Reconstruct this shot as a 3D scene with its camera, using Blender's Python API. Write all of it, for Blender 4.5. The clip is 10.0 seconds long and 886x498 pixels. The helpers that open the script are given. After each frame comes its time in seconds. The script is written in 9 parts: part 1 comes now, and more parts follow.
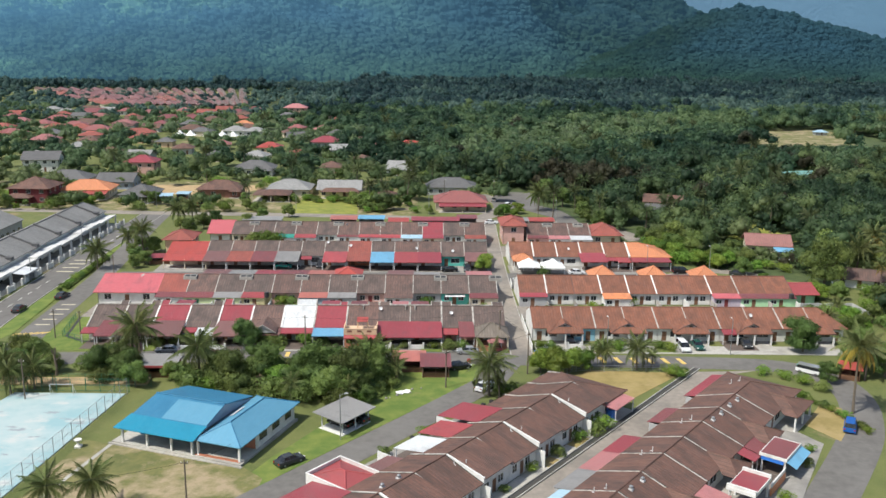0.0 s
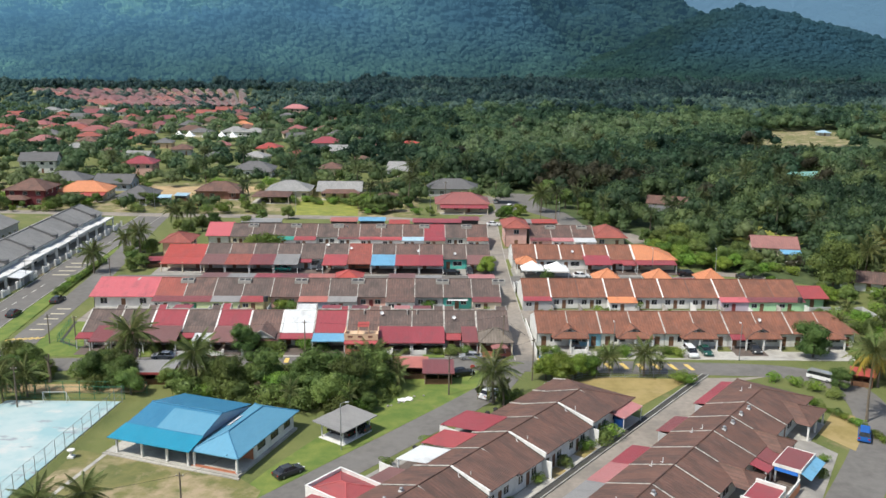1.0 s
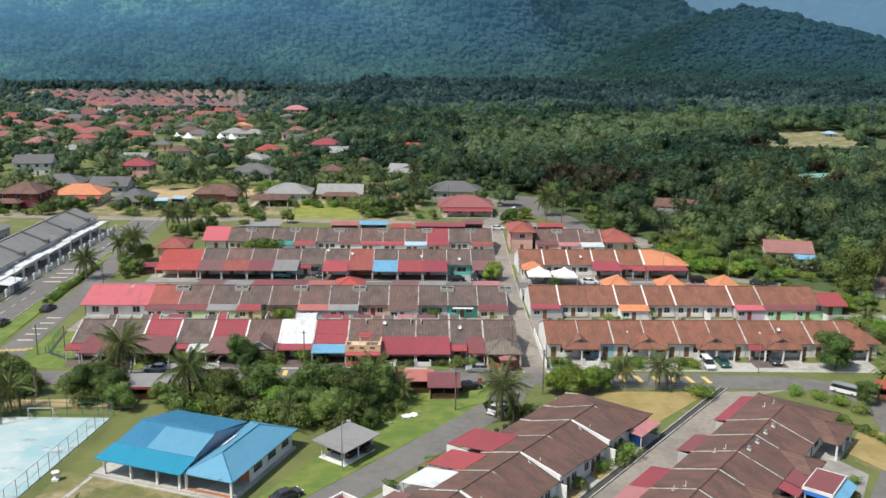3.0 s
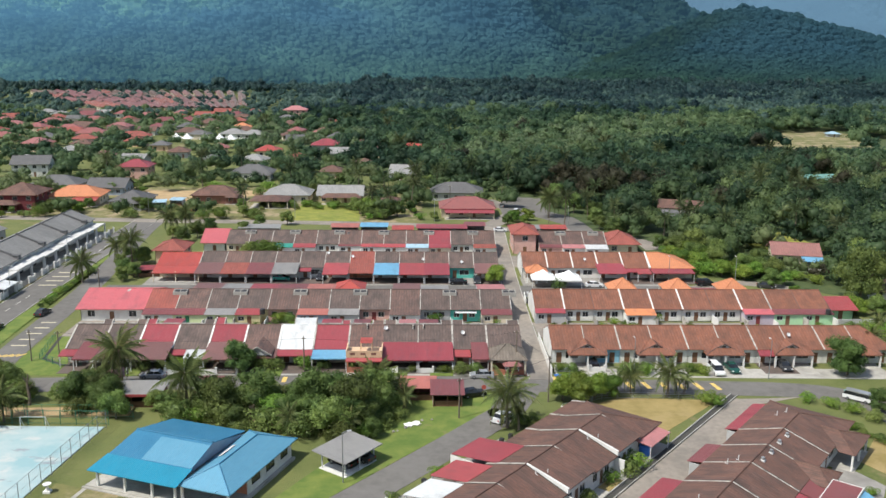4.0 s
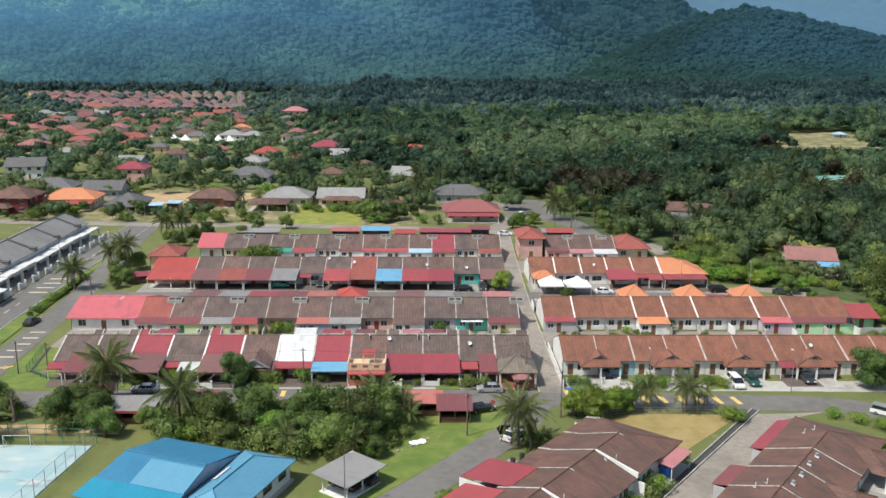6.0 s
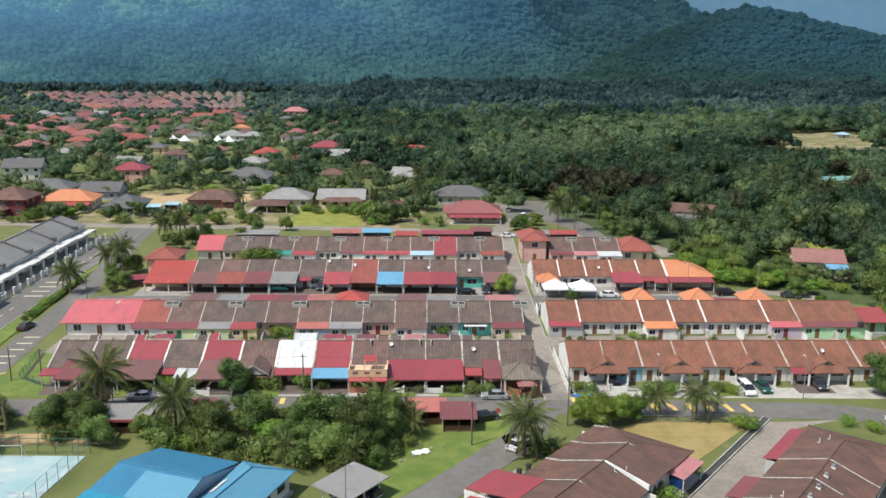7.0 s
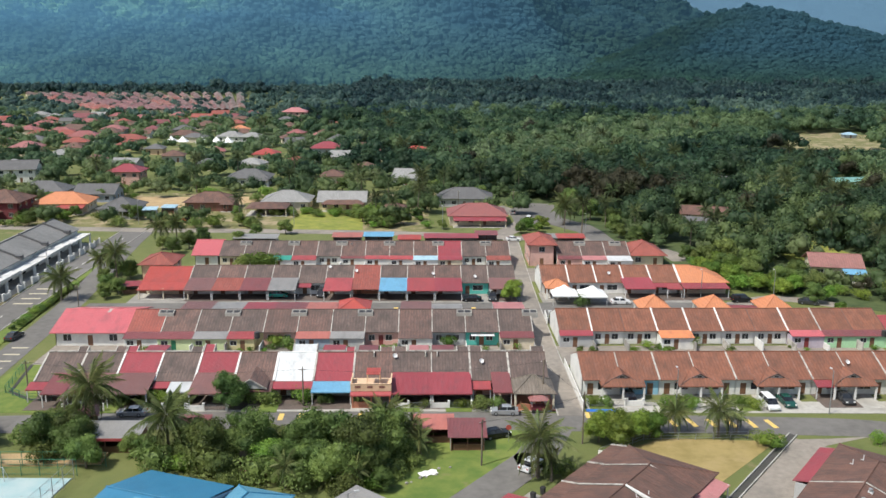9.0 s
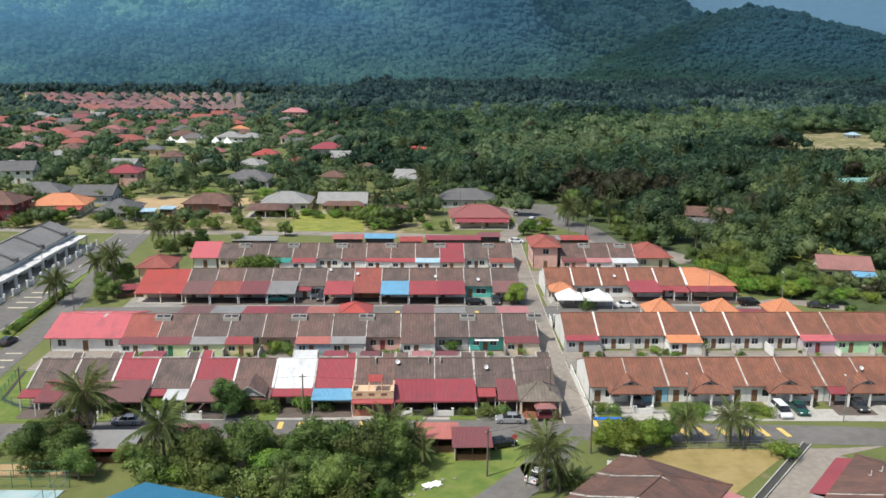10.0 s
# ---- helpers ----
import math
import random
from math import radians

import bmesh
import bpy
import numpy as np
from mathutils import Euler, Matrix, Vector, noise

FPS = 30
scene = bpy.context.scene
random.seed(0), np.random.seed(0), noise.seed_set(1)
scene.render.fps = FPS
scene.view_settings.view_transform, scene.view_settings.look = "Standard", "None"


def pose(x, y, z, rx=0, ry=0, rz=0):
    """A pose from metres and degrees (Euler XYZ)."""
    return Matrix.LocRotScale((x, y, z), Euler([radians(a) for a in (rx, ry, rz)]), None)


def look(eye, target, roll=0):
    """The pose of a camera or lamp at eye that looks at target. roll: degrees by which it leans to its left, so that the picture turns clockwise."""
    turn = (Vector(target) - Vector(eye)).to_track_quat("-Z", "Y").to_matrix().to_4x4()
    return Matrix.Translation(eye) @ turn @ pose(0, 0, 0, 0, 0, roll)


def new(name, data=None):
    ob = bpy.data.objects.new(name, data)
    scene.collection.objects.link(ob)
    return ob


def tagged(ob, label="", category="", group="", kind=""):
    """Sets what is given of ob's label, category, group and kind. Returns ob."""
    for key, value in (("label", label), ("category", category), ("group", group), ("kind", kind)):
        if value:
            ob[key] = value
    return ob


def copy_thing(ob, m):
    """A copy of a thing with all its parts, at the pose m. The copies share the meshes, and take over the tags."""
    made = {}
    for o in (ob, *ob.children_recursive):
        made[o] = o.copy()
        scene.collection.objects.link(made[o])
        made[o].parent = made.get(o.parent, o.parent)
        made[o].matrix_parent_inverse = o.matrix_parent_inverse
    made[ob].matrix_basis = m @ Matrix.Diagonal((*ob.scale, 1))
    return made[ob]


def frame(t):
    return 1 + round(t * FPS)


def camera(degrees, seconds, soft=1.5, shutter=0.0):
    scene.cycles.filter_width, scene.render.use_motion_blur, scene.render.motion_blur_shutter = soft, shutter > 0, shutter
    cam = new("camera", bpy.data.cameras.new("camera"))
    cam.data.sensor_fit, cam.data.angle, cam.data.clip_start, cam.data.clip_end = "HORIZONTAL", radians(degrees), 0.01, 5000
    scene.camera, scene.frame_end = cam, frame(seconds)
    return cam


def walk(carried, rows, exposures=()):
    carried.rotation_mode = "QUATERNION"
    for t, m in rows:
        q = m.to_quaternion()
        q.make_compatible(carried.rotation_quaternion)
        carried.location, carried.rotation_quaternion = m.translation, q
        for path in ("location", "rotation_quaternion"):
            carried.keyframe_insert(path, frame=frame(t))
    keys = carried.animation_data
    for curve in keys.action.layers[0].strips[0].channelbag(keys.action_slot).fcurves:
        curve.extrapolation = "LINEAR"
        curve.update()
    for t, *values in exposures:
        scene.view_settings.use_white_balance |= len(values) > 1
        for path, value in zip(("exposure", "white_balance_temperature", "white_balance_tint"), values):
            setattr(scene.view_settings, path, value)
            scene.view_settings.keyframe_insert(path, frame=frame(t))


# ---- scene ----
# Camera: a drone gliding forward over the estate, sinking slightly
PATH = [
    (0.0, (-0.395, 2.902, 58.098), (2.033, 100.219, 35.218), 0.66),
    (2.0, (-1.158, 10.182, 57.547), (1.236, 107.528, 34.783), 0.60),
    (4.0, (-1.960, 17.464, 56.988), (0.404, 114.833, 34.324), 0.54),
    (6.0, (-2.802, 24.747, 56.422), (-0.463, 122.136, 33.839), 0.47),
    (8.0, (-3.684, 32.031, 55.849), (-1.366, 129.435, 33.330), 0.40),
    (10.0, (-4.606, 39.317, 55.268), (-2.303, 136.732, 32.797), 0.33),
]
cam = camera(54.0, 10.0)
walk(cam, [(t, look(eye, target, roll)) for t, eye, target, roll in PATH], exposures=[(0.0, 0.12), (10.0, 0.12)])

# World and sun
SUN_AZ = radians(238.0)      # compass bearing of the sun, clockwise from +y
SUN_EL = radians(56.0)
world = bpy.data.worlds.new("sky")
scene.world = world
world.use_nodes = True
wn, wl = world.node_tree.nodes, world.node_tree.links
sky = wn.new("ShaderNodeTexSky")
sky.sky_type = "NISHITA"
sky.sun_disc = False
sky.sun_elevation, sky.sun_rotation = SUN_EL, SUN_AZ
sky.air_density, sky.dust_density = 1.3, 2.0
wl.new(sky.outputs["Color"], wn["Background"].inputs["Color"])
wn["Background"].inputs["Strength"].default_value = 0.125
sun_data = bpy.data.lights.new("sun", "SUN")
sun_data.energy, sun_data.angle, sun_data.color = 4.3, radians(0.6), (0.985, 0.958, 0.875)
sun = new("sun", sun_data)
to_sun = Vector((math.sin(SUN_AZ) * math.cos(SUN_EL), math.cos(SUN_AZ) * math.cos(SUN_EL), math.sin(SUN_EL)))
sun.matrix_world = look(to_sun * 400, (0, 0, 0))

# ---------------------------------------------------------------- materials
MATS = {}


def nodes_of(name):
    m = bpy.data.materials.new(name)
    m.use_nodes = True
    n, l = m.node_tree.nodes, m.node_tree.links
    return m, n, l, n["Principled BSDF"]


def mixed(n, l, fac, a, b, kind="MIX"):
    """A colour mix node; a and b are sockets or colours."""
    x = n.new("ShaderNodeMix")
    x.data_type, x.blend_type = "RGBA", kind
    for k, v in ((0, fac), (6, a), (7, b)):
        if hasattr(v, "is_output"):
            l.new(v, x.inputs[k])
        else:
            x.inputs[k].default_value = v if k == 0 else (*v[:3], 1)
    return x.outputs[2]


def ramp(n, l, fac, lo, hi):
    r = n.new("ShaderNodeMapRange")
    r.inputs["From Min"].default_value, r.inputs["From Max"].default_value = lo, hi
    l.new(fac, r.inputs["Value"])
    return r.outputs["Result"]


def noisy(n, l, scale, detail=4.0, coord="Object", stretch=None, rough=0.6):
    tc = n.new("ShaderNodeTexCoord")
    info = n.new("ShaderNodeObjectInfo")
    spread = n.new("ShaderNodeVectorMath")
    spread.operation = "MULTIPLY_ADD"
    spread.inputs[0].default_value = (0, 0, 0)
    l.new(info.outputs["Random"], spread.inputs[0])
    spread.inputs[1].default_value = (83.0, 57.0, 31.0)
    l.new(tc.outputs[coord], spread.inputs[2])
    src = spread.outputs[0]
    if stretch:
        mp = n.new("ShaderNodeMapping")
        mp.inputs["Scale"].default_value = stretch
        l.new(src, mp.inputs["Vector"])
        src = mp.outputs["Vector"]
    t = n.new("ShaderNodeTexNoise")
    t.inputs["Scale"].default_value, t.inputs["Detail"].default_value, t.inputs["Roughness"].default_value = scale, detail, rough
    l.new(src, t.inputs["Vector"])
    return t.outputs["Fac"]


def dim(c, k):
    return tuple(v * k for v in c)


def plain(name, colour, rough=0.7, metal=0.0, big=0.6, small=6.0, vary=0.35, dirt=None, amount=0.5, bump=0.0):
    """Painted, plastered or bare surface: two scales of change and worn, dirty patches."""
    if name in MATS:
        return MATS[name]
    m, n, l, p = nodes_of(name)
    a = mixed(n, l, ramp(n, l, noisy(n, l, small), 0.3, 0.7), dim(colour, 1 - vary * 0.5), dim(colour, 1 + vary * 0.4))
    stain = ramp(n, l, noisy(n, l, big, 6.0), 0.48, 0.72)
    mul = n.new("ShaderNodeMath")
    mul.operation = "MULTIPLY"
    mul.inputs[1].default_value = amount
    l.new(stain, mul.inputs[0])
    c = mixed(n, l, mul.outputs[0], a, dirt or dim(colour, 0.55))
    l.new(c, p.inputs["Base Color"])
    p.inputs["Roughness"].default_value, p.inputs["Metallic"].default_value = rough, metal
    if bump:
        b = n.new("ShaderNodeBump")
        b.inputs["Strength"].default_value, b.inputs["Distance"].default_value = 0.5, bump
        l.new(noisy(n, l, small * 3), b.inputs["Height"])
        l.new(b.outputs["Normal"], p.inputs["Normal"])
    MATS[name] = m
    return m


def roofing(name, colour, dirt, period=0.28, rough=0.75, amount=0.75, depth=0.022, course=0.36):
    """Rolled roof tiles or ribbed sheet: columns across x, courses down the slope, mould and streaks."""
    if name in MATS:
        return MATS[name]
    m, n, l, p = nodes_of(name)
    tc = n.new("ShaderNodeTexCoord")
    sep = n.new("ShaderNodeSeparateXYZ")
    l.new(tc.outputs["Object"], sep.inputs[0])

    def wave(axis, step):
        k = n.new("ShaderNodeMath")
        k.operation = "MULTIPLY"
        k.inputs[1].default_value = 2 * math.pi / step
        l.new(sep.outputs[axis], k.inputs[0])
        w = n.new("ShaderNodeMath")
        w.operation = "SINE"
        l.new(k.outputs[0], w.inputs[0])
        return w.outputs[0]
    info = n.new("ShaderNodeObjectInfo")
    base = mixed(n, l, info.outputs["Random"], dim(colour, 0.78), dim(colour, 1.2))
    calm = 0.0 if course else 1.0
    base = mixed(n, l, ramp(n, l, noisy(n, l, 7.0, 3.0), 0.3, 0.7), dim(colour, 0.82 + 0.12 * calm), base)
    base = mixed(n, l, ramp(n, l, noisy(n, l, 2.4, 5.0, rough=0.7, stretch=(1.6, 0.5, 1.0)), 0.36, 0.64), mixed(n, l, 0.45 - 0.3 * calm, base, dirt), mixed(n, l, 0.25 - 0.1 * calm, base, dim(colour, 1.5)))
    stain = ramp(n, l, noisy(n, l, 0.55, 7.0, stretch=(1.0, 0.45, 1.0)), 0.42 + 0.08 * calm, 0.70)
    streak = ramp(n, l, noisy(n, l, 1.1, 6.0, stretch=(3.2, 0.22, 1.0), rough=0.7), 0.50, 0.74)
    pale = n.new("ShaderNodeMath")
    pale.operation = "MULTIPLY"
    pale.inputs[1].default_value = 0.30 - 0.1 * calm
    l.new(streak, pale.inputs[0])
    base = mixed(n, l, pale.outputs[0], base, tuple(0.6 * v + 0.16 for v in colour))
    mul = n.new("ShaderNodeMath")
    mul.operation = "MULTIPLY"
    mul.inputs[1].default_value = amount
    l.new(stain, mul.inputs[0])
    c = mixed(n, l, mul.outputs[0], base, dirt)
    if course:
        joint = ramp(n, l, wave("Y", course), 0.8, 1.0)
        half = n.new("ShaderNodeMath")
        half.operation = "MULTIPLY"
        half.inputs[1].default_value = 0.22
        l.new(joint, half.inputs[0])
        c = mixed(n, l, half.outputs[0], c, dim(dirt, 0.5))
        groove = n.new("ShaderNodeMath")
        groove.operation = "MULTIPLY"
        groove.inputs[1].default_value = 0.26
        l.new(ramp(n, l, wave("X", 2 * period), 0.2, 1.0), groove.inputs[0])
        c = mixed(n, l, groove.outputs[0], c, dim(dirt, 0.6))
    l.new(c, p.inputs["Base Color"])
    p.inputs["Roughness"].default_value = rough
    b = n.new("ShaderNodeBump")
    b.inputs["Strength"].default_value, b.inputs["Distance"].default_value = 0.8, depth
    l.new(wave("X", period), b.inputs["Height"])
    l.new(b.outputs["Normal"], p.inputs["Normal"])
    MATS[name] = m
    return m


def dim_socket(n, l, c, k):
    x = n.new("ShaderNodeMix")
    x.data_type, x.blend_type = "RGBA", "MULTIPLY"
    x.inputs[0].default_value = 1.0
    l.new(c, x.inputs[6])
    x.inputs[7].default_value = (k, k, k, 1)
    return x.outputs[2]


def leafy(name, dark, light, scale=0.09, rough=0.55, glow=0.25, tint=False, grain=0.8):
    """Foliage: hue changes from tree to tree and from clump to clump, light shines through the leaves."""
    m, n, l, p = nodes_of(name)
    geo = n.new("ShaderNodeNewGeometry")
    info = n.new("ShaderNodeObjectInfo")
    tree = ramp(n, l, noisy(n, l, scale, 2.0, "Object"), 0.35, 0.65)
    if tint:
        # per-tree tone: kind of tree plus painted sun, cloud shade and haze
        kind = n.new("ShaderNodeAttribute")
        kind.attribute_name = "species_and_light"
    c = mixed(n, l, tree, dark, light)
    if tint:
        kinds = n.new("ShaderNodeValToRGB")
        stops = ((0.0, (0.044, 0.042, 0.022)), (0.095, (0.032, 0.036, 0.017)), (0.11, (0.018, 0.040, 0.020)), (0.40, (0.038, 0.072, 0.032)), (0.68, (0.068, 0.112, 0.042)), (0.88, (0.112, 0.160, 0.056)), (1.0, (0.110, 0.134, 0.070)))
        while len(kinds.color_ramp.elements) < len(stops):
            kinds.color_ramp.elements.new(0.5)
        # the light tone also brings in the haze tint of farther woods
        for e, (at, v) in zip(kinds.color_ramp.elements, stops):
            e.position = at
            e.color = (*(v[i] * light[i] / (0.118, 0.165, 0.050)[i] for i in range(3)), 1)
        l.new(kind.outputs["Fac"], kinds.inputs[0])
        c = kinds.outputs[0]
        fine = ramp(n, l, noisy(n, l, grain, 8.0, rough=0.75), 0.36, 0.64)
        c = mixed(n, l, fine, dim_socket(n, l, c, 0.8), dim_socket(n, l, c, 1.22))
    c = mixed(n, l, geo.outputs["Random Per Island"], dim_socket(n, l, c, 0.85), dim_socket(n, l, c, 1.15) if tint else mixed(n, l, 0.5, c, dim(light, 1.5)))
    var = n.new("ShaderNodeHueSaturation")
    hue = n.new("ShaderNodeMath")
    hue.operation = "MULTIPLY_ADD"
    hue.inputs[1].default_value, hue.inputs[2].default_value = 0.05, 0.475
    l.new(info.outputs["Random"], hue.inputs[0])
    l.new(hue.outputs[0], var.inputs["Hue"])
    if not tint:
        value = n.new("ShaderNodeMapRange")
        value.inputs["To Min"].default_value, value.inputs["To Max"].default_value = 0.62, 1.35
        wide = n.new("ShaderNodeMath")
        wide.operation = "FRACT"
        seven = n.new("ShaderNodeMath")
        seven.operation = "MULTIPLY"
        seven.inputs[1].default_value = 7.31
        l.new(info.outputs["Random"], seven.inputs[0])
        l.new(seven.outputs[0], wide.inputs[0])
        l.new(wide.outputs[0], value.inputs["Value"])
        l.new(value.outputs[0], var.inputs["Value"])
    l.new(c, var.inputs["Color"])
    l.new(var.outputs["Color"], p.inputs["Base Color"])
    p.inputs["Roughness"].default_value = rough
    p.inputs["Specular IOR Level"].default_value = 0.25
    t = n.new("ShaderNodeBsdfTranslucent")
    l.new(var.outputs["Color"], t.inputs["Color"])
    mix = n.new("ShaderNodeMixShader")
    mix.inputs[0].default_value = glow
    l.new(p.outputs[0], mix.inputs[1])
    l.new(t.outputs[0], mix.inputs[2])
    l.new(mix.outputs[0], n["Material Output"].inputs["Surface"])
    MATS[name] = m
    return m


def glass(name, colour, rough=0.08):
    m, n, l, p = nodes_of(name)
    c = mixed(n, l, ramp(n, l, noisy(n, l, 0.8), 0.35, 0.65), dim(colour, 0.6), dim(colour, 1.5))
    l.new(c, p.inputs["Base Color"])
    p.inputs["Roughness"].default_value = rough
    p.inputs["Specular IOR Level"].default_value = 0.6
    MATS[name] = m
    return m


roofing("tile_brown", (0.180, 0.100, 0.080), (0.068, 0.052, 0.046), amount=0.85, depth=0.013)
roofing("tile_dark", (0.152, 0.101, 0.085), (0.060, 0.049, 0.044), amount=0.85, depth=0.013)
roofing("tile_pinkish", (0.34, 0.155, 0.135), (0.20, 0.10, 0.09), amount=0.6)
roofing("tile_taupe", (0.215, 0.175, 0.140), (0.10, 0.085, 0.07), amount=0.7)
roofing("tile_orange", (0.262, 0.098, 0.056), (0.115, 0.058, 0.040), amount=0.75, depth=0.012)
roofing("tile_front", (0.182, 0.088, 0.063), (0.074, 0.049, 0.041), amount=0.85)
roofing("tile_bright", (0.600, 0.235, 0.110), (0.42, 0.16, 0.08), amount=0.4)
roofing("tile_rust", (0.340, 0.085, 0.062), (0.17, 0.06, 0.05), amount=0.6)
roofing("tile_grey", (0.315, 0.310, 0.300), (0.17, 0.168, 0.165), amount=0.5)
roofing("tile_ash", (0.262, 0.255, 0.244), (0.165, 0.161, 0.156), amount=0.6)
roofing("tile_slate", (0.140, 0.138, 0.140), (0.085, 0.082, 0.080), amount=0.6)
for tone, c in dict(red=(0.355, 0.066, 0.068), crimson=(0.300, 0.054, 0.064), pink=(0.50, 0.118, 0.130), salmon=(0.42, 0.140, 0.110), faded=(0.285, 0.098, 0.088), dusty=(0.33, 0.130, 0.120),
                    maroon=(0.205, 0.062, 0.062), blue=(0.16, 0.39, 0.58), green=(0.04, 0.30, 0.23), white=(0.62, 0.63, 0.63),
                    grey=(0.26, 0.25, 0.24), sky=(0.36, 0.52, 0.62), orange=(0.66, 0.24, 0.10), scarlet=(0.40, 0.068, 0.052),
                    teal=(0.20, 0.42, 0.37), rose=(0.46, 0.185, 0.180), brown=(0.20, 0.095, 0.085)).items():
    roofing("sheet_" + tone, c, tuple(0.5 * v + 0.035 for v in c), period=0.2, rough=0.45, amount=0.6, depth=0.02, course=0)
roofing("hall_blue", (0.036, 0.180, 0.310), (0.03, 0.140, 0.25), period=0.25, rough=0.42, amount=0.5, depth=0.012, course=0)
roofing("hall_cyan", (0.016, 0.215, 0.330), (0.014, 0.18, 0.28), period=0.25, rough=0.42, amount=0.4, depth=0.012, course=0)
roofing("hall_pale", (0.105, 0.285, 0.410), (0.08, 0.24, 0.35), period=0.25, rough=0.42, amount=0.4, depth=0.012, course=0)
for tone, c in dict(white=(0.70, 0.69, 0.66), cream=(0.62, 0.54, 0.41), pink=(0.60, 0.36, 0.31), lilac=(0.46, 0.40, 0.46),
                    mint=(0.40, 0.66, 0.40), teal=(0.10, 0.47, 0.40), yellow=(0.62, 0.55, 0.30), grey=(0.42, 0.42, 0.42),
                    blue=(0.28, 0.52, 0.66), peach=(0.66, 0.46, 0.30), steel=(0.30, 0.35, 0.42), lime=(0.52, 0.60, 0.34),
                    maroon=(0.16, 0.03, 0.035), terracotta=(0.42, 0.17, 0.10), brick=(0.22, 0.10, 0.075)).items():
    plain("wall_" + tone, c, 0.85, big=0.5, small=3.0, vary=0.15, dirt=tuple(0.55 * v + 0.02 for v in c), amount=0.5)
plain("concrete", (0.29, 0.275, 0.25), 0.9, big=0.25, small=2.0, dirt=(0.17, 0.16, 0.15), amount=0.8)
plain("pale_concrete", (0.42, 0.40, 0.36), 0.9, big=0.25, small=2.0, dirt=(0.20, 0.19, 0.17), amount=0.8)
plain("parapet", (0.46, 0.43, 0.39), 0.9, big=0.9, small=4.0, dirt=(0.09, 0.08, 0.075), amount=0.9)
plain("asphalt", (0.142, 0.133, 0.122), 0.9, big=0.08, small=0.7, vary=0.35, dirt=(0.190, 0.180, 0.167), amount=0.85)
plain("lane_concrete", (0.270, 0.236, 0.200), 0.9, big=0.12, small=1.0, vary=0.35, dirt=(0.150, 0.136, 0.120), amount=0.85)
plain("porch_slab", (0.60, 0.59, 0.57), 0.85, big=0.4, small=2.0, dirt=(0.34, 0.33, 0.31), amount=0.7)
# Floor darkened to paint in the deep shade under the awnings
plain("porch_shade_floor", (0.13, 0.10, 0.085), 0.7, big=0.5, small=3.0, dirt=(0.07, 0.06, 0.05), amount=0.7)
plain("kerb", (0.40, 0.38, 0.35), 0.9, dirt=(0.14, 0.13, 0.11), amount=0.8)
plain("drain", (0.060, 0.057, 0.052), 0.9, dirt=(0.03, 0.04, 0.02), amount=0.6)
plain("paint_white", (0.66, 0.64, 0.58), 0.8, big=1.5, dirt=(0.3, 0.29, 0.27), amount=0.6)
plain("paint_cream", (0.56, 0.50, 0.36), 0.8, big=1.5, dirt=(0.26, 0.24, 0.20), amount=0.7)
plain("paint_yellow", (0.72, 0.50, 0.14), 0.8, big=1.5, dirt=(0.35, 0.28, 0.16), amount=0.6)
plain("metal_grey", (0.34, 0.35, 0.36), 0.45, 0.6)
plain("metal_white", (0.62, 0.62, 0.62), 0.5, 0.0)
plain("metal_dark", (0.05, 0.05, 0.052), 0.5, 0.3)
plain("green_paint", (0.03, 0.16, 0.09), 0.5)
plain("wood", (0.18, 0.09, 0.05), 0.7, small=8, dirt=(0.09, 0.05, 0.03))
plain("door_red", (0.20, 0.035, 0.035), 0.6)
plain("door_green", (0.02, 0.16, 0.08), 0.6)
plain("bark", (0.16, 0.13, 0.10), 0.95, small=5.0, dirt=(0.07, 0.06, 0.05), bump=0.05)
plain("rubber", (0.02, 0.02, 0.02), 0.8)
plain("canvas_white", (0.82, 0.82, 0.80), 0.6, vary=0.08, amount=0.15)
plain("tarp_blue", (0.03, 0.16, 0.55), 0.5)
plain("lamp_lens", (0.75, 0.75, 0.72), 0.2)
plain("tail_red", (0.35, 0.01, 0.01), 0.2)
glass("pane", (0.030, 0.034, 0.040))
glass("car_glass", (0.018, 0.020, 0.024), 0.03)
leafy("leaf_mid", (0.060, 0.104, 0.030), (0.172, 0.226, 0.062), 0.25, glow=0.33)
leafy("leaf_dark", (0.046, 0.084, 0.026), (0.132, 0.188, 0.052), 0.25, glow=0.33)
leafy("leaf_bright", (0.076, 0.150, 0.022), (0.172, 0.250, 0.042), 0.4)
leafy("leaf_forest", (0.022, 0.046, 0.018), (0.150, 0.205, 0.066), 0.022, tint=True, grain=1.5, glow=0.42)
# Haze is painted into these two: bluer tones for middle and far foliage
leafy("leaf_woods_hazed", (0.022, 0.046, 0.026), (0.158, 0.235, 0.090), 0.014, tint=True, grain=0.7, glow=0.45)
leafy("leaf_distance_hazed", (0.020, 0.042, 0.038), (0.128, 0.200, 0.138), 0.008, tint=True, grain=0.3, glow=0.5)
leafy("leaf_palm", (0.066, 0.096, 0.030), (0.150, 0.172, 0.060), 0.5)
leafy("leaf_palm_far", (0.040, 0.066, 0.024), (0.092, 0.118, 0.046), 0.5, glow=0.35)
leafy("leaf_dry", (0.20, 0.15, 0.035), (0.34, 0.24, 0.05), 0.5)


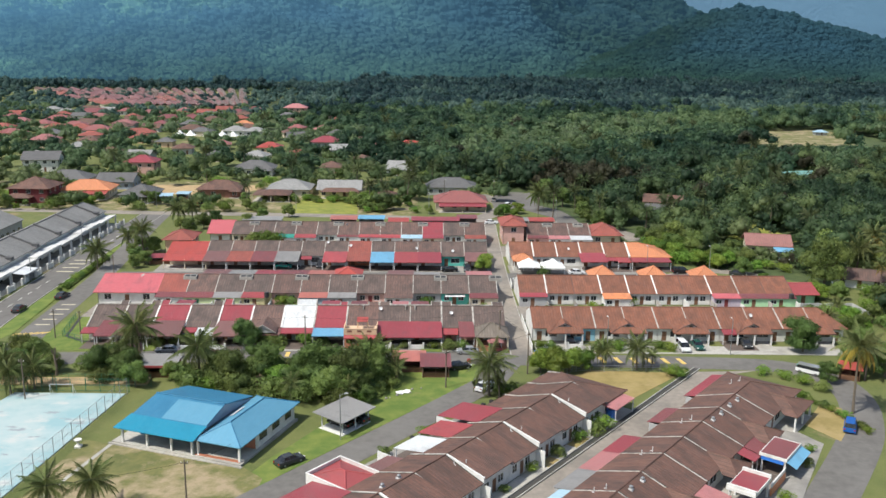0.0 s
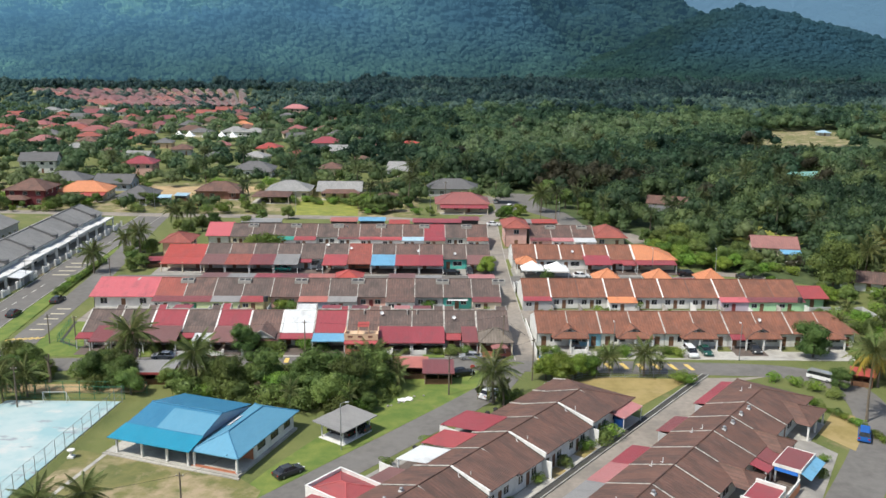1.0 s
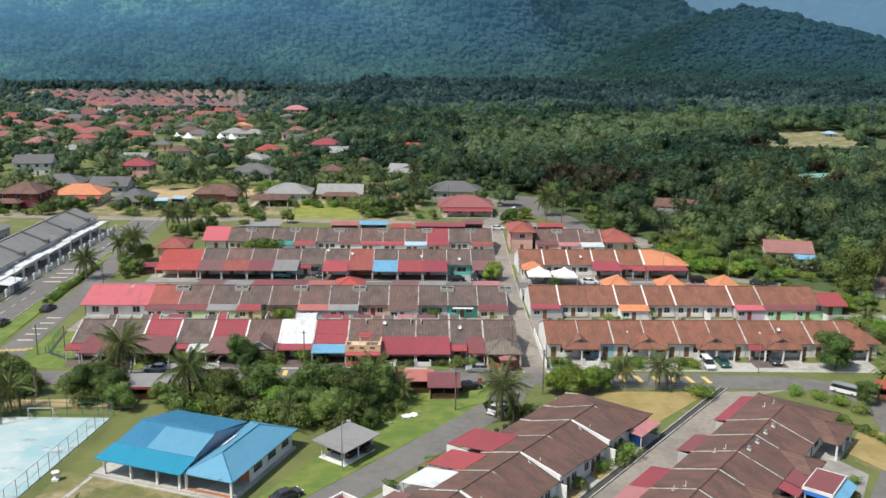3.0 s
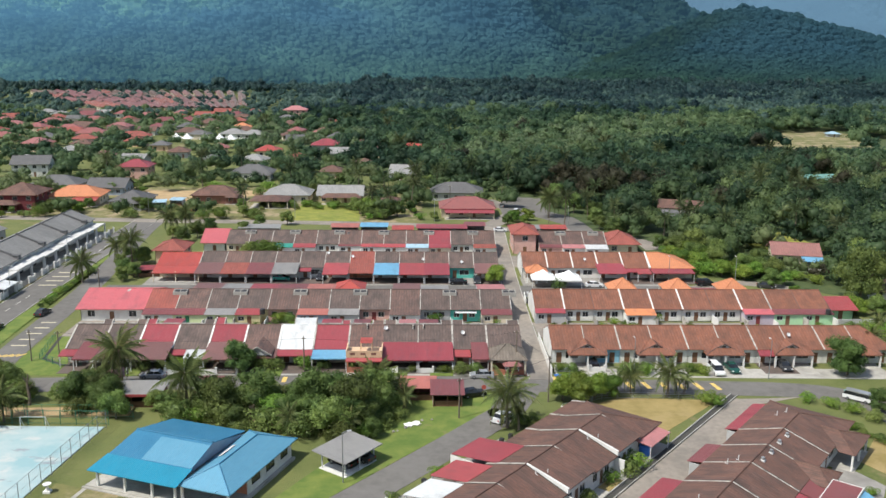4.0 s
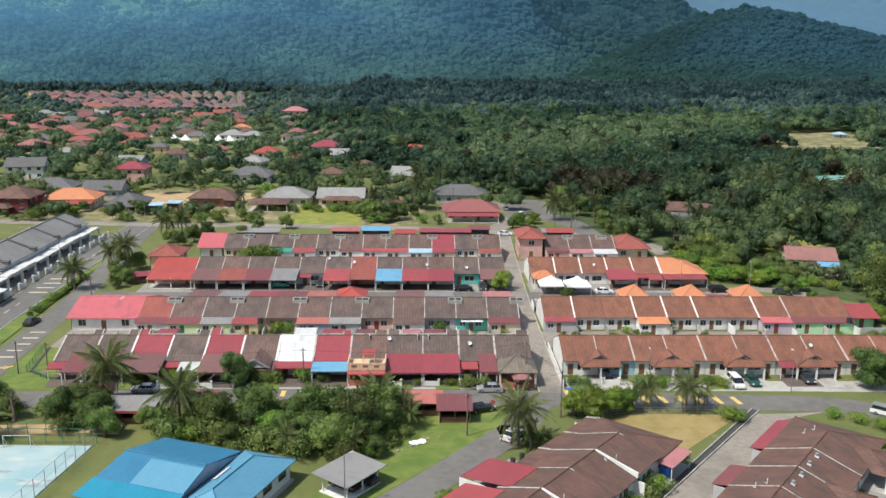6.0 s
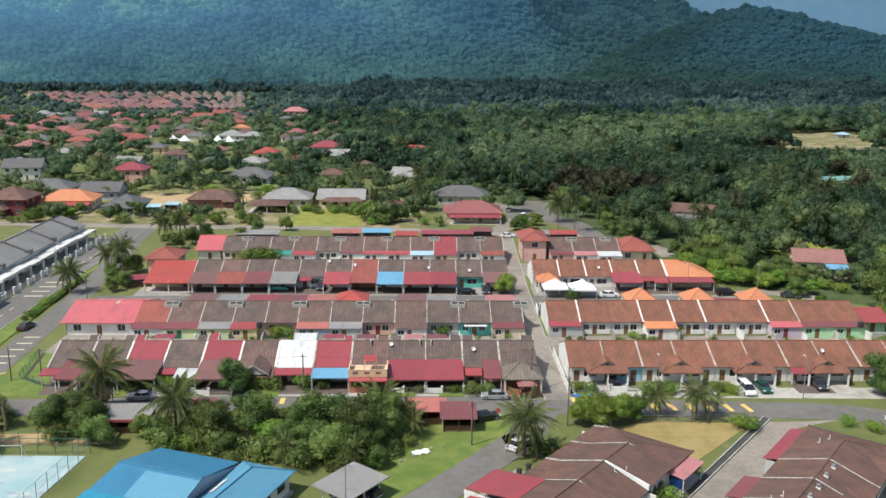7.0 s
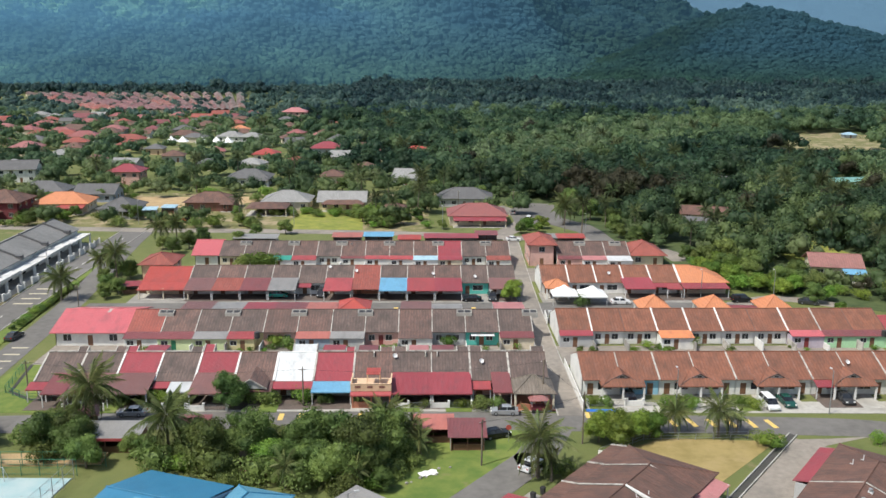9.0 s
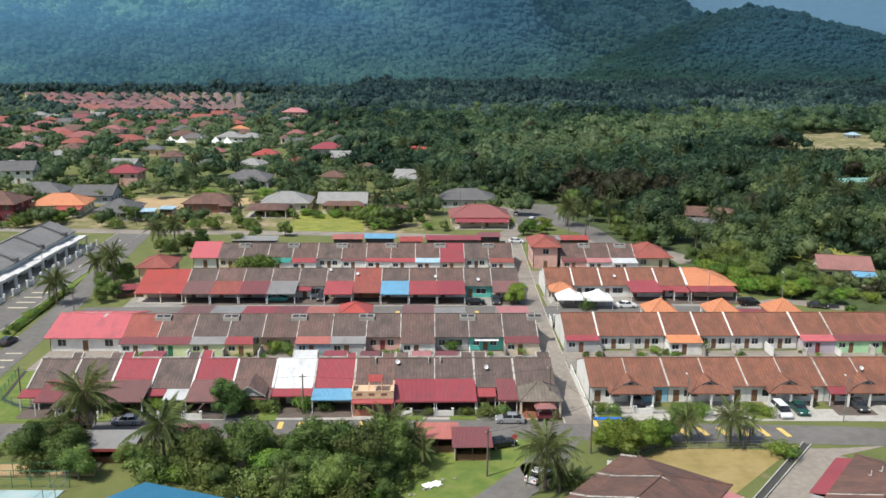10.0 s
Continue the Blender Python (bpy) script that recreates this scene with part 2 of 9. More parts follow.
def ground_material():
    """Tropical verge grass, worn to bare earth in places, darker under the far woods."""
    m, n, l, p = nodes_of("grass_ground")
    g = mixed(n, l, ramp(n, l, noisy(n, l, 0.12, 8.0), 0.35, 0.65), (0.080, 0.104, 0.028), (0.168, 0.172, 0.056))
    g = mixed(n, l, ramp(n, l, noisy(n, l, 1.8, 6.0), 0.3, 0.75), g, (0.128, 0.150, 0.042))
    bare = ramp(n, l, noisy(n, l, 0.055, 9.0, rough=0.65), 0.60, 0.70)
    c = mixed(n, l, bare, g, (0.27, 0.20, 0.115))
    l.new(c, p.inputs["Base Color"])
    p.inputs["Roughness"].default_value = 0.95
    b = n.new("ShaderNodeBump")
    b.inputs["Strength"].default_value, b.inputs["Distance"].default_value = 0.6, 0.15
    l.new(noisy(n, l, 5.0, 6.0), b.inputs["Height"])
    l.new(b.outputs["Normal"], p.inputs["Normal"])
    MATS["grass_ground"] = m


def soil_material(name, a, b, earth, lo=0.5, hi=0.62):
    m, n, l, p = nodes_of(name)
    g = mixed(n, l, ramp(n, l, noisy(n, l, 0.35, 8.0), 0.35, 0.65), a, b)
    c = mixed(n, l, ramp(n, l, noisy(n, l, 0.16, 9.0, rough=0.65), lo, hi), g, earth)
    l.new(c, p.inputs["Base Color"])
    p.inputs["Roughness"].default_value = 0.95
    MATS[name] = m


def court_material():
    """Faded painted court: pale blue-white with grey ponding stains."""
    m, n, l, p = nodes_of("court_paint")
    c = mixed(n, l, ramp(n, l, noisy(n, l, 0.13, 6.0), 0.4, 0.6), (0.39, 0.48, 0.48), (0.265, 0.415, 0.44))
    c = mixed(n, l, ramp(n, l, noisy(n, l, 0.22, 8.0, stretch=(1, 1.6, 1)), 0.55, 0.66), c, (0.49, 0.51, 0.49))
    s = ramp(n, l, noisy(n, l, 0.17, 5.0, stretch=(1, 2.2, 1)), 0.62, 0.68)
    c = mixed(n, l, s, c, (0.28, 0.30, 0.32))
    l.new(c, p.inputs["Base Color"])
    p.inputs["Roughness"].default_value = 0.7
    MATS["court_paint"] = m


def hill_material(name, low, high, veil, foot, scale, glow, rise=160.0, west=1.0, east=1.0):
    """Distant jungle slopes, greener towards the foot; haze, sun and cloud shade painted into colour and emission."""
    m, n, l, p = nodes_of(name)
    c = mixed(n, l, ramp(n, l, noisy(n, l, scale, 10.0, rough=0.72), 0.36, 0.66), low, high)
    # haze colour mixed into the base in broad patches
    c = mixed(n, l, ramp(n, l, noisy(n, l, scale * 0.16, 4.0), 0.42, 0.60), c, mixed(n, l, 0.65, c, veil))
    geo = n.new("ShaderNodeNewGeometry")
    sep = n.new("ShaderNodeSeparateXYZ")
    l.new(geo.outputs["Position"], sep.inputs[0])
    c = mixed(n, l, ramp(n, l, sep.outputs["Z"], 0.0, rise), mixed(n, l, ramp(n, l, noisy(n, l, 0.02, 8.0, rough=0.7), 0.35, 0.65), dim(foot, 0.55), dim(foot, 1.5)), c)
    # brighter green patches in the west paint sunlit slopes into the base
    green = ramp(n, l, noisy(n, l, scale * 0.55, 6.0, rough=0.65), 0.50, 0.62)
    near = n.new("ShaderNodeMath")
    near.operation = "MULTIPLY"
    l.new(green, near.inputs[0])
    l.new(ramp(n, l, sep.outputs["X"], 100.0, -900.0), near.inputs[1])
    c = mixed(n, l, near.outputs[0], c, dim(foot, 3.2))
    c = mixed(n, l, geo.outputs["Random Per Island"], dim_socket(n, l, c, 0.88), dim_socket(n, l, c, 1.13))
    l.new(c, p.inputs["Base Color"])
    p.inputs["Roughness"].default_value = 1.0
    p.inputs["Specular IOR Level"].default_value = 0.0
    b = n.new("ShaderNodeBump")
    b.inputs["Strength"].default_value, b.inputs["Distance"].default_value = 1.0, 13.0
    l.new(noisy(n, l, 0.04, 8.0, rough=0.75), b.inputs["Height"])
    l.new(b.outputs["Normal"], p.inputs["Normal"])
    # haze painted as emission, changing from west to east, weaker at the foot
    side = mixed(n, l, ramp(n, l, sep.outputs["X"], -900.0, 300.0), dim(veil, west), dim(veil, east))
    # broad noise dims and lifts this emission to paint cloud shade
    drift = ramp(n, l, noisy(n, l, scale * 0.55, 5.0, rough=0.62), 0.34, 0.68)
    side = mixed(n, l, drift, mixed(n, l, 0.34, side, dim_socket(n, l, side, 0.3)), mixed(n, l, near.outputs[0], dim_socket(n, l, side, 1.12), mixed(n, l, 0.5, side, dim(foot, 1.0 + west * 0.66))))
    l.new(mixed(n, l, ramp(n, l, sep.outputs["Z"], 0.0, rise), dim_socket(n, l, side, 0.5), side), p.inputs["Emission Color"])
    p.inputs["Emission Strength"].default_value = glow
    MATS[name] = m


ground_material()
soil_material("field_dry", (0.105, 0.118, 0.038), (0.19, 0.175, 0.062), (0.34, 0.265, 0.165), 0.47, 0.62)
soil_material("field_straw", (0.24, 0.185, 0.065), (0.33, 0.25, 0.10), (0.36, 0.27, 0.13), 0.5, 0.7)
soil_material("field_lush", (0.15, 0.18, 0.03), (0.27, 0.27, 0.05), (0.24, 0.21, 0.07), 0.55, 0.75)
soil_material("verge", (0.086, 0.142, 0.024), (0.168, 0.205, 0.043), (0.22, 0.18, 0.09), 0.6, 0.72)
soil_material("earth", (0.36, 0.25, 0.13), (0.46, 0.33, 0.18), (0.22, 0.17, 0.09), 0.6, 0.7)
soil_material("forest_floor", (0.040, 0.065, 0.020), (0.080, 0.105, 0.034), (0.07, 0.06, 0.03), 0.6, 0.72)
court_material()

# ---------------------------------------------------------------- geometry helpers


class Geo:
    """Vertices and faces of one mesh in the making."""

    def __init__(self):
        self.v, self.f = [], []

    def face(self, *pts):
        k = len(self.v)
        self.v += [tuple(p) for p in pts]
        self.f.append(tuple(range(k, k + len(pts))))
        return self

    def solid(self, low, high):
        """A closed solid between two loops with the same number of corners."""
        k, n = len(self.v), len(low)
        self.v += [tuple(p) for p in low] + [tuple(p) for p in high]
        self.f.append(tuple(range(k + n - 1, k - 1, -1)))
        self.f.append(tuple(range(k + n, k + 2 * n)))
        for a in range(n):
            b = (a + 1) % n
            self.f.append((k + a, k + b, k + n + b, k + n + a))
        return self

    def box(self, x0, y0, z0, x1, y1, z1):
        return self.solid([(x0, y0, z0), (x1, y0, z0), (x1, y1, z0), (x0, y1, z0)], [(x0, y0, z1), (x1, y0, z1), (x1, y1, z1), (x0, y1, z1)])

    def slab(self, pts, thick=0.1):
        """A plate whose top is pts (counter-clockwise from above)."""
        return self.solid([(x, y, z - thick) for x, y, z in pts], pts)

    def tube(self, pts, radii, sides=8):
        rings = []
        for n, p in enumerate(pts):
            a = Vector(pts[max(0, n - 1)])
            b = Vector(pts[min(len(pts) - 1, n + 1)])
            d = (b - a).normalized()
            u = d.orthogonal().normalized()
            w = d.cross(u)
            rings.append([tuple(Vector(p) + radii[n] * (math.cos(t) * u + math.sin(t) * w)) for t in (2 * math.pi * k / sides for k in range(sides))])
        k = len(self.v)
        for r in rings:
            self.v += r
        for n in range(len(rings) - 1):
            for a in range(sides):
                b = (a + 1) % sides
                self.f.append((k + n * sides + a, k + n * sides + b, k + (n + 1) * sides + b, k + (n + 1) * sides + a))
        self.f.append(tuple(range(k + sides - 1, k - 1, -1)))
        self.f.append(tuple(range(k + (len(rings) - 1) * sides, k + len(rings) * sides)))
        return self

    def mesh(self, name, material=None):
        me = bpy.data.meshes.new(name)
        me.from_pydata(self.v, [], self.f)
        me.update()
        if material:
            me.materials.append(MATS[material])
        return me


def part(name, geo, material, parent, label=""):
    """Links a mesh as one object under a thing or a part."""
    ob = new(name, geo.mesh(name, material) if isinstance(geo, Geo) else geo)
    ob.parent = parent
    return tagged(ob, label)


def thing(name, m, label, category, group=""):
    ob = new(name)
    ob.matrix_world = m
    ob.empty_display_size = 0.5
    return tagged(ob, label, category, group)


def setting(name, geo, material, label, category):
    return tagged(new(name, geo.mesh(name, material)), label, category, kind="structure")


def ribbon(pts, width, z0, z1):
    """A band of even width along a line, as a solid."""
    g = Geo()
    left, right = [], []
    for n, p in enumerate(pts):
        a, b = Vector(pts[max(0, n - 1)]), Vector(pts[min(len(pts) - 1, n + 1)])
        d = (b - a).normalized()
        side = Vector((-d.y, d.x)) * width / 2
        left.append(Vector(p) + side)
        right.append(Vector(p) - side)
    for n in range(len(pts) - 1):
        quad = [right[n], right[n + 1], left[n + 1], left[n]]
        g.solid([(*q, z0) for q in quad], [(*q, z1) for q in quad])
    return g


def curve_pts(pts, steps=8):
    """A smooth line through the points."""
    out = []
    for n in range(len(pts) - 1):
        p0, p1, p2, p3 = (Vector(pts[min(max(k, 0), len(pts) - 1)]) for k in (n - 1, n, n + 1, n + 2))
        for s in range(steps):
            t = s / steps
            out.append(0.5 * (2 * p1 + (p2 - p0) * t + (2 * p0 - 5 * p1 + 4 * p2 - p3) * t * t + (3 * p1 - p0 - 3 * p2 + p3) * t ** 3))
    return out + [Vector(pts[-1])]


PATCHES = []


def patch(pts, z0, z1):
    """A flat plate; each one lies a hair above the last, so that no two share a plane."""
    PATCHES.append(1)
    z1 += 0.00037 * len(PATCHES)
    return Geo().solid([(*p, z0) for p in pts], [(*p, z1) for p in pts])


# ---------------------------------------------------------------- ground, roads, verges
g = Geo()
g.face((-6000, -1500, 0), (6000, -1500, 0), (6000, 6000, 0), (-6000, 6000, 0))
setting("ground", g, "grass_ground", "flat tropical grass ground with bare earth patches", "ground")


def road(name, pts, width, material, label, kerb=True, z=0.03, steps=8):
    line = curve_pts(pts, steps) if len(pts) > 2 else [Vector(p) for p in pts]
    ob = setting(name, ribbon(line, width, -0.2, z), material, label, "road")
    if kerb:
        for side in (-1, 1):
            off = []
            for n, p in enumerate(line):
                a, b = line[max(0, n - 1)], line[min(len(line) - 1, n + 1)]
                d = (b - a).normalized()
                off.append(p + side * Vector((-d.y, d.x)) * (width / 2 + 0.1))
            k = part("kerb", ribbon(off, 0.2, -0.2, z + 0.09), "kerb", ob, "weathered concrete kerb")
    return ob


R = Vector((0.637, 0.771))       # along the two front rows
N = Vector((0.771, -0.637))      # across them


def rn(s, n):
    return R * s + N * n


road("road_front", [(-72, 158.4), (-40, 159.8), (-10, 160.0), (20, 158.6), (45, 157.4), (62, 156.2), (70, 153.5), (74, 147.5), (73.5, 139), (69.5, 129), (64, 120), (50, 101)], 6.4,
     "asphalt", "grey asphalt estate road curving round the houses", False)
road("road_left", [(-66, 158.4), (-73, 159.2), (-77.8, 163.5), (-79.3, 172), (-80.2, 190), (-81.8, 220), (-85.5, 255), (-88.5, 283), (-90, 303)], 5.6, "asphalt", "grey asphalt side road beside a grass verge", False, z=0.034)
road("road_terrace", [(-90, 150), (-92, 190), (-92.6, 220), (-93, 250), (-93.4, 302)], 7.4, "asphalt", "grey asphalt road along the grey-roofed terrace", True)
road("road_rear", [(-230, 312), (-140, 306), (-90, 302), (-40, 300), (0, 296), (24, 291), (40, 291), (62, 276), (66, 262)], 6.0, "lane_concrete", "pale grey road behind the terraces", False, z=0.04)
road("road_diagonal", [rn(60, -84.3), rn(100, -84.3), rn(118, -84.6), (11.5, 147.0), (15.5, 156.5)], 5.6, "asphalt", "grey asphalt road beside the community hall", False, z=0.036)
road("road_middle", [(-78, 217.5), (-40, 217.8), (18.6, 218), (40, 218), (60, 217.5), (72, 214), (84, 206)], 9.6, "asphalt", "asphalt street between two rows of houses", False, z=0.028)
road("lane_alley", [(19.0, 161.0), (19.3, 200), (20.2, 240), (22, 289)], 4.0, "lane_concrete", "worn pale concrete lane between the terraces", True, z=0.05)
road("lane_back", [rn(70, -55.6), rn(150, -55.6)], 5.2, "lane_concrete", "pale concrete back lane with an open drain", False, z=0.032)
road("road_behind", [(16, 291), (22, 300), (30, 322), (22, 345)], 6.5, "lane_concrete", "pale road leading off behind the houses", False, z=0.03)
road("road_bend", [(60, 217), (76, 226), (90, 220)], 4.5, "lane_concrete", "short road bending past the trees", False, z=0.022)
setting("pavement_rear", patch([(26, 312), (37, 312), (44, 300), (46, 286), (53, 286), (52, 300), (50, 311), (43, 322), (42, 335), (44, 350), (32, 352), (26, 336)], -0.1, 0.042), "asphalt", "pale paved ground by the bend of the rear road", "pavement")
setting("pavement_front", patch([(50, 152.4), (56, 152.6), (62, 153.2), (52, 149.5)], -0.1, 0.026), "lane_concrete", "concrete apron at the lane mouth", "pavement")
for name, y0, y1, x0, x1 in (("pavement_west", 183.5, 197.5, -74, 16.9), ("pavement_east", 183.5, 193.6, 21.5, 84), ("pavement_west_rear", 241, 254, -56, 16), ("pavement_east_rear", 241, 254, 22, 58)):
    setting(name, patch([(x0, y0), (x1, y0), (x1, y1), (x0, y1)], -0.1, 0.02), "lane_concrete", "concrete back lane between two rows of houses", "pavement")
for name, y0, y1, x0, x1 in (("forecourt_west", 222.0, 231, -70, 17.6), ("forecourt_east", 222.2, 231, 22.8, 64), ("forecourt_south", 206, 213.8, -74, 17.2)):
    setting(name, patch([(x0, y0), (x1, y0), (x1, y1), (x0, y1)], -0.1, 0.024), "concrete", "concrete forecourts along the street", "pavement")
setting("drain_lane", ribbon([rn(68, -58.9), rn(151, -58.9)], 0.9, -0.1, 0.045), "drain", "dark open concrete drain along the lane", "drain")
for off in (-59.45, -58.35):
    setting("drain_edge", ribbon([rn(68, off), rn(151, off)], 0.16, -0.1, 0.22), "pale_concrete", "pale concrete edge of the open drain", "drain")
setting("drain_lane_far", ribbon([rn(82, -52.6), rn(146, -52.6)], 0.7, -0.1, 0.045), "drain", "dark open drain behind the houses", "drain")
setting("drain_alley", ribbon([(16.8, 164), (17.2, 200), (18.0, 240)], 0.6, -0.1, 0.07), "drain", "dark open drain beside the lane", "drain")

# Grass patches and bare fields
setting("verge_left", patch([(-88.4, 160), (-83.4, 172), (-84.2, 200), (-86.5, 240), (-89.2, 280), (-89.4, 300), (-88.6, 300), (-88.8, 250), (-88.3, 200)], -0.1, 0.024), "verge", "mown grass verge between two roads", "verge")
setting("verge_corner", patch([(-75.0, 163.2), (-62, 162.6), (-62, 168.0), (-72.0, 184), (-76.2, 184), (-76.4, 172)], -0.1, 0.024), "verge", "rounded grass corner by the road", "verge")
setting("verge_diagonal", patch([rn(78, -87.2), rn(136, -87.2), (8.4, 155.8), (-4, 155.8), (-7, 146), (-12, 136), (-22, 118), (-30, 100)], -0.1, 0.021), "verge", "grass verge beside the road", "verge")
setting("field_hall", patch([(-54, 90), (-24, 88), (-22, 112), (-26, 116), (-46, 122.6), (-50.5, 124), (-52, 112)], -0.1, 0.024), "field_dry", "worn grass field with bare sandy earth", "field")
setting("field_lot", patch([rn(122, -62.5), rn(150, -59.8), (44.0, 152.0), (31, 153.0), (26, 150.0), (24, 144)], -0.1, 0.026), "field_straw", "dry yellow vacant lot with bare earth", "field")
setting("field_corner", patch([(60.5, 129.5), (66.5, 137.5), (69.5, 136.0), (67.0, 128.5), (63.5, 123.5)], -0.1, 0.026), "field_straw", "dry yellow corner yard", "field")
setting("field_plots", patch([(-200, 315), (-142, 309.6), (-92, 305.6), (-40, 303.6), (-2, 300), (-2, 372), (-200, 372)], -0.1, 0.016), "field_dry", "dry grass house plots with bare sandy earth", "field")
setting("field_lush", patch([(-49, 303.2), (-23, 302.4), (-25, 333.5), (-46, 333.5)], -0.1, 0.03), "field_lush", "overgrown bright green vacant lot", "field")
setting("field_far", patch([(200, 520), (262, 505), (300, 600), (290, 640), (225, 640), (200, 600)], -0.1, 0.05), "field_dry", "dry yellow clearing among the trees", "field")
setting("field_sand", patch([(-106, 340), (-88, 340), (-66, 352), (-66, 364), (-112, 363)], -0.1, 0.04), "earth", "bare sandy building plot", "field")
setting("field_house", patch([(-98, 306), (-66, 306), (-66, 332), (-94, 333)], -0.1, 0.03), "field_dry", "worn grass yard with spoil heaps", "field")
setting("earth_bank", ribbon([(-80, 148), (-66, 146.5), (-48, 147.0)], 3.2, -0.1, 0.35), "earth", "low bank of bare sandy earth", "earth")
setting("field_west", patch([(-230, 470), (-196, 470), (-190, 500), (-230, 505)], -0.1, 0.05), "field_dry", "open grass plot", "field")
setting("clearing", patch([(95, 262), (118, 262), (112, 290), (98, 290)], -0.1, 0.05), "field_lush", "small grass clearing among the trees", "field")
setting("forest_floor", patch([(66, 236), (120, 200), (700, 240), (1500, 1900), (-900, 1900), (-700, 1080), (-150, 1080), (-150, 700), (-40, 420), (30, 345), (48, 300)], -0.3, 0.012), "forest_floor", "dark green ground under the woods", "ground")

# Painted bars on the roads
def bars(name, label, pts, w, l, angle, material):
    for x, y in pts:
        c, s = math.cos(angle), math.sin(angle)
        quad = [(x + c * a - s * b, y + s * a + c * b) for a, b in ((-w / 2, -l / 2), (w / 2, -l / 2), (w / 2, l / 2), (-w / 2, l / 2))]
        ob = tagged(new(name, patch(quad, 0.02, 0.052).mesh(name, material)), label, "road marking", "painted road bars", "structure")


bars("road_marking", "faded yellow rumble bar painted on asphalt", [(34 + 3.0 * k, 158.4 - 0.12 * k) for k in range(6)], 0.8, 3.0, 0.18, "paint_yellow")
bars("road_marking", "faded yellow rumble bar painted on asphalt", [(-26 + 3.05 * k, 161.0) for k in range(7)], 0.8, 2.4, 0.0, "paint_yellow")
bars("road_marking", "faded yellow rumble bar painted on asphalt", [(21.5, 161.2), (23.6, 160.6)], 0.7, 2.2, 0.0, "paint_yellow")
bars("road_marking", "faded cream rumble bar painted on asphalt", [(-79.8 - 0.06 * k, 178.5 + 3.6 * k) for k in range(5)], 3.0, 0.55, 0.0, "paint_cream")
bars("road_marking", "faded yellow crossing bar painted on asphalt", [(-82.4 + 1.1 * k, 172.2 + 0.2 * k) for k in range(6)], 0.4, 1.9, -0.7, "paint_yellow")
bars("road_marking", "faded cream rumble bar painted on asphalt", [(-81.3, 166.4), (-80.4, 169.0)], 2.8, 0.5, 0.0, "paint_cream")
bars("road_marking", "faded cream rumble bar painted on asphalt", [(-92.4, 222 + 4.0 * k) for k in range(4)], 4.2, 0.7, 0.0, "paint_cream")
bars("road_marking", "white lane dash on asphalt", [(-92.7, 162 + 5.0 * k) for k in range(11)] + [(-93.1, 244 + 5.0 * k) for k in range(10)], 0.16, 2.2, 0.0, "paint_white")
bars("road_marking", "faded yellow rumble bar painted on asphalt", [(-10 + 3.4 * k, 217.5) for k in range(6)], 0.9, 3.0, 0.0, "paint_yellow")

# ---------------------------------------------------------------- distant hills


def range_mesh(name, y0, y1, x0, x1, height, material, label, nx=140, ny=50):
    g = Geo()
    for j in range(ny + 1):
        for i in range(nx + 1):
            x, y = x0 + (x1 - x0) * i / nx, y0 + (y1 - y0) * j / ny
            g.v.append((x, y, height(x, y)))
    for j in range(ny):
        for i in range(nx):
            a = j * (nx + 1) + i
            g.f.append((a, a + 1, a + nx + 2, a + nx + 1))
    ob = setting(name, g, material, label, "hills")
    for p in ob.data.polygons:
        p.use_smooth = True
    return ob


def rough_hill(x, y, size, seed):
    return noise.fractal(Vector((x / size, y / size, seed)), 0.9, 2.1, 6)


def smooth(a, b, x):
    t = min(1, max(0, (x - a) / (b - a)))
    return t * t * (3 - 2 * t)


def main_range(x, y):
    """The long mountain: rises from the plain at 1.35 km in spurs, its right shoulder falls away."""
    late = 200 * smooth(-250, 420, x)
    up = smooth(1180 + late, 2900 + 0.5 * late, y + 160 * rough_hill(x, 0, 520, 3.0))
    crest = 640 - 400 * smooth(0.0, 0.19, x / y) - 190 * smooth(0.27, 0.36, x / y)
    spur = noise.noise(Vector(((x + 0.35 * y) / 300, y / 1300, 1.5))) + 0.5 * noise.noise(Vector(((x - 0.5 * y) / 170, y / 700, 6.5)))
    return up * (crest * (0.92 + 0.42 * spur) + 50 * noise.noise(Vector((x / 130, y / 200, 4.0)))) + 30 * min(1, up * 4) * rough_hill(x, y, 120, 8.0) - 6


def right_hill(x, y):
    """A nearer wooded hill with a rounded top and a long right shoulder."""
    d = abs(x - 625)
    a = math.exp(-(d / 268) ** 2.0) if x < 625 else math.exp(-(d / 395) ** 1.35)
    b = math.exp(-((y - 1700) / 260) ** 2)
    return 131 * a * b + 18 * a * b * rough_hill(x, y, 130, 5.0) + 5 * (0.3 + a) * b * rough_hill(x, y, 26, 2.0) - 6


def far_range(x, y):
    return smooth(3300, 4000, y) * (820 + 170 * noise.noise(Vector((x / 1100, 0.3, 11.0))) + 25 * noise.noise(Vector((x / 260, y / 260, 2.0)))) - 10


# Base tones hold cloud shade and haze; the veil colour glows as haze
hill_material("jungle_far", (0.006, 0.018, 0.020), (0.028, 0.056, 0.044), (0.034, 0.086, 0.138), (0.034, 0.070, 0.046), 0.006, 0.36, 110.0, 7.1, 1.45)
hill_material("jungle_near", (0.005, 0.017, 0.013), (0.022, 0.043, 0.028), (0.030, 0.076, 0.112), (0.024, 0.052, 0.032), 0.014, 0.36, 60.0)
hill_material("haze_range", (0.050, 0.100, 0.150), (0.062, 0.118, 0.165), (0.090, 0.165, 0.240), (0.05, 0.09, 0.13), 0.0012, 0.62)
range_mesh("hills_main", 1120, 3400, -2600, 1900, main_range, "jungle_far", "blue-green jungle mountain with haze and cloud shade in its colours", 220, 90)
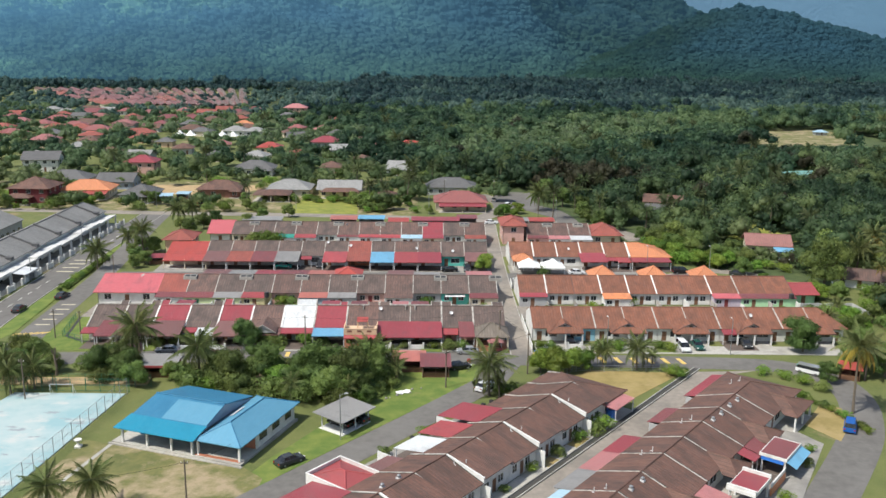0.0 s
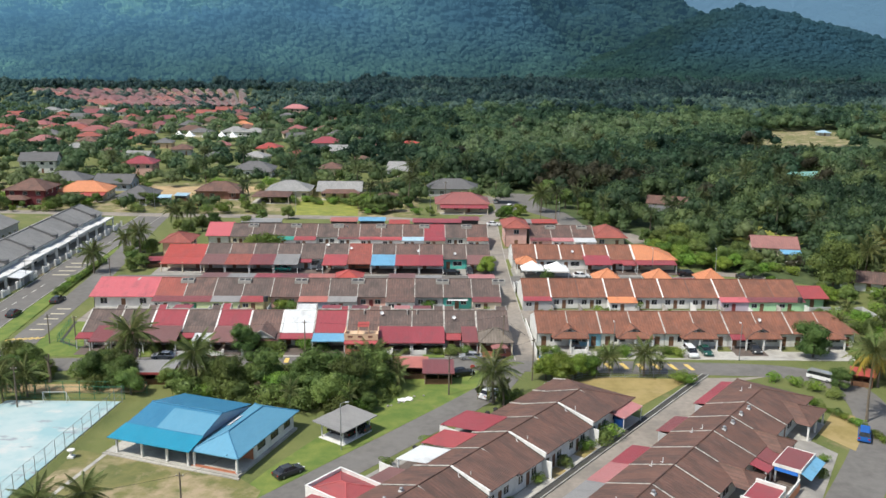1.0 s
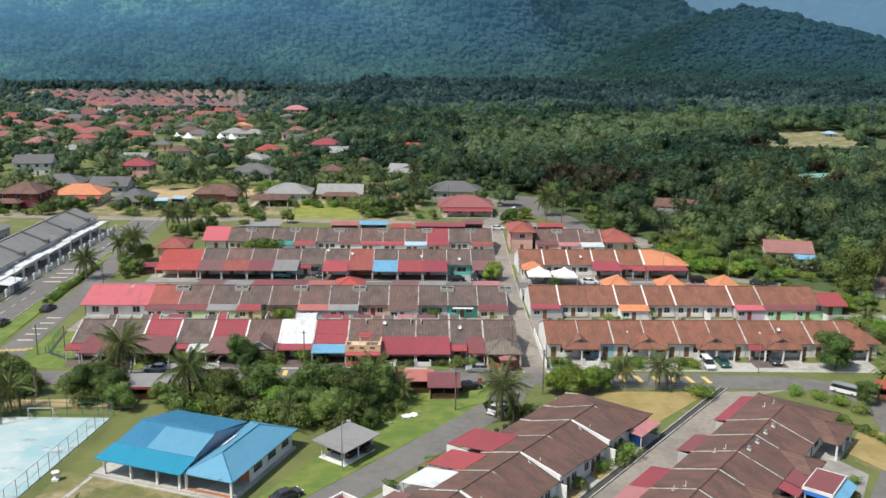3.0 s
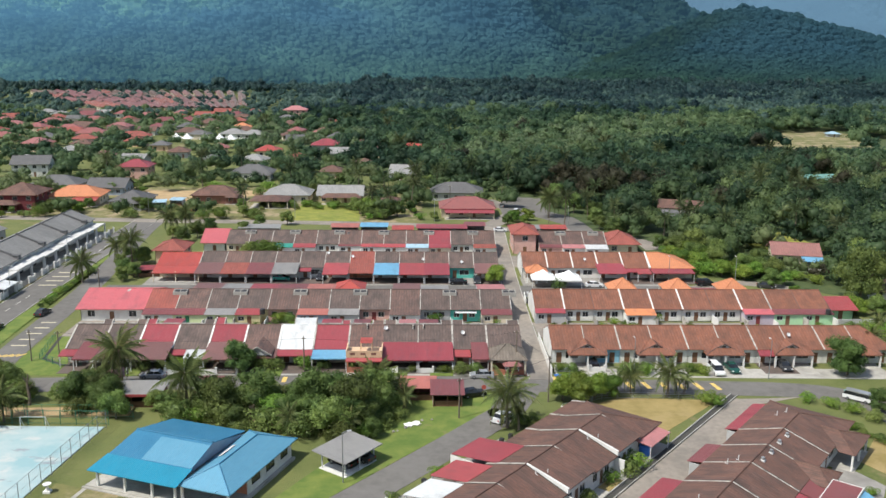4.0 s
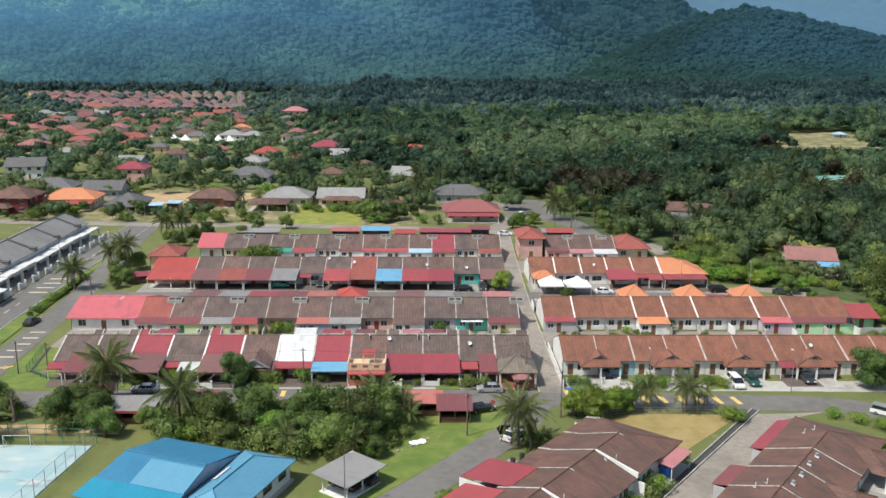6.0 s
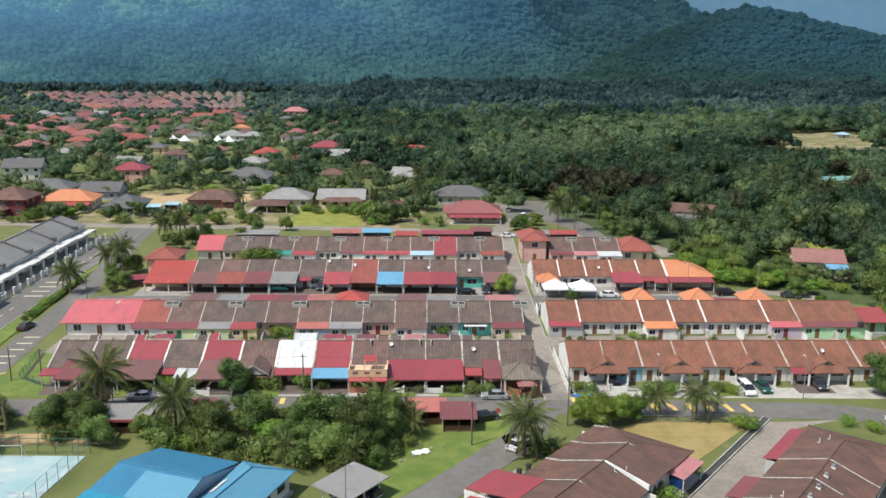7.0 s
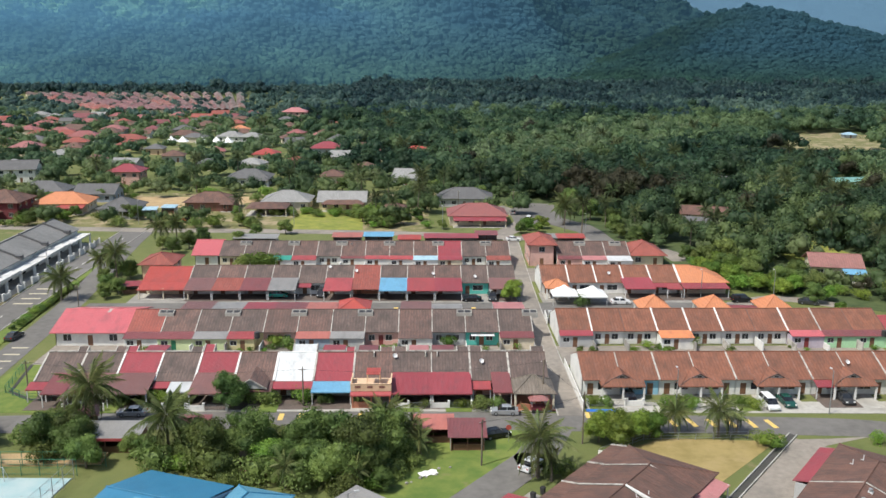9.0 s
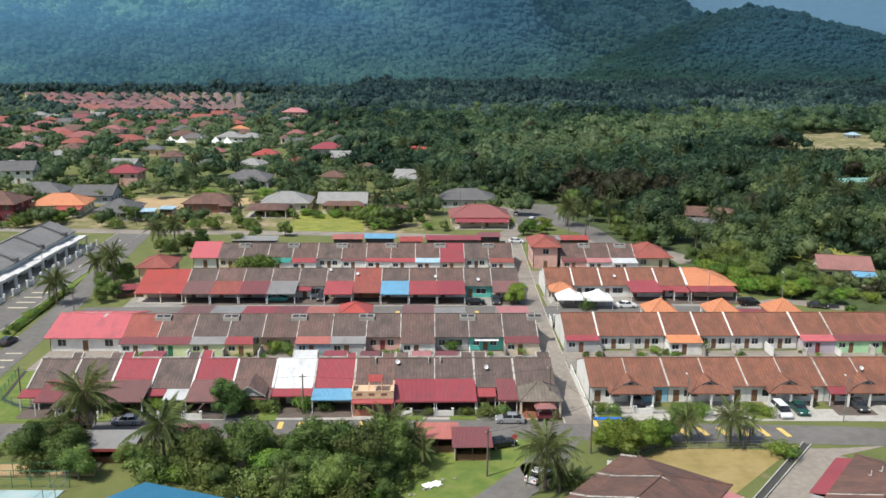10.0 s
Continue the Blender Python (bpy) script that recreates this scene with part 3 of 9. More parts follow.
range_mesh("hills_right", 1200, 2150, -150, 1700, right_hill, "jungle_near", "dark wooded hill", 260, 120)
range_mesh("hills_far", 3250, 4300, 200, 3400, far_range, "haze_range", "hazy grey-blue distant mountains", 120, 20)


def jungle(name, height, y0, y1, x0, x1, gap, material, label):
    """Crowns of the trees that cover a far slope, as one mesh of rough domes."""
    rng = np.random.default_rng(int(y0))
    g, y = Geo(), y0
    el = (-0.5, 0.35, 1.1)
    while y < y1:
        s = gap * y
        x = max(x0, -0.54 * y - 40)
        while x < min(x1, 0.54 * y + 40):
            px, py = x + rng.uniform(-0.4, 0.4) * s, y + rng.uniform(-0.4, 0.4) * s
            x += s
            z = height(px, py)
            if z < 1.5 or z > 62 + 0.08 * py:
                continue
            r = s * rng.uniform(0.42, 0.85)
            k = len(g.v)
            for e in el:
                for a in range(6):
                    q = r * rng.uniform(0.7, 1.15)
                    g.v.append((px + q * math.cos(e) * math.cos(a * 1.0472), py + q * math.cos(e) * math.sin(a * 1.0472), z + 0.25 * r + 0.8 * q * math.sin(e)))
            for e in range(2):
                for a in range(6):
                    b = (a + 1) % 6
                    g.f.append((k + 6 * e + a, k + 6 * e + b, k + 6 * e + 6 + b, k + 6 * e + 6 + a))
            g.f.append(tuple(range(k + 12, k + 18)))
        y += s * 0.9
    return tagged(new(name, g.mesh(name, material)), label, "woods", kind="stuff")


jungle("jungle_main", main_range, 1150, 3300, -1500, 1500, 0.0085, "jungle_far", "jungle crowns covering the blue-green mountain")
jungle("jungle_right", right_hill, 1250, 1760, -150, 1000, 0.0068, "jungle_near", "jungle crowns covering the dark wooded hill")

# ---------------------------------------------------------------- houses
UNIT, DEPTH, EAVE, RIDGE = 6.12, 11.5, 3.0, 5.4


def wall_geo(length, height, thick, holes):
    """A wall along x from y=0 to y=thick, one connected mesh with openings (x0, z0, x1, z1) that go through it."""
    xs = sorted({0, length, *(h[0] for h in holes), *(h[2] for h in holes)})
    zs = sorted({0, height, *(h[1] for h in holes), *(h[3] for h in holes)})
    g, index = Geo(), {}

    def at(i, k, y):
        if (i, k, y) not in index:
            index[i, k, y] = len(g.v)
            g.v.append((xs[i], y, zs[k]))
        return index[i, k, y]

    def full(i, k):
        if not (0 <= i < len(xs) - 1 and 0 <= k < len(zs) - 1):
            return False
        return not any(h[0] <= xs[i] and xs[i + 1] <= h[2] and h[1] <= zs[k] and zs[k + 1] <= h[3] for h in holes)
    for i in range(len(xs) - 1):
        for k in range(len(zs) - 1):
            if not full(i, k):
                continue
            g.f.append((at(i, k, 0), at(i + 1, k, 0), at(i + 1, k + 1, 0), at(i, k + 1, 0)))
            g.f.append((at(i, k, thick), at(i, k + 1, thick), at(i + 1, k + 1, thick), at(i + 1, k, thick)))
            for di, dk, p, q in ((-1, 0, (i, k + 1), (i, k)), (1, 0, (i + 1, k), (i + 1, k + 1)), (0, -1, (i, k), (i + 1, k)), (0, 1, (i + 1, k + 1), (i, k + 1))):
                if not full(i + di, k + dk):
                    g.f.append((at(*q, 0), at(*p, 0), at(*p, thick), at(*q, thick)))
    return g


def window_in(parent, x0, z0, x1, z1, m=None, frame_mat="metal_white"):
    """A window set in an opening: frame with a mullion, pane and a sill."""
    g, t = Geo(), 0.07
    for a, b, c, d in ((x0, z0, x1, z0 + t), (x0, z1 - t, x1, z1), (x0, z0, x0 + t, z1), (x1 - t, z0, x1, z1), ((x0 + x1) / 2 - 0.03, z0, (x0 + x1) / 2 + 0.03, z1)):
        g.box(a, 0.04, b, c, 0.11, d)
    w = part("window", g, frame_mat, parent)
    part("pane", Geo().box(x0, 0.07, z0, x1, 0.09, z1), "pane", w, "dark window glass")
    if m is not None:
        w.matrix_basis = m
    return w


def door_in(parent, x0, x1, z1, m=None, material="wood"):
    g = Geo().box(x0, 0.05, 0, x1, 0.10, z1)
    for k in (0.15, 1.1):
        g.box(x0 + 0.12, 0.03, k, x1 - 0.12, 0.05, k + 0.8)
    d = part("door", g, material, parent)
    if m is not None:
        d.matrix_basis = m
    return d


def gable_side(x, thick, y0, y1, eave, ridge):
    mid = (y0 + y1) / 2
    prof = [(y0, 0), (y1, 0), (y1, eave), (mid, ridge), (y0, eave)]
    return Geo().solid([(x, y, z) for y, z in prof], [(x + thick, y, z) for y, z in prof])


def sheet_roof(x0, x1, y0, z0, y1, z1, thick=0.06):
    """A sloping plate from the wall line (y1, z1) to the outer edge (y0, z0), with a fascia."""
    return Geo().slab([(x0, y0, z0), (x1, y0, z0), (x1, y1, z1), (x0, y1, z1)], thick).box(x0, y0 - 0.03, z0 - 0.16, x1, y0 + 0.02, z0 + 0.02)


def hip_cap(x0, x1, y0, y1, z0, z1, run=None, thick=0.12):
    """A hip roof over a rectangle: ridge along its longer side. Returns the geometry."""
    w, d = x1 - x0, y1 - y0
    if w >= d:
        r = d / 2 if run is None else run
        a, b = (x0 + r, (y0 + y1) / 2, z1), (x1 - r, (y0 + y1) / 2, z1)
    else:
        r = w / 2 if run is None else run
        a, b = ((x0 + x1) / 2, y0 + r, z1), ((x0 + x1) / 2, y1 - r, z1)
    p = [(x0, y0, z0), (x1, y0, z0), (x1, y1, z0), (x0, y1, z0)]
    g = Geo()
    if w >= d:
        g.face(p[0], p[1], b, a).face(p[2], p[3], a, b).face(p[1], p[2], b).face(p[3], p[0], a)
    else:
        g.face(p[0], p[1], a).face(p[1], p[2], b, a).face(p[2], p[3], b).face(p[3], p[0], a, b)
    g.box(x0, y0, z0 - thick, x1, y1, z0 - 0.004)
    return g


def hip_lines(x0, x1, y0, y1, z0, z1, run=None):
    """Ridge and hip capping tiles of a hip roof."""
    w, d = x1 - x0, y1 - y0
    r = min(w, d) / 2 if run is None else run
    if w >= d:
        a, b = (x0 + r, (y0 + y1) / 2, z1), (x1 - r, (y0 + y1) / 2, z1)
        ends = [((x0, y0, z0), a), ((x0, y1, z0), a), ((x1, y0, z0), b), ((x1, y1, z0), b)]
    else:
        a, b = ((x0 + x1) / 2, y0 + r, z1), ((x0 + x1) / 2, y1 - r, z1)
        ends = [((x0, y0, z0), a), ((x1, y0, z0), a), ((x0, y1, z0), b), ((x1, y1, z0), b)]
    g = Geo()
    if (Vector(a) - Vector(b)).length > 0.2:
        g.tube([a, b], [0.12, 0.12], 6)
    for p, q in ends:
        g.tube([p, q], [0.11, 0.11], 6)
    return g


def awning_on(house, tone, x0, x1, length, top=2.95, drop=0.55, y=0.0, posts=True, wall=True):
    a = part("awning", sheet_roof(x0, x1, y - length, top - drop, y, top), "sheet_" + tone if "_" not in tone else tone, house, "sloping ribbed metal awning")
    if posts:
        for px in (x0 + 0.15, x1 - 0.15):
            part("post", Geo().box(px - 0.07, y - length + 0.25, 0, px + 0.07, y - length + 0.39, top - drop - 0.05), "metal_white", a)
        part("beam", Geo().box(x0, y - length + 0.26, top - drop - 0.22, x1, y - length + 0.36, top - drop - 0.07), "metal_white", a)
    return a


def satellite_dish(house, x, y, z):
    g = Geo()
    rings = [(0.0, 0.0), (0.22, 0.04), (0.4, 0.13)]
    d = Vector((0.2, -0.75, 0.65)).normalized()
    u = d.orthogonal().normalized()
    w = d.cross(u)
    c = Vector((x, y, z + 0.55))
    last = None
    for r, up in rings:
        ring = [c + d * up + r * (math.cos(2 * math.pi * k / 10) * u + math.sin(2 * math.pi * k / 10) * w) for k in range(10)]
        if last:
            for k in range(10):
                g.face(last[k], last[(k + 1) % 10], ring[(k + 1) % 10], ring[k])
        last = ring
    dish = part("satellite_dish", g, "metal_white", house, "small white satellite dish")
    part("mast", Geo().tube([(x, y, z - 0.1), (x, y, z + 0.55)], [0.03, 0.03], 6), "metal_grey", dish)


def terrace_house(m, spec, label, group, w=UNIT, end=False):
    """One house of a terrace. Local x runs along the row, y=0 is the front wall and +y the back."""
    rnd = random.Random(label + str(m.translation.to_tuple(1)))
    house = thing("terrace_house", m, label, "house", group)
    roof, wall = spec.get("roof", "tile_dark"), "wall_" + spec.get("wall", "white")
    D, top = DEPTH, spec.get("ridge", RIDGE)
    slope = (top - EAVE) / (D / 2)
    # walls
    flip = spec.get("flip", False)

    def mx(a, b):
        return (w - b, w - a) if flip else (a, b)
    fd, fw = mx(0.9, 1.9), mx(2.6, 5.0)
    front = part("wall", wall_geo(w, EAVE, 0.15, [(fd[0], 0, fd[1], 2.1)] if spec.get("plain") == "front" else [(fd[0], 0, fd[1], 2.1), (fw[0], 0.9, fw[1], 2.2)]), wall, house)
    door_in(front, fd[0], fd[1], 2.1)
    if spec.get("plain") != "front":
        window_in(front, fw[0], 0.9, fw[1], 2.2)
    bm = Matrix.Translation((0, D, 0)) @ Matrix.Scale(-1, 4, (0, 1, 0))
    holes = [mx(0.7, 1.9), mx(2.6, 3.5), mx(3.9, 5.2)]
    shown = spec.get("plain") != "back"
    back = part("wall", wall_geo(w, EAVE, 0.15, [(holes[0][0], 1.0, holes[0][1], 2.2), (holes[1][0], 0, holes[1][1], 2.1), (holes[2][0], 1.0, holes[2][1], 2.2)] if shown else [(holes[1][0], 0, holes[1][1], 2.1)]), wall, house)
    back.matrix_basis = Matrix.Translation((w, D, 0)) @ Matrix.Rotation(math.pi, 4, "Z")
    if shown:
        window_in(back, holes[0][0], 1.0, holes[0][1], 2.2)
        window_in(back, holes[2][0], 1.0, holes[2][1], 2.2)
    door_in(back, holes[1][0], holes[1][1], 2.1, None, spec.get("door", "wood"))
    hip = spec.get("hip", "")
    for side, px in (("lo", 0), ("hi", w - 0.12)):
        if hip == side:
            part("wall", Geo().box(px, 0.15, 0, px + 0.12, D - 0.15, EAVE), wall, house)
        elif side == "lo" or end:
            part("party_wall", gable_side(px, 0.12, 0, D, EAVE - 0.02, top - 0.06), "wall_white", house)
    part("floor", Geo().box(0, -0.05, 0, w, D, 0.12), "pale_concrete", house)
    # roof slopes, ridge and fire walls
    o = 0.55
    run = spec.get("hip_run", 3.2)
    ra, rb = (run if hip == "lo" else 0), (w - run if hip == "hi" else w)
    ea, eb = (-0.6 if hip == "lo" else 0), (w + 0.6 if hip == "hi" else w)
    ze = EAVE - o * slope + 0.1
    part("roof_slope", Geo().slab([(ea, -o, ze), (eb, -o, ze), (rb, D / 2, top + 0.1), (ra, D / 2, top + 0.1)], 0.1), spec.get("front_roof", roof), house)
    lift = spec.get("lift", 0.0)
    part("roof_slope", Geo().slab([(ra, D / 2, top + 0.1), (rb, D / 2, top + 0.1), (eb, D + o + 0.3 * lift, ze + lift), (ea, D + o + 0.3 * lift, ze + lift)], 0.1), roof, house)
    if lift:
        part("wall_head", Geo().box(0, D - 0.16, EAVE, w, D - 0.002, EAVE + lift * 0.82), "wall_white", house, "white plaster wall head under the eaves")
        part("wing_wall", Geo().box(w - 0.14, D + 0.002, 0, w, D + 1.5, 2.5), "wall_white", house, "white plaster wing wall")
    if hip:
        tip, edge = (ra, ea) if hip == "lo" else (rb, eb)
        tri = [(edge, -o, ze), (tip, D / 2, top + 0.1), (edge, D + o, ze)]
        part("hip_slope", Geo().solid([(x, y, z - 0.1) for x, y, z in tri], tri), roof, house)
        part("hip_tiles", Geo().tube([tri[0], tri[1]], [0.11, 0.11], 6).tube([tri[2], tri[1]], [0.11, 0.11], 6), roof, house)
    part("ridge", Geo().tube([(ra, D / 2, top + 0.12), (rb, D / 2, top + 0.12)], [0.12, 0.12], 6), roof, house)
    if spec.get("fire", True):
        fw_, fh = spec.get("fire_size", (0.09, 0.2))
        for ya, za, yb, zb in ((-o, EAVE - o * slope, D / 2, top), (D / 2, top, D + o, EAVE - o * slope)):
            fm = spec.get("fire_mat", "parapet")
            fb = min(fh, 0.16)
            if spec.get("step") and ya > 0:
                fm, fb = "wall_white", 0.78
            g = Geo().solid([(-fw_, ya, za), (fw_, ya, za), (fw_, yb, zb), (-fw_, yb, zb)], [(-fw_, ya, za + fh), (fw_, ya, za + fh), (fw_, yb, zb + fb), (-fw_, yb, zb + fb)])
            part("fire_wall", g, fm, house, "weathered plaster fire wall")
            # narrow dark strip on the slope beside the wall
            if spec.get("flare"):
                part("flashing", Geo().slab([(fw_ + 0.01, ya, za + 0.125), (fw_ + 0.2, ya, za + 0.125), (fw_ + 0.2, yb, zb + 0.125), (fw_ + 0.01, yb, zb + 0.125)], 0.02), "drain", house, "dark strip along the fire wall")
    if spec.get("flare") and not spec.get("awn") and not spec.get("porch") and not spec.get("bare"):
        zf, ln = ze - 0.42, 2.9
        pr = part("porch_roof", Geo().slab([(0, -ln, zf), (w, -ln, zf), (w, -o - 0.01, ze), (0, -o - 0.01, ze)], 0.1), roof, house, "shallow tiled roof over the porch")
        part("fire_wall", Geo().solid([(-0.1, -ln, zf - 0.1), (0.1, -ln, zf - 0.1), (0.1, -o, ze - 0.1), (-0.1, -o, ze - 0.1)], [(-0.1, -ln, zf + 0.14), (0.1, -ln, zf + 0.14), (0.1, -o, ze + 0.16), (-0.1, -o, ze + 0.16)]), "parapet", pr)
        for px in (0.3, w - 0.3):
            part("post", Geo().box(px - 0.12, -ln + 0.2, 0, px + 0.12, -ln + 0.44, zf - 0.05), "wall_white", pr)
    if spec.get("pipes"):
        for px, py in ((0.7, D * 0.66), (-0.7, D * 0.74)):
            pz = EAVE + slope * (D - py) + 0.1
            part("vent_pipe", Geo().tube([(px, py, pz - 0.1), (px, py, pz + 0.75)], [0.06, 0.06], 6).tube([(px, py, pz + 0.04), (px + 0.1, py + 0.35, pz + 0.0)], [0.05, 0.05], 6), "metal_white", house, "white plastic vent pipe")
    if spec.get("fan"):
        for px, py in ((w * 0.3, D / 2 - 0.9), (w * 0.75, D / 2 - 1.0)):
            pz = EAVE + slope * py + 0.1
            base = part("ventilator", Geo().box(px - 0.28, py - 0.28, pz - 0.15, px + 0.28, py + 0.28, pz + 0.16), "metal_white", house, "white metal roof ventilator")
            part("dome", Geo().tube([(px, py, pz + 0.16), (px, py, pz + 0.3), (px, py, pz + 0.5), (px, py, pz + 0.6)], [0.16, 0.26, 0.26, 0.1], 10), "metal_grey", base)
    # front awnings
    for tone, x0, x1, length in spec.get("awn", ()):
        if length > 4:
            high = EAVE + 1.2 * slope + 0.16
            awning_on(house, tone, x0 * w, x1 * w, length + 1.2, high, 0.42 if spec.get("flat") else high - 2.5, 1.2)
        else:
            awning_on(house, tone, x0 * w, x1 * w, length, EAVE - o * slope + 0.02, spec.get("drop", 0.5), -o + 0.06)
    if spec.get("awn"):
        # this floor's colour holds the shade under the awning
        part("porch_floor", Geo().box(0.05, -5.6, 0, w - 0.05, -0.06, 0.08), "porch_shade_floor", house)
    # kitchen extension at the back
    if spec.get("ext"):
        tone, x0, x1, length, colour = spec["ext"]
        x0, x1 = x0 * w, x1 * w
        hgt = 2.35
        e = part("extension_wall", wall_geo(x1 - x0, hgt, 0.14, [(0.6, 1.0, 1.9, 2.0), (2.5, 0, 3.4, 2.05)] if x1 - x0 > 4 else [(0.5, 1.0, 1.5, 2.0)]), "wall_" + colour, house)
        e.matrix_basis = Matrix.Translation((x1, D + length, 0)) @ Matrix.Rotation(math.pi, 4, "Z")
        window_in(e, 0.6 if x1 - x0 > 4 else 0.5, 1.0, 1.9 if x1 - x0 > 4 else 1.5, 2.0)
        if x1 - x0 > 4:
            door_in(e, 2.5, 3.4, 2.05, None, spec.get("door", "wood"))
        part("extension_side", Geo().box(x0, D, 0, x0 + 0.14, D + length - 0.14, hgt), "wall_" + colour, house)
        part("extension_side", Geo().box(x1 - 0.14, D, 0, x1, D + length - 0.14, hgt), "wall_" + colour, house)
        tn = tone if "_" in tone else "sheet_" + tone
        part("extension_roof", Geo().slab([(x0 - 0.05, D + 0.3, EAVE - 0.02), (x1 + 0.05, D + 0.3, EAVE - 0.02), (x1 + 0.05, D + length + 0.35, hgt + 0.1), (x0 - 0.05, D + length + 0.35, hgt + 0.1)], 0.07), tn, house, "lean-to roof over the kitchen")
    if spec.get("plain") == "front":
        tall = (1.2, 1.5, 1.8)[rnd.randrange(3)]
        part("yard_wall", Geo().box(-0.07, D + 0.58, 0, 0.07, D + 4.4, tall).box(-0.11, D + 4.4, 0, 0.11, D + 4.62, tall + 0.12), ("wall_white", "concrete", "parapet")[rnd.randrange(3)], house, "weathered wall between two back yards")
    if spec.get("back_awn"):
        tone, x0, x1, length = spec["back_awn"]
        part("back_awning", Geo().slab([(x0 * w, D, 2.5), (x1 * w, D, 2.5), (x1 * w, D + length, 2.25), (x0 * w, D + length, 2.25)], 0.05), "sheet_" + tone, house)
    # raised flat roof over the rear half
    if spec.get("raised"):
        tone, x0, x1, deep = spec["raised"]
        x0, x1, y0, y1 = x0 * w + 0.1, x1 * w - 0.1, D / 2 + 0.22, D / 2 + deep
        rr = part("rear_roof", Geo().slab([(x0, y0, top + 0.16), (x1, y0, top + 0.16), (x1, y1, top - 0.12), (x0, y1, top - 0.12)], 0.07), "sheet_" + tone, house, "raised sheet roof over the rear rooms")
        part("rear_wall", Geo().box(x0 + 0.06, y1 - 0.34, EAVE - 0.1, x1 - 0.06, y1 - 0.2, top - 0.2), "wall_grey", rr)
        for px in (x0 + 0.06, x1 - 0.18):
            part("rear_side", Geo().solid([(px, y0, top - 0.12), (px, y1 - 0.36, top - slope * (deep - 0.36)), (px, y1 - 0.36, top - 0.2), (px, y0, top + 0.06)], [(px + 0.12, y0, top - 0.12), (px + 0.12, y1 - 0.36, top - slope * (deep - 0.36)), (px + 0.12, y1 - 0.36, top - 0.2), (px + 0.12, y0, top + 0.06)]), "wall_grey", rr)
        if rnd.random() < 0.6:
            px = x0 + (x1 - x0) * rnd.choice((0.08, 0.2, 0.8))
            part("parapet", Geo().box(px, y0 - 1.4, top - 0.55, px + 0.2, y0 - 0.02, top + 0.34).box(px, y0 - 0.02, top + 0.1, min(px + 1.6, x1), y0 + 0.16, top + 0.34), "parapet", house, "stained plaster upstand on the ridge")
    # the front slope runs on past the ridge beside a party wall
    if spec.get("notch"):
        x0, x1, run = spec["notch"]
        x0, x1 = x0 * w + 0.1, x1 * w - 0.1
        zt = top + 0.1 + run * slope
        n_ = part("roof_strip", Geo().slab([(x0, D / 2 - 0.1, top + 0.12), (x1, D / 2 - 0.1, top + 0.12), (x1, D / 2 + run, zt), (x0, D / 2 + run, zt)], 0.1), spec.get("front_roof", roof), house, "strip of roof running on past the ridge")
        part("strip_back", Geo().box(x0, D / 2 + run - 0.16, top - 1.6, x1, D / 2 + run - 0.02, zt - 0.1), "wall_grey", n_)
        for px in (x0 - 0.06, x1 - 0.1):
            part("strip_side", Geo().solid([(px, D / 2 + 0.02, top - 0.6), (px, D / 2 + run + 0.04, top - 1.4), (px, D / 2 + run + 0.04, zt + 0.16), (px, D / 2 + 0.02, top + 0.28)],
                                           [(px + 0.16, D / 2 + 0.02, top - 0.6), (px + 0.16, D / 2 + run + 0.04, top - 1.4), (px + 0.16, D / 2 + run + 0.04, zt + 0.16), (px + 0.16, D / 2 + 0.02, top + 0.28)]), "parapet", n_)
        lo, hi = (x1 + 0.06, w - 0.12) if x0 < w / 2 else (0.12, x0 - 0.06)
        part("upstand", Geo().box(lo, D / 2 - 0.05, top - 0.1, hi, D / 2 + 0.13, top + 0.42), "parapet", n_, "stained plaster upstand along the ridge")
    # jack-roof vents straddling the ridge side
    if spec.get("vent"):
        y0 = D / 2 + 0.5
        z0 = top - 0.5 * slope
        vx = spec["vent"] * w
        v = part("roof_vent", Geo().solid([(vx - 1.5, y0, z0 - 0.1), (vx + 1.5, y0, z0 - 0.1), (vx + 1.5, y0 + 1.5, z0 - 0.8), (vx - 1.5, y0 + 1.5, z0 - 0.8)],
                                          [(vx - 1.5, y0, z0 + 0.45), (vx + 1.5, y0, z0 + 0.45), (vx + 1.5, y0 + 1.35, z0 + 0.12), (vx - 1.5, y0 + 1.35, z0 + 0.12)]), "concrete", house, "raised grey plaster roof vent")
        for a in (-1.25, 0.1):
            part("louvre", Geo().slab([(vx + a, y0 + 0.35, z0 + 0.40), (vx + a + 1.1, y0 + 0.35, z0 + 0.40), (vx + a + 1.1, y0 + 1.15, z0 + 0.21), (vx + a, y0 + 1.15, z0 + 0.21)], 0.05), "metal_dark", v)
    if spec.get("dish"):
        dx, dy = spec["dish"]
        satellite_dish(house, dx * w, dy, EAVE + slope * min(dy, D - dy) + 0.1)
    if spec.get("tank"):
        tx = spec["tank"] * w
        g = Geo().tube([(tx, D + 2.4, 2.4), (tx, D + 2.4, 3.5), (tx, D + 2.4, 3.6)], [0.55, 0.55, 0.35], 14)
        part("water_tank", g, "metal_dark", house, "dark plastic water tank")
    kind = spec.get("porch")
    if kind == "arch":
        # shared porch roof of a pair: a pent skirt under a gablet whose sides sweep down to the corners
        a, b, ln, z0 = w - 3.6, w + 3.6, 2.6, 2.55
        zm, zt, yg = 3.2, 4.15, -1.0
        sweep = []
        for k in range(7):
            f = k / 6
            sweep.append((1.25 + 2.35 * f, yg + (-ln - yg) * f * f, zt - 0.75 - (zt - 0.75 - z0) * (1.6 * f - 0.6 * f * f)))
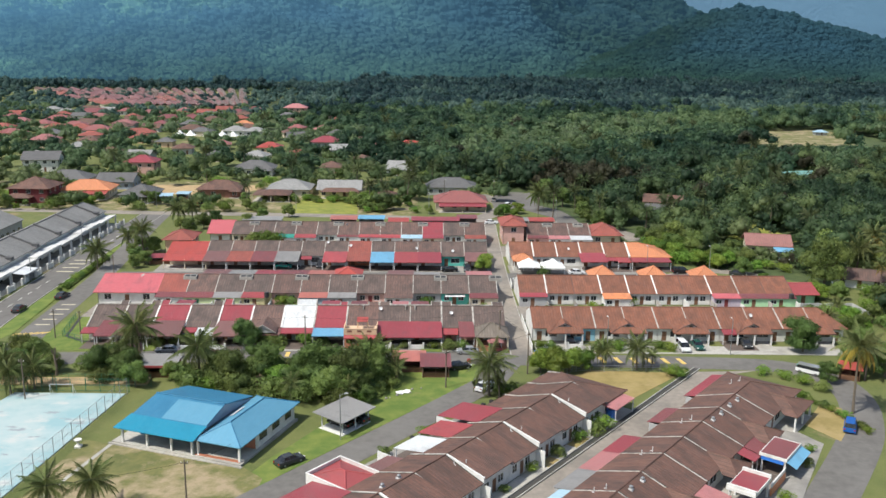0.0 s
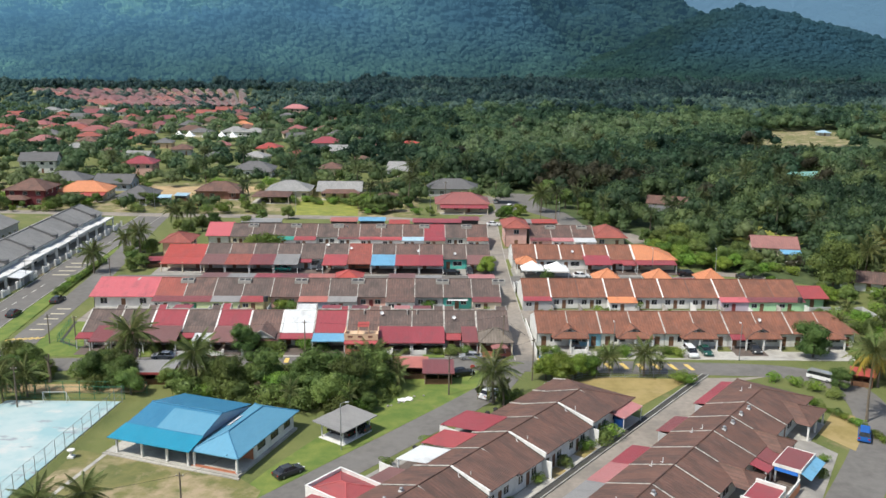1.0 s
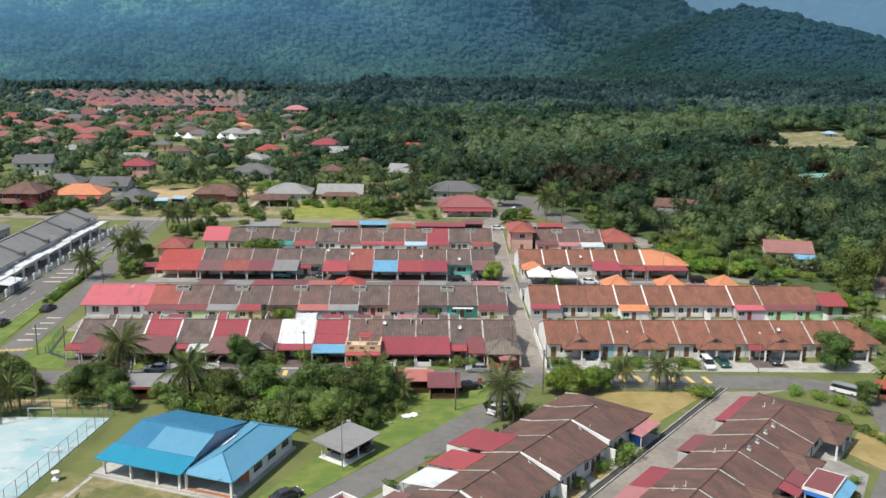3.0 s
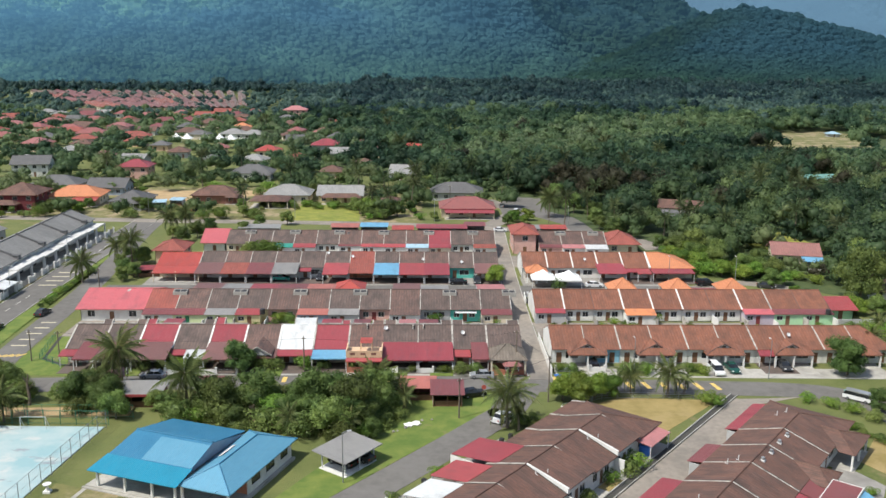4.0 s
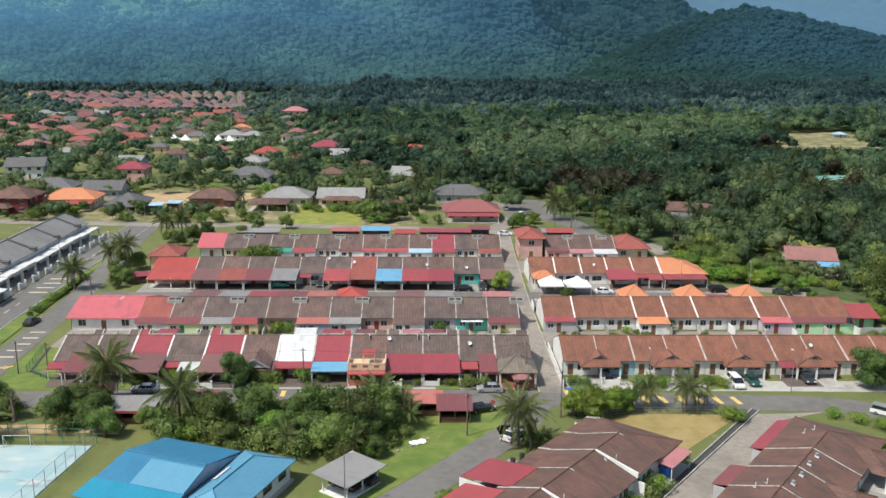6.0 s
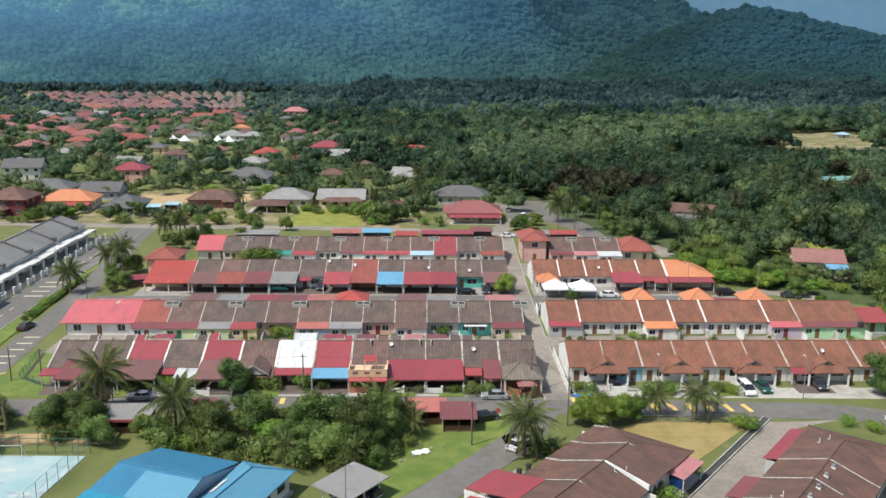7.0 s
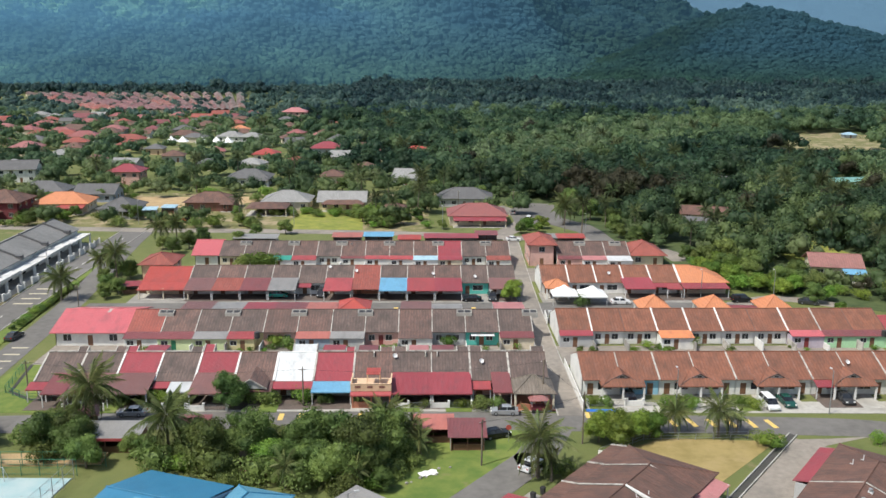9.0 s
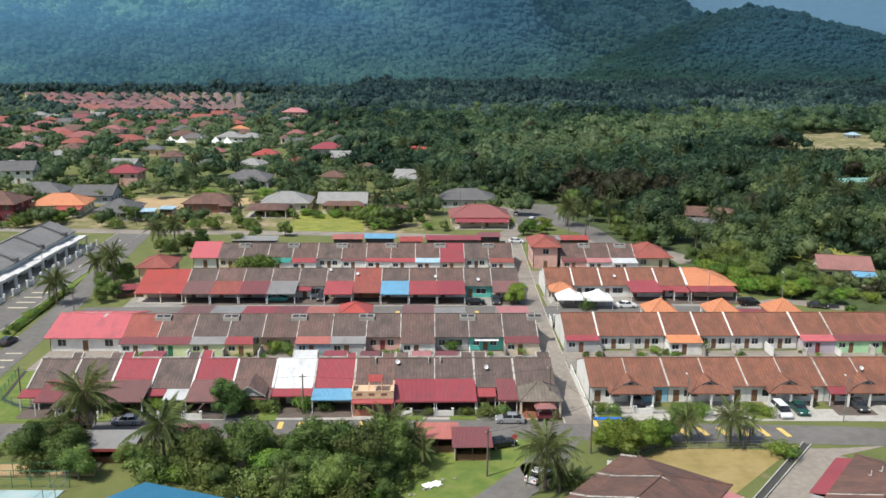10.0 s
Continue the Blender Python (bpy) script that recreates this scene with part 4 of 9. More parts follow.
        g = Geo().face((a, -ln, z0), (b, -ln, z0), (w + 1.25, yg, zt - 0.75), (w - 1.25, yg, zt - 0.75))
        top_line = [(0.0, yg - 0.35, zt)] + sweep
        for s_ in (-1, 1):
            back = (w, (zt - EAVE) / slope, zt)
            for (xa, ya, za), (xb, yb, zb) in zip(top_line, top_line[1:]):
                q = [(w + s_ * xa, ya, za), (w + s_ * xb, yb, zb), back]
                g.face(*(q if s_ > 0 else q[::-1]))
            q = [(w + s_ * 3.6, -ln, z0), (w + s_ * 3.6, 0.3, EAVE + 0.35), back]
            g.face(*(q if s_ > 0 else q[::-1]))
        g.box(a, -ln, z0 - 0.18, b, -0.25, z0 - 0.012)
        p = part("porch_roof", g, roof, house, "tiled porch roof with a gablet, shared by two houses")
        part("gablet", Geo().solid([(w - 1.2, yg - 0.08, zt - 0.74), (w + 1.2, yg - 0.08, zt - 0.74), (w, yg - 0.08, zt - 0.08)], [(w - 1.2, yg + 0.1, zt - 0.74), (w + 1.2, yg + 0.1, zt - 0.74), (w, yg + 0.1, zt - 0.08)]), "wall_grey", p, "small grey plaster gablet")
        part("louvre", Geo().box(w - 0.35, yg - 0.12, zt - 0.66, w + 0.35, yg - 0.085, zt - 0.4), "metal_dark", p)
        for s_ in (-1, 1):
            part("hip_tiles", Geo().tube([(w + s_ * x, y, z + 0.03) for x, y, z in top_line], [0.1] * len(top_line), 6), "tile_brown", p)
        for px in (a + 0.2, w, b - 0.2):
            part("post", Geo().box(px - 0.14, -ln + 0.15, 0, px + 0.14, -ln + 0.43, z0 - 0.2), "wall_white", p)
        part("porch_floor", Geo().box(a, -ln - 3.2, 0, b, -0.06, 0.07), "pale_concrete", house)
    elif kind == "wing":
        # hipped wing over two front doors, its ridge running back into the main slope
        a, b, ln, z0, zt = spec["porch_size"]
        c, yf, yb = (a + b) / 2, -ln + (b - a) * 0.42, (zt - EAVE - 0.12) / slope
        fl, fr, rf, rb_ = (a, -ln, z0), (b, -ln, z0), (c, yf, zt), (c, yb, zt)
        yl = (z0 - EAVE + 0.02) / slope
        bl, br = (a, yl, z0), (b, yl, z0)
        g = Geo().solid([(x, y, z - 0.1) for x, y, z in (fl, fr, rf)], [fl, fr, rf])
        g.slab([bl, fl, rf, rb_], 0.1).slab([fr, br, rb_, rf], 0.1)
        p = part("porch_roof", g, roof, house, "tiled hip wing over the porches")
        part("hip_tiles", Geo().tube([fl, rf], [0.1, 0.1], 6).tube([fr, rf], [0.1, 0.1], 6).tube([rf, rb_], [0.1, 0.1], 6), roof, p)
        for px in (a + 0.3, c, b - 0.3):
            part("post", Geo().box(px - 0.13, -ln + 0.25, 0, px + 0.13, -ln + 0.51, z0 - 0.05), "wall_white", p)
        part("porch_floor", Geo().box(a, -ln, 0, b, -0.06, 0.1), "pale_concrete", house)
    elif kind in ("hip", "pyramid"):
        tone = spec.get("porch_roof", "tile_brown")
        a, b, ln, z0, z1 = 0.0, w + 0.3, 6.3, 2.9, 4.9
        if kind == "pyramid":
            a, b, ln, z0, z1 = spec.get("porch_size", (0.4, w - 0.4, 5.2, 2.75, 4.3))
        p = part("porch_roof", hip_cap(a, b, -ln, -0.2, z0, z1), tone, house, "tiled hip roof over the porch")
        part("hip_tiles", hip_lines(a, b, -ln, -0.2, z0, z1), tone, p)
        for px in (a + 0.35, (a + b) / 2, b - 0.35):
            part("post", Geo().box(px - 0.16, -ln + 0.3, 0, px + 0.16, -ln + 0.62, z0 - 0.12), "wall_cream" if kind == "hip" else "wall_white", p)
        if spec.get("walled"):
            for x0, y0, x1, y1 in ((a - 0.16, -ln - 0.16, b + 0.16, -ln), (a - 0.16, -ln, a - 0.01, -0.2), (b + 0.01, -ln, b + 0.16, -0.2)):
                part("parapet", Geo().box(x0, y0, 0, x1, y1, z0 + 0.45).box(x0 - 0.05, y0 - 0.05, z0 + 0.45, x1 + 0.05, y1 + 0.05, z0 + 0.53), "wall_white", p, "white plaster parapet round the porch roof")
        part("porch_floor", Geo().box(a, -ln, 0, b, -0.06, 0.1), "wall_terracotta" if kind == "hip" else "pale_concrete", house)
        if kind == "hip":
            for xa, xb in ((a + 0.5, (a + b) / 2 - 0.2), ((a + b) / 2 + 0.2, b - 0.5)):
                prof = [(xa, 0.1), (xb, 0.1)] + [(xb - (xb - xa) * k / 8, 0.75 + 0.35 * math.sin(math.pi * k / 8)) for k in range(9)]
                part("parapet", Geo().solid([(x, -ln + 0.45, z) for x, z in prof], [(x, -ln + 0.35, z) for x, z in prof]), "wall_terracotta", p, "terracotta arched low wall")
    elif kind == "balcony":
        ln, z0 = 5.2, 3.15
        p = part("balcony_floor", Geo().box(0, -ln, z0 - 0.2, w, -0.1, z0), "wall_peach", house, "peach roof terrace")
        part("canopy_edge", sheet_roof(0, w, -ln - 0.7, z0 - 0.65, -ln - 0.02, z0 - 0.25), "sheet_red", p)
        for x0, y0, x1, y1 in ((0, -ln, w, -ln + 0.12), (0, -ln + 0.12, 0.12, -0.7), (w - 0.12, -ln + 0.12, w, -0.7)):
            part("parapet", Geo().box(x0, y0, z0, x1, y1, z0 + 0.95).box(x0 - 0.04, y0 - 0.04, z0 + 0.95, x1 + 0.04, y1 + 0.04, z0 + 1.03), "wall_peach", p)
        for k in range(3):
            part("grille", Geo().box(0.7 + 1.9 * k, -ln - 0.03, z0 + 0.3, 1.6 + 1.9 * k, -ln - 0.003, z0 + 0.7), "wall_brick", p)
        part("terrace_canopy", Geo().slab([(2.4, -3.4, z0 + 1.9), (4.6, -3.4, z0 + 1.9), (4.6, -1.2, z0 + 2.2), (2.4, -1.2, z0 + 2.2)], 0.06), "sheet_scarlet", p)
        for px, py in ((2.5, -3.3), (4.5, -3.3), (2.5, -1.3), (4.5, -1.3)):
            part("post", Geo().box(px - 0.05, py - 0.05, z0, px + 0.05, py + 0.05, z0 + 1.95), "wall_peach", p)
        for px in (0.25, w / 2, w - 0.25):
            part("post", Geo().box(px - 0.13, -ln + 0.05, 0, px + 0.13, -ln + 0.3, z0 - 0.2), "wall_terracotta", p)
        part("porch_wall", Geo().box(0.4, -ln + 0.1, 0, w / 2 - 0.2, -ln + 0.22, 1.1), "wall_terracotta", p)
    if spec.get("porch_gable"):
        g0, g1, yf, zb, zt = 0.6, w - 0.6, -3.6, 2.75, 4.35
        mid = (g0 + g1) / 2
        pg = part("porch_gable", Geo().slab([(g0, yf, zb), (mid, yf, zt), (mid, 2.2, zt), (g0, 1.0, zb + 0.3)], 0.1).slab([(mid, yf, zt), (g1, yf, zb), (g1, 1.0, zb + 0.3), (mid, 2.2, zt)], 0.1), roof, house, "tiled gable roof over the porch")
        part("gable_wall", Geo().solid([(g0 + 0.3, yf + 0.3, zb - 0.1), (g1 - 0.3, yf + 0.3, zb - 0.1), (mid, yf + 0.3, zt - 0.2)], [(g0 + 0.3, yf + 0.42, zb - 0.1), (g1 - 0.3, yf + 0.42, zb - 0.1), (mid, yf + 0.42, zt - 0.2)]), "wall_grey", pg)
        for xa, za, xb, zb_ in ((g0, zb, mid, zt), (mid, zt, g1, zb)):
            part("bargeboard", Geo().solid([(xa, yf - 0.05, za - 0.16), (xb, yf - 0.05, zb_ - 0.16), (xb, yf + 0.03, zb_ - 0.16), (xa, yf + 0.03, za - 0.16)], [(xa, yf - 0.05, za + 0.06), (xb, yf - 0.05, zb_ + 0.06), (xb, yf + 0.03, zb_ + 0.06), (xa, yf + 0.03, za + 0.06)]), "parapet", pg)
    if spec.get("side_wall"):
        part("side_wall", Geo().box(w - 0.2, -6.6, 0, w - 0.02, -0.05, 2.3).box(0.02, -6.6, 0, 0.16, -0.05, 1.6), "wall_white", house, "white boundary wall")
    if spec.get("yard"):
        # low boundary wall with gate piers
        yd = -spec["yard"]
        f = part("boundary_wall", Geo().box(0, yd, 0, w * 0.42, yd + 0.12, 0.95), spec.get("yard_mat", "wall_white"), house)
        for px in (0.1, w * 0.42, w - 0.1):
            part("pier", Geo().box(px - 0.16, yd - 0.08, 0, px + 0.16, yd + 0.22, 1.25).box(px - 0.2, yd - 0.12, 1.25, px + 0.2, yd + 0.26, 1.33), spec.get("yard_mat", "wall_white"), f)
        gate = Geo()
        x = w * 0.42 + 0.3
        while x < w - 0.35:
            gate.box(x, yd + 0.02, 0.1, x + 0.04, yd + 0.06, 1.05)
            x += 0.22
        gate.box(w * 0.42 + 0.2, yd + 0.02, 0.1, w - 0.3, yd + 0.06, 0.16).box(w * 0.42 + 0.2, yd + 0.02, 0.99, w - 0.3, yd + 0.06, 1.05)
        part("gate", gate, "metal_grey", house, "metal bar gate")
    return house


def row(specs, x_start, y_front, north, label, group, w=UNIT):
    """A terrace along x, listed from its alley end. Rows west of the alley run to -x, east rows to +x."""
    west = x_start < 20
    n = len(specs)
    for k, spec in enumerate(specs):
        a = x_start - (k + 1) * w if west else x_start + k * w
        m = pose(a + w, y_front, 0, 0, 0, 180) if north else pose(a, y_front, 0)
        # the outer gable of the last house and the alley gable of the first
        closing = (k == 0 and west and not north) or (k == n - 1 and not west and not north) or (k == n - 1 and west and north) or (k == 0 and not west and north)
        spec = dict(spec, plain="front" if north else "back")
        terrace_house(m, spec, label.format(ROOF_WORDS.get(spec.get("roof", "tile_dark"), "brown"), COLOUR_WORDS.get(spec.get("wall", "white"), "white")) + trait(spec), group, w, closing)


ROOF_WORDS = dict(tile_dark="dark brown tile", tile_brown="brown tile", tile_orange="orange-brown tile", sheet_red="red metal", sheet_white="white metal", tile_front="red-brown tile", sheet_crimson="crimson metal", tile_rust="rust-red tile")
COLOUR_WORDS = dict(mint="mint green", lilac="lilac", teal="teal", terracotta="terracotta", lime="pale green", steel="blue-grey")


def trait(spec):
    if spec.get("awn"):
        return ", " + spec["awn"][0][0].replace("tile_", "") + " awning"
    if spec.get("porch"):
        return ", " + dict(arch="shared gablet porch", wing="hipped porch wing", hip="hip-roofed porch", pyramid="pyramid porch roof", balcony="roof terrace")[spec["porch"]]
    if spec.get("ext"):
        return ", " + spec["ext"][0].replace("tile_", "") + " lean-to"
    return ""


LAB = "terrace house, {} roof, {} walls"
row([dict(roof="tile_dark", wall="cream", porch="hip", porch_roof="tile_taupe", notch=(0.62, 1.0, 1.3), fire_size=(0.16, 0.26)),
     dict(roof="tile_dark", wall="pink", awn=(("red", 0.02, 0.50, 2.4), ("maroon", 0.52, 1.0, 4.8)), dish=(0.3, 3.0), notch=(0.0, 0.34, 1.4), fire_size=(0.16, 0.3)),
     dict(notch=(0.66, 1.0, 1.3), roof="tile_dark", wall="white", awn=(("crimson", 0.0, 1.0, 5.3),), yard=5.2, raised=("maroon", 0.0, 0.62, 4.2)),
     dict(notch=(0.0, 0.36, 1.3), raised=("rose", 0.4, 0.95, 4.2), roof="tile_dark", wall="white", awn=(("crimson", 0.0, 1.0, 5.3),), fire=False, yard=5.2, dish=(0.05, 4.2)),
     dict(notch=(0.64, 1.0, 1.2), raised=("maroon", 0.05, 0.6, 4.2), roof="tile_brown", wall="peach", porch="balcony", fire_size=(0.16, 0.3)),
     dict(raised=("crimson", 0.1, 0.72, 4.4), notch=(0.74, 1.0, 1.2), roof="tile_brown", front_roof="sheet_crimson", wall="cream", awn=(("blue", 0.0, 1.0, 3.6),), drop=0.45, fire_size=(0.16, 0.3)),
     dict(roof="sheet_white", wall="white", awn=(("crimson", 0.0, 1.0, 2.0),), notch=(0.34, 1.0, 1.9), fire_mat="wall_white", fire_size=(0.2, 0.24)),
     dict(roof="tile_brown", wall="cream", awn=(("brown", 0.0, 1.0, 3.0),), porch_gable=True, fire_mat="wall_white", fire_size=(0.16, 0.28)),
     dict(roof="sheet_crimson", wall="white", awn=(("brown", 0.0, 1.0, 5.0),), yard=6.0, notch=(0.0, 0.30, 1.9), fire_mat="wall_white", fire_size=(0.16, 0.28)),
     dict(roof="tile_dark", wall="cream", awn=(("crimson", 0.0, 0.4, 1.6), ("white", 0.42, 1.0, 3.2)), yard=6.0, notch=(0.68, 1.0, 1.4), fire_mat="wall_white", fire_size=(0.14, 0.26)),
     dict(roof="sheet_crimson", wall="white", awn=(("brown", 0.0, 1.0, 5.0),), notch=(0.0, 0.30, 1.5), raised=("crimson", 0.4, 1.0, 4.4), fire_mat="wall_white", fire_size=(0.16, 0.28)),
     dict(roof="tile_dark", wall="white", awn=(("brown", 0.0, 1.0, 4.4),), yard=6.0, notch=(0.70, 1.0, 1.4), fire_size=(0.16, 0.3)),
     dict(roof="tile_dark", wall="white", awn=(("crimson", -0.1, 0.4, 2.2), ("maroon", 0.42, 1.0, 5.0)), notch=(0.72, 1.0, 1.4), fire_size=(0.14, 0.26))],
    16.5, 169.3, False, LAB, "first terrace west of the lane", 6.40)
row([dict(roof="tile_dark", wall="cream", ext=("maroon", 0, 1, 2.4, "cream"), awn=(("rose", 0, 1, 6.8),), flat=True, vent=0.02),
     dict(roof="tile_dark", wall="teal", back_awn=("white", 0.15, 0.85, 1.0), vent=None),
     dict(roof="tile_dark", wall="grey", vent=0.02, awn=(("grey", 0, 1, 5.6),), flat=True),
     dict(roof="tile_brown", wall="white", ext=("tile_brown", 0, 1, 2.6, "white"), awn=(("brown", 0, 1, 7.4),), flat=True),
     dict(roof="tile_dark", wall="pink", door="door_red", raised=None),
     dict(roof="tile_dark", wall="grey", ext=("grey", 0, 1, 2.6, "grey"), porch="pyramid", porch_roof="sheet_scarlet", porch_size=(-0.3, 6.7, 8.0, 3.2, 4.9), vent=0.02),
     dict(roof="tile_brown", wall="steel", ext=("salmon", 0, 1, 2.6, "steel"), awn=(("salmon", 0, 1, 6.8),), flat=True),
     dict(roof="tile_brown", wall="pink", door="door_red", awn=(("maroon", 0, 1, 6.8),), flat=True, vent=0.02),
     dict(roof="tile_dark", wall="yellow", ext=("red", 0.2, 1, 2.8, "yellow"), awn=(("crimson", 0, 1, 6.8),), flat=True, tank=0.12),
     dict(roof="tile_dark", wall="lime", ext=("grey", 0, 1, 2.8, "lime"), vent=0.02, awn=(("grey", 0, 1, 6.8),), flat=True),
     dict(roof="tile_brown", wall="lime", ext=("maroon", 0, 1, 2.8, "lime"), door="door_green", awn=(("brown", 0, 1, 7.4),), flat=True),
     dict(roof="tile_rust", wall="white", ext=("maroon", 0, 1, 2.6, "white"), vent=0.02)],
    16.9, 205.5, True, LAB, "second terrace west of the lane", 6.42)
row([dict(roof="tile_dark", wall="white", awn=(("brown", 0, 1, 4.2),)),
     dict(roof="tile_dark", wall="teal", dish=(0.5, 1.0)),
     dict(roof="tile_brown", wall="white", awn=(("crimson", 0, 1, 5.8),)),
     dict(roof="tile_brown", wall="white", awn=(("red", 0, 1, 5.8),), dish=(0.95, 2.0)),
     dict(roof="tile_dark", wall="white", awn=(("blue", 0, 1, 5.8),)),
     dict(roof="tile_rust", wall="terracotta", awn=(("tile_rust", 0, 1, 4.6),), dish=(0.1, 3.0)),
     dict(roof="tile_dark", wall="white", awn=(("red", 0, 1, 5.8),), dish=(0.1, 4.4)),
     dict(roof="tile_dark", wall="white", awn=(("crimson", 0, 0.5, 1.6),)),
     dict(roof="tile_dark", wall="white", awn=(("grey", 0, 1, 5.4),)),
     dict(roof="tile_dark", wall="grey", awn=(("maroon", 0, 1, 5.4),)),
     dict(roof="tile_brown", wall="white", awn=(("tile_rust", 0, 1, 5.4),)),
     dict(roof="tile_dark", wall="white", awn=(("brown", 0, 1, 5.4),))],
    17.3, 229.6, False, LAB, "third terrace west of the lane", 6.26)
row([dict(roof="tile_brown", wall="white", ext=("tile_rust", 0, 1, 2.6, "white"), vent=0.98),
     dict(roof="tile_dark", wall="white"),
     dict(roof="sheet_crimson", wall="cream", ext=("crimson", 0, 1, 2.4, "cream"), vent=0.98),
     dict(roof="tile_brown", wall="white", ext=("sky", 0, 1, 2.6, "white")),
     dict(roof="tile_brown", wall="white", ext=("red", 0, 1, 2.0, "white"), awn=(("salmon", 0, 1, 5.0),)),
     dict(roof="tile_brown", wall="white", ext=("red", 0, 1, 1.6, "white"), vent=0.02),
     dict(roof="tile_brown", wall="white", ext=("maroon", 0, 1, 0.9, "white"), dish=(0.6, 8.0)),
     dict(roof="tile_dark", wall="white", vent=0.02, awn=(("green", 0, 1, 5.0),)),
     dict(roof="tile_brown", wall="white", ext=("red", 0, 1, 2.6, "white")),
     dict(roof="tile_dark", wall="white", ext=("green", 0, 1, 2.6, "white"), vent=0.02),
     dict(roof="tile_dark", wall="white"),
     dict(roof="tile_dark", wall="cream", vent=0.02)],
    18.6, 267.6, True, LAB, "fourth terrace west of the lane", 6.29)
E1 = dict(roof="tile_orange", wall="white", fire_mat="parapet", fire_size=(0.13, 0.26))
P1 = dict(E1, fire_mat="wall_white", fire_size=(0.15, 0.28))
BIG = (-0.2, 6.54, 7.6, 3.1, 5.5)
T1 = dict(E1, flip=True, fire_size=(0.08, 0.18))
row([dict(E1, porch="arch", fire=False, yard=4.6), dict(T1, wall="blue", yard=4.6), dict(E1, porch="arch"), dict(T1), dict(E1, porch="arch"), dict(T1), dict(E1, porch="arch", awn=(("crimson", 0.0, 0.5, 1.8),)), dict(T1, dish=(0.1, 2.6)),
     dict(E1, porch="arch"), dict(T1, hip="hi")],
    22.0, 169.3, False, LAB, "first terrace east of the lane", 6.34)
B1 = dict(E1, fire_mat="tile_brown", fire_size=(0.07, 0.14))
row([dict(P1, ext=("crimson", 0, 1, 1.6, "grey"), awn=(("white", 0, 1, 3.0),)), dict(B1), dict(P1),
     dict(P1, ext=("orange", 0, 1, 3.0, "white"), porch="pyramid", porch_roof="tile_bright", porch_size=BIG), dict(P1), dict(B1, porch="pyramid", porch_roof="tile_bright", porch_size=BIG), dict(P1, awn=(("crimson", 0, 1, 6.4),)),
     dict(E1, ext=("pink", 0, 1, 2.2, "lilac"), porch="pyramid", porch_roof="tile_bright", porch_size=BIG, door="door_red"), dict(B1, ext=("maroon", 0, 1, 2.2, "mint"), wall="mint"), dict(B1, ext=("maroon", 0, 1, 2.2, "mint"), wall="mint", tank=0.2)],
    22.0, 206.0, True, LAB, "second terrace east of the lane", 6.34)
row([dict(E1, porch="pyramid", porch_roof="tile_bright"), dict(P1), dict(P1, dish=(0.5, 2.0)), dict(P1, awn=(("crimson", -0.1, 1, 4.6),), drop=0.6), dict(P1, awn=(("crimson", 0.0, 0.55, 1.8), ("red", 0.45, 1, 3.4)))],
    23.3, 230.0, False, LAB, "third terrace east of the lane", 6.42)
row([dict(roof="tile_brown", wall="pink", ext=("maroon", 0, 1, 1.6, "pink")), dict(roof="tile_brown", wall="white", ext=("rose", 0, 1, 2.4, "white"), vent=0.98), dict(roof="tile_brown", wall="white", ext=("white", 0, 1, 3.4, "white"), vent=0.5)],
    31.0, 267.6, True, LAB, "fourth terrace east of the lane", 6.35)

# Front terraces at an angle: local x along the row
B_ANGLE = math.degrees(math.atan2(R.y, R.x))


def angled_row(specs, s_top, n_front, faces_west, label, group, w=6.65):
    for k, spec in enumerate(specs):
        s = s_top - k * w
        if faces_west:
            p = rn(s, n_front)
            m = pose(p.x, p.y, 0, 0, 0, B_ANGLE + 180)
        else:
            p = rn(s - w, n_front)
            m = pose(p.x, p.y, 0, 0, 0, B_ANGLE)
        terrace_house(m, spec, label.format(ROOF_WORDS.get(spec["roof"], "brown"), "white") + trait(spec), group, w, k in (0, len(specs) - 1))


F = dict(roof="tile_front", wall="white", fire_size=(0.10, 0.16), flare=True, ridge=4.85)
S = dict(F, step=True, pipes=True, fire_size=(0.16, 0.2))
H = dict(F, lift=0.6)
angled_row([dict(F, hip="lo", hip_run=6.2, fire=False), dict(H), dict(S), dict(H, awn=(("crimson", 0.0, 1.0, 6.4),), side_wall=True), dict(S, awn=(("red", 0.15, 1.0, 4.8),)), dict(H, awn=(("white", 0.1, 0.9, 4.2),)), dict(S, awn=(("brown", 0.2, 1.0, 3.0),), side_wall=True),
            dict(H, porch="pyramid", porch_roof="sheet_red", porch_size=(0.3, 6.4, 7.2, 2.7, 3.6), side_wall=True, walled=True, fan=True), dict(S, awn=(("crimson", 0, 1, 6.0),))],
           126.2, -73.1, True, LAB, "front terrace beside the diagonal road")
WING = dict(F, porch="wing", porch_size=(3.8, 9.4, 3.3, 2.6, 3.85))
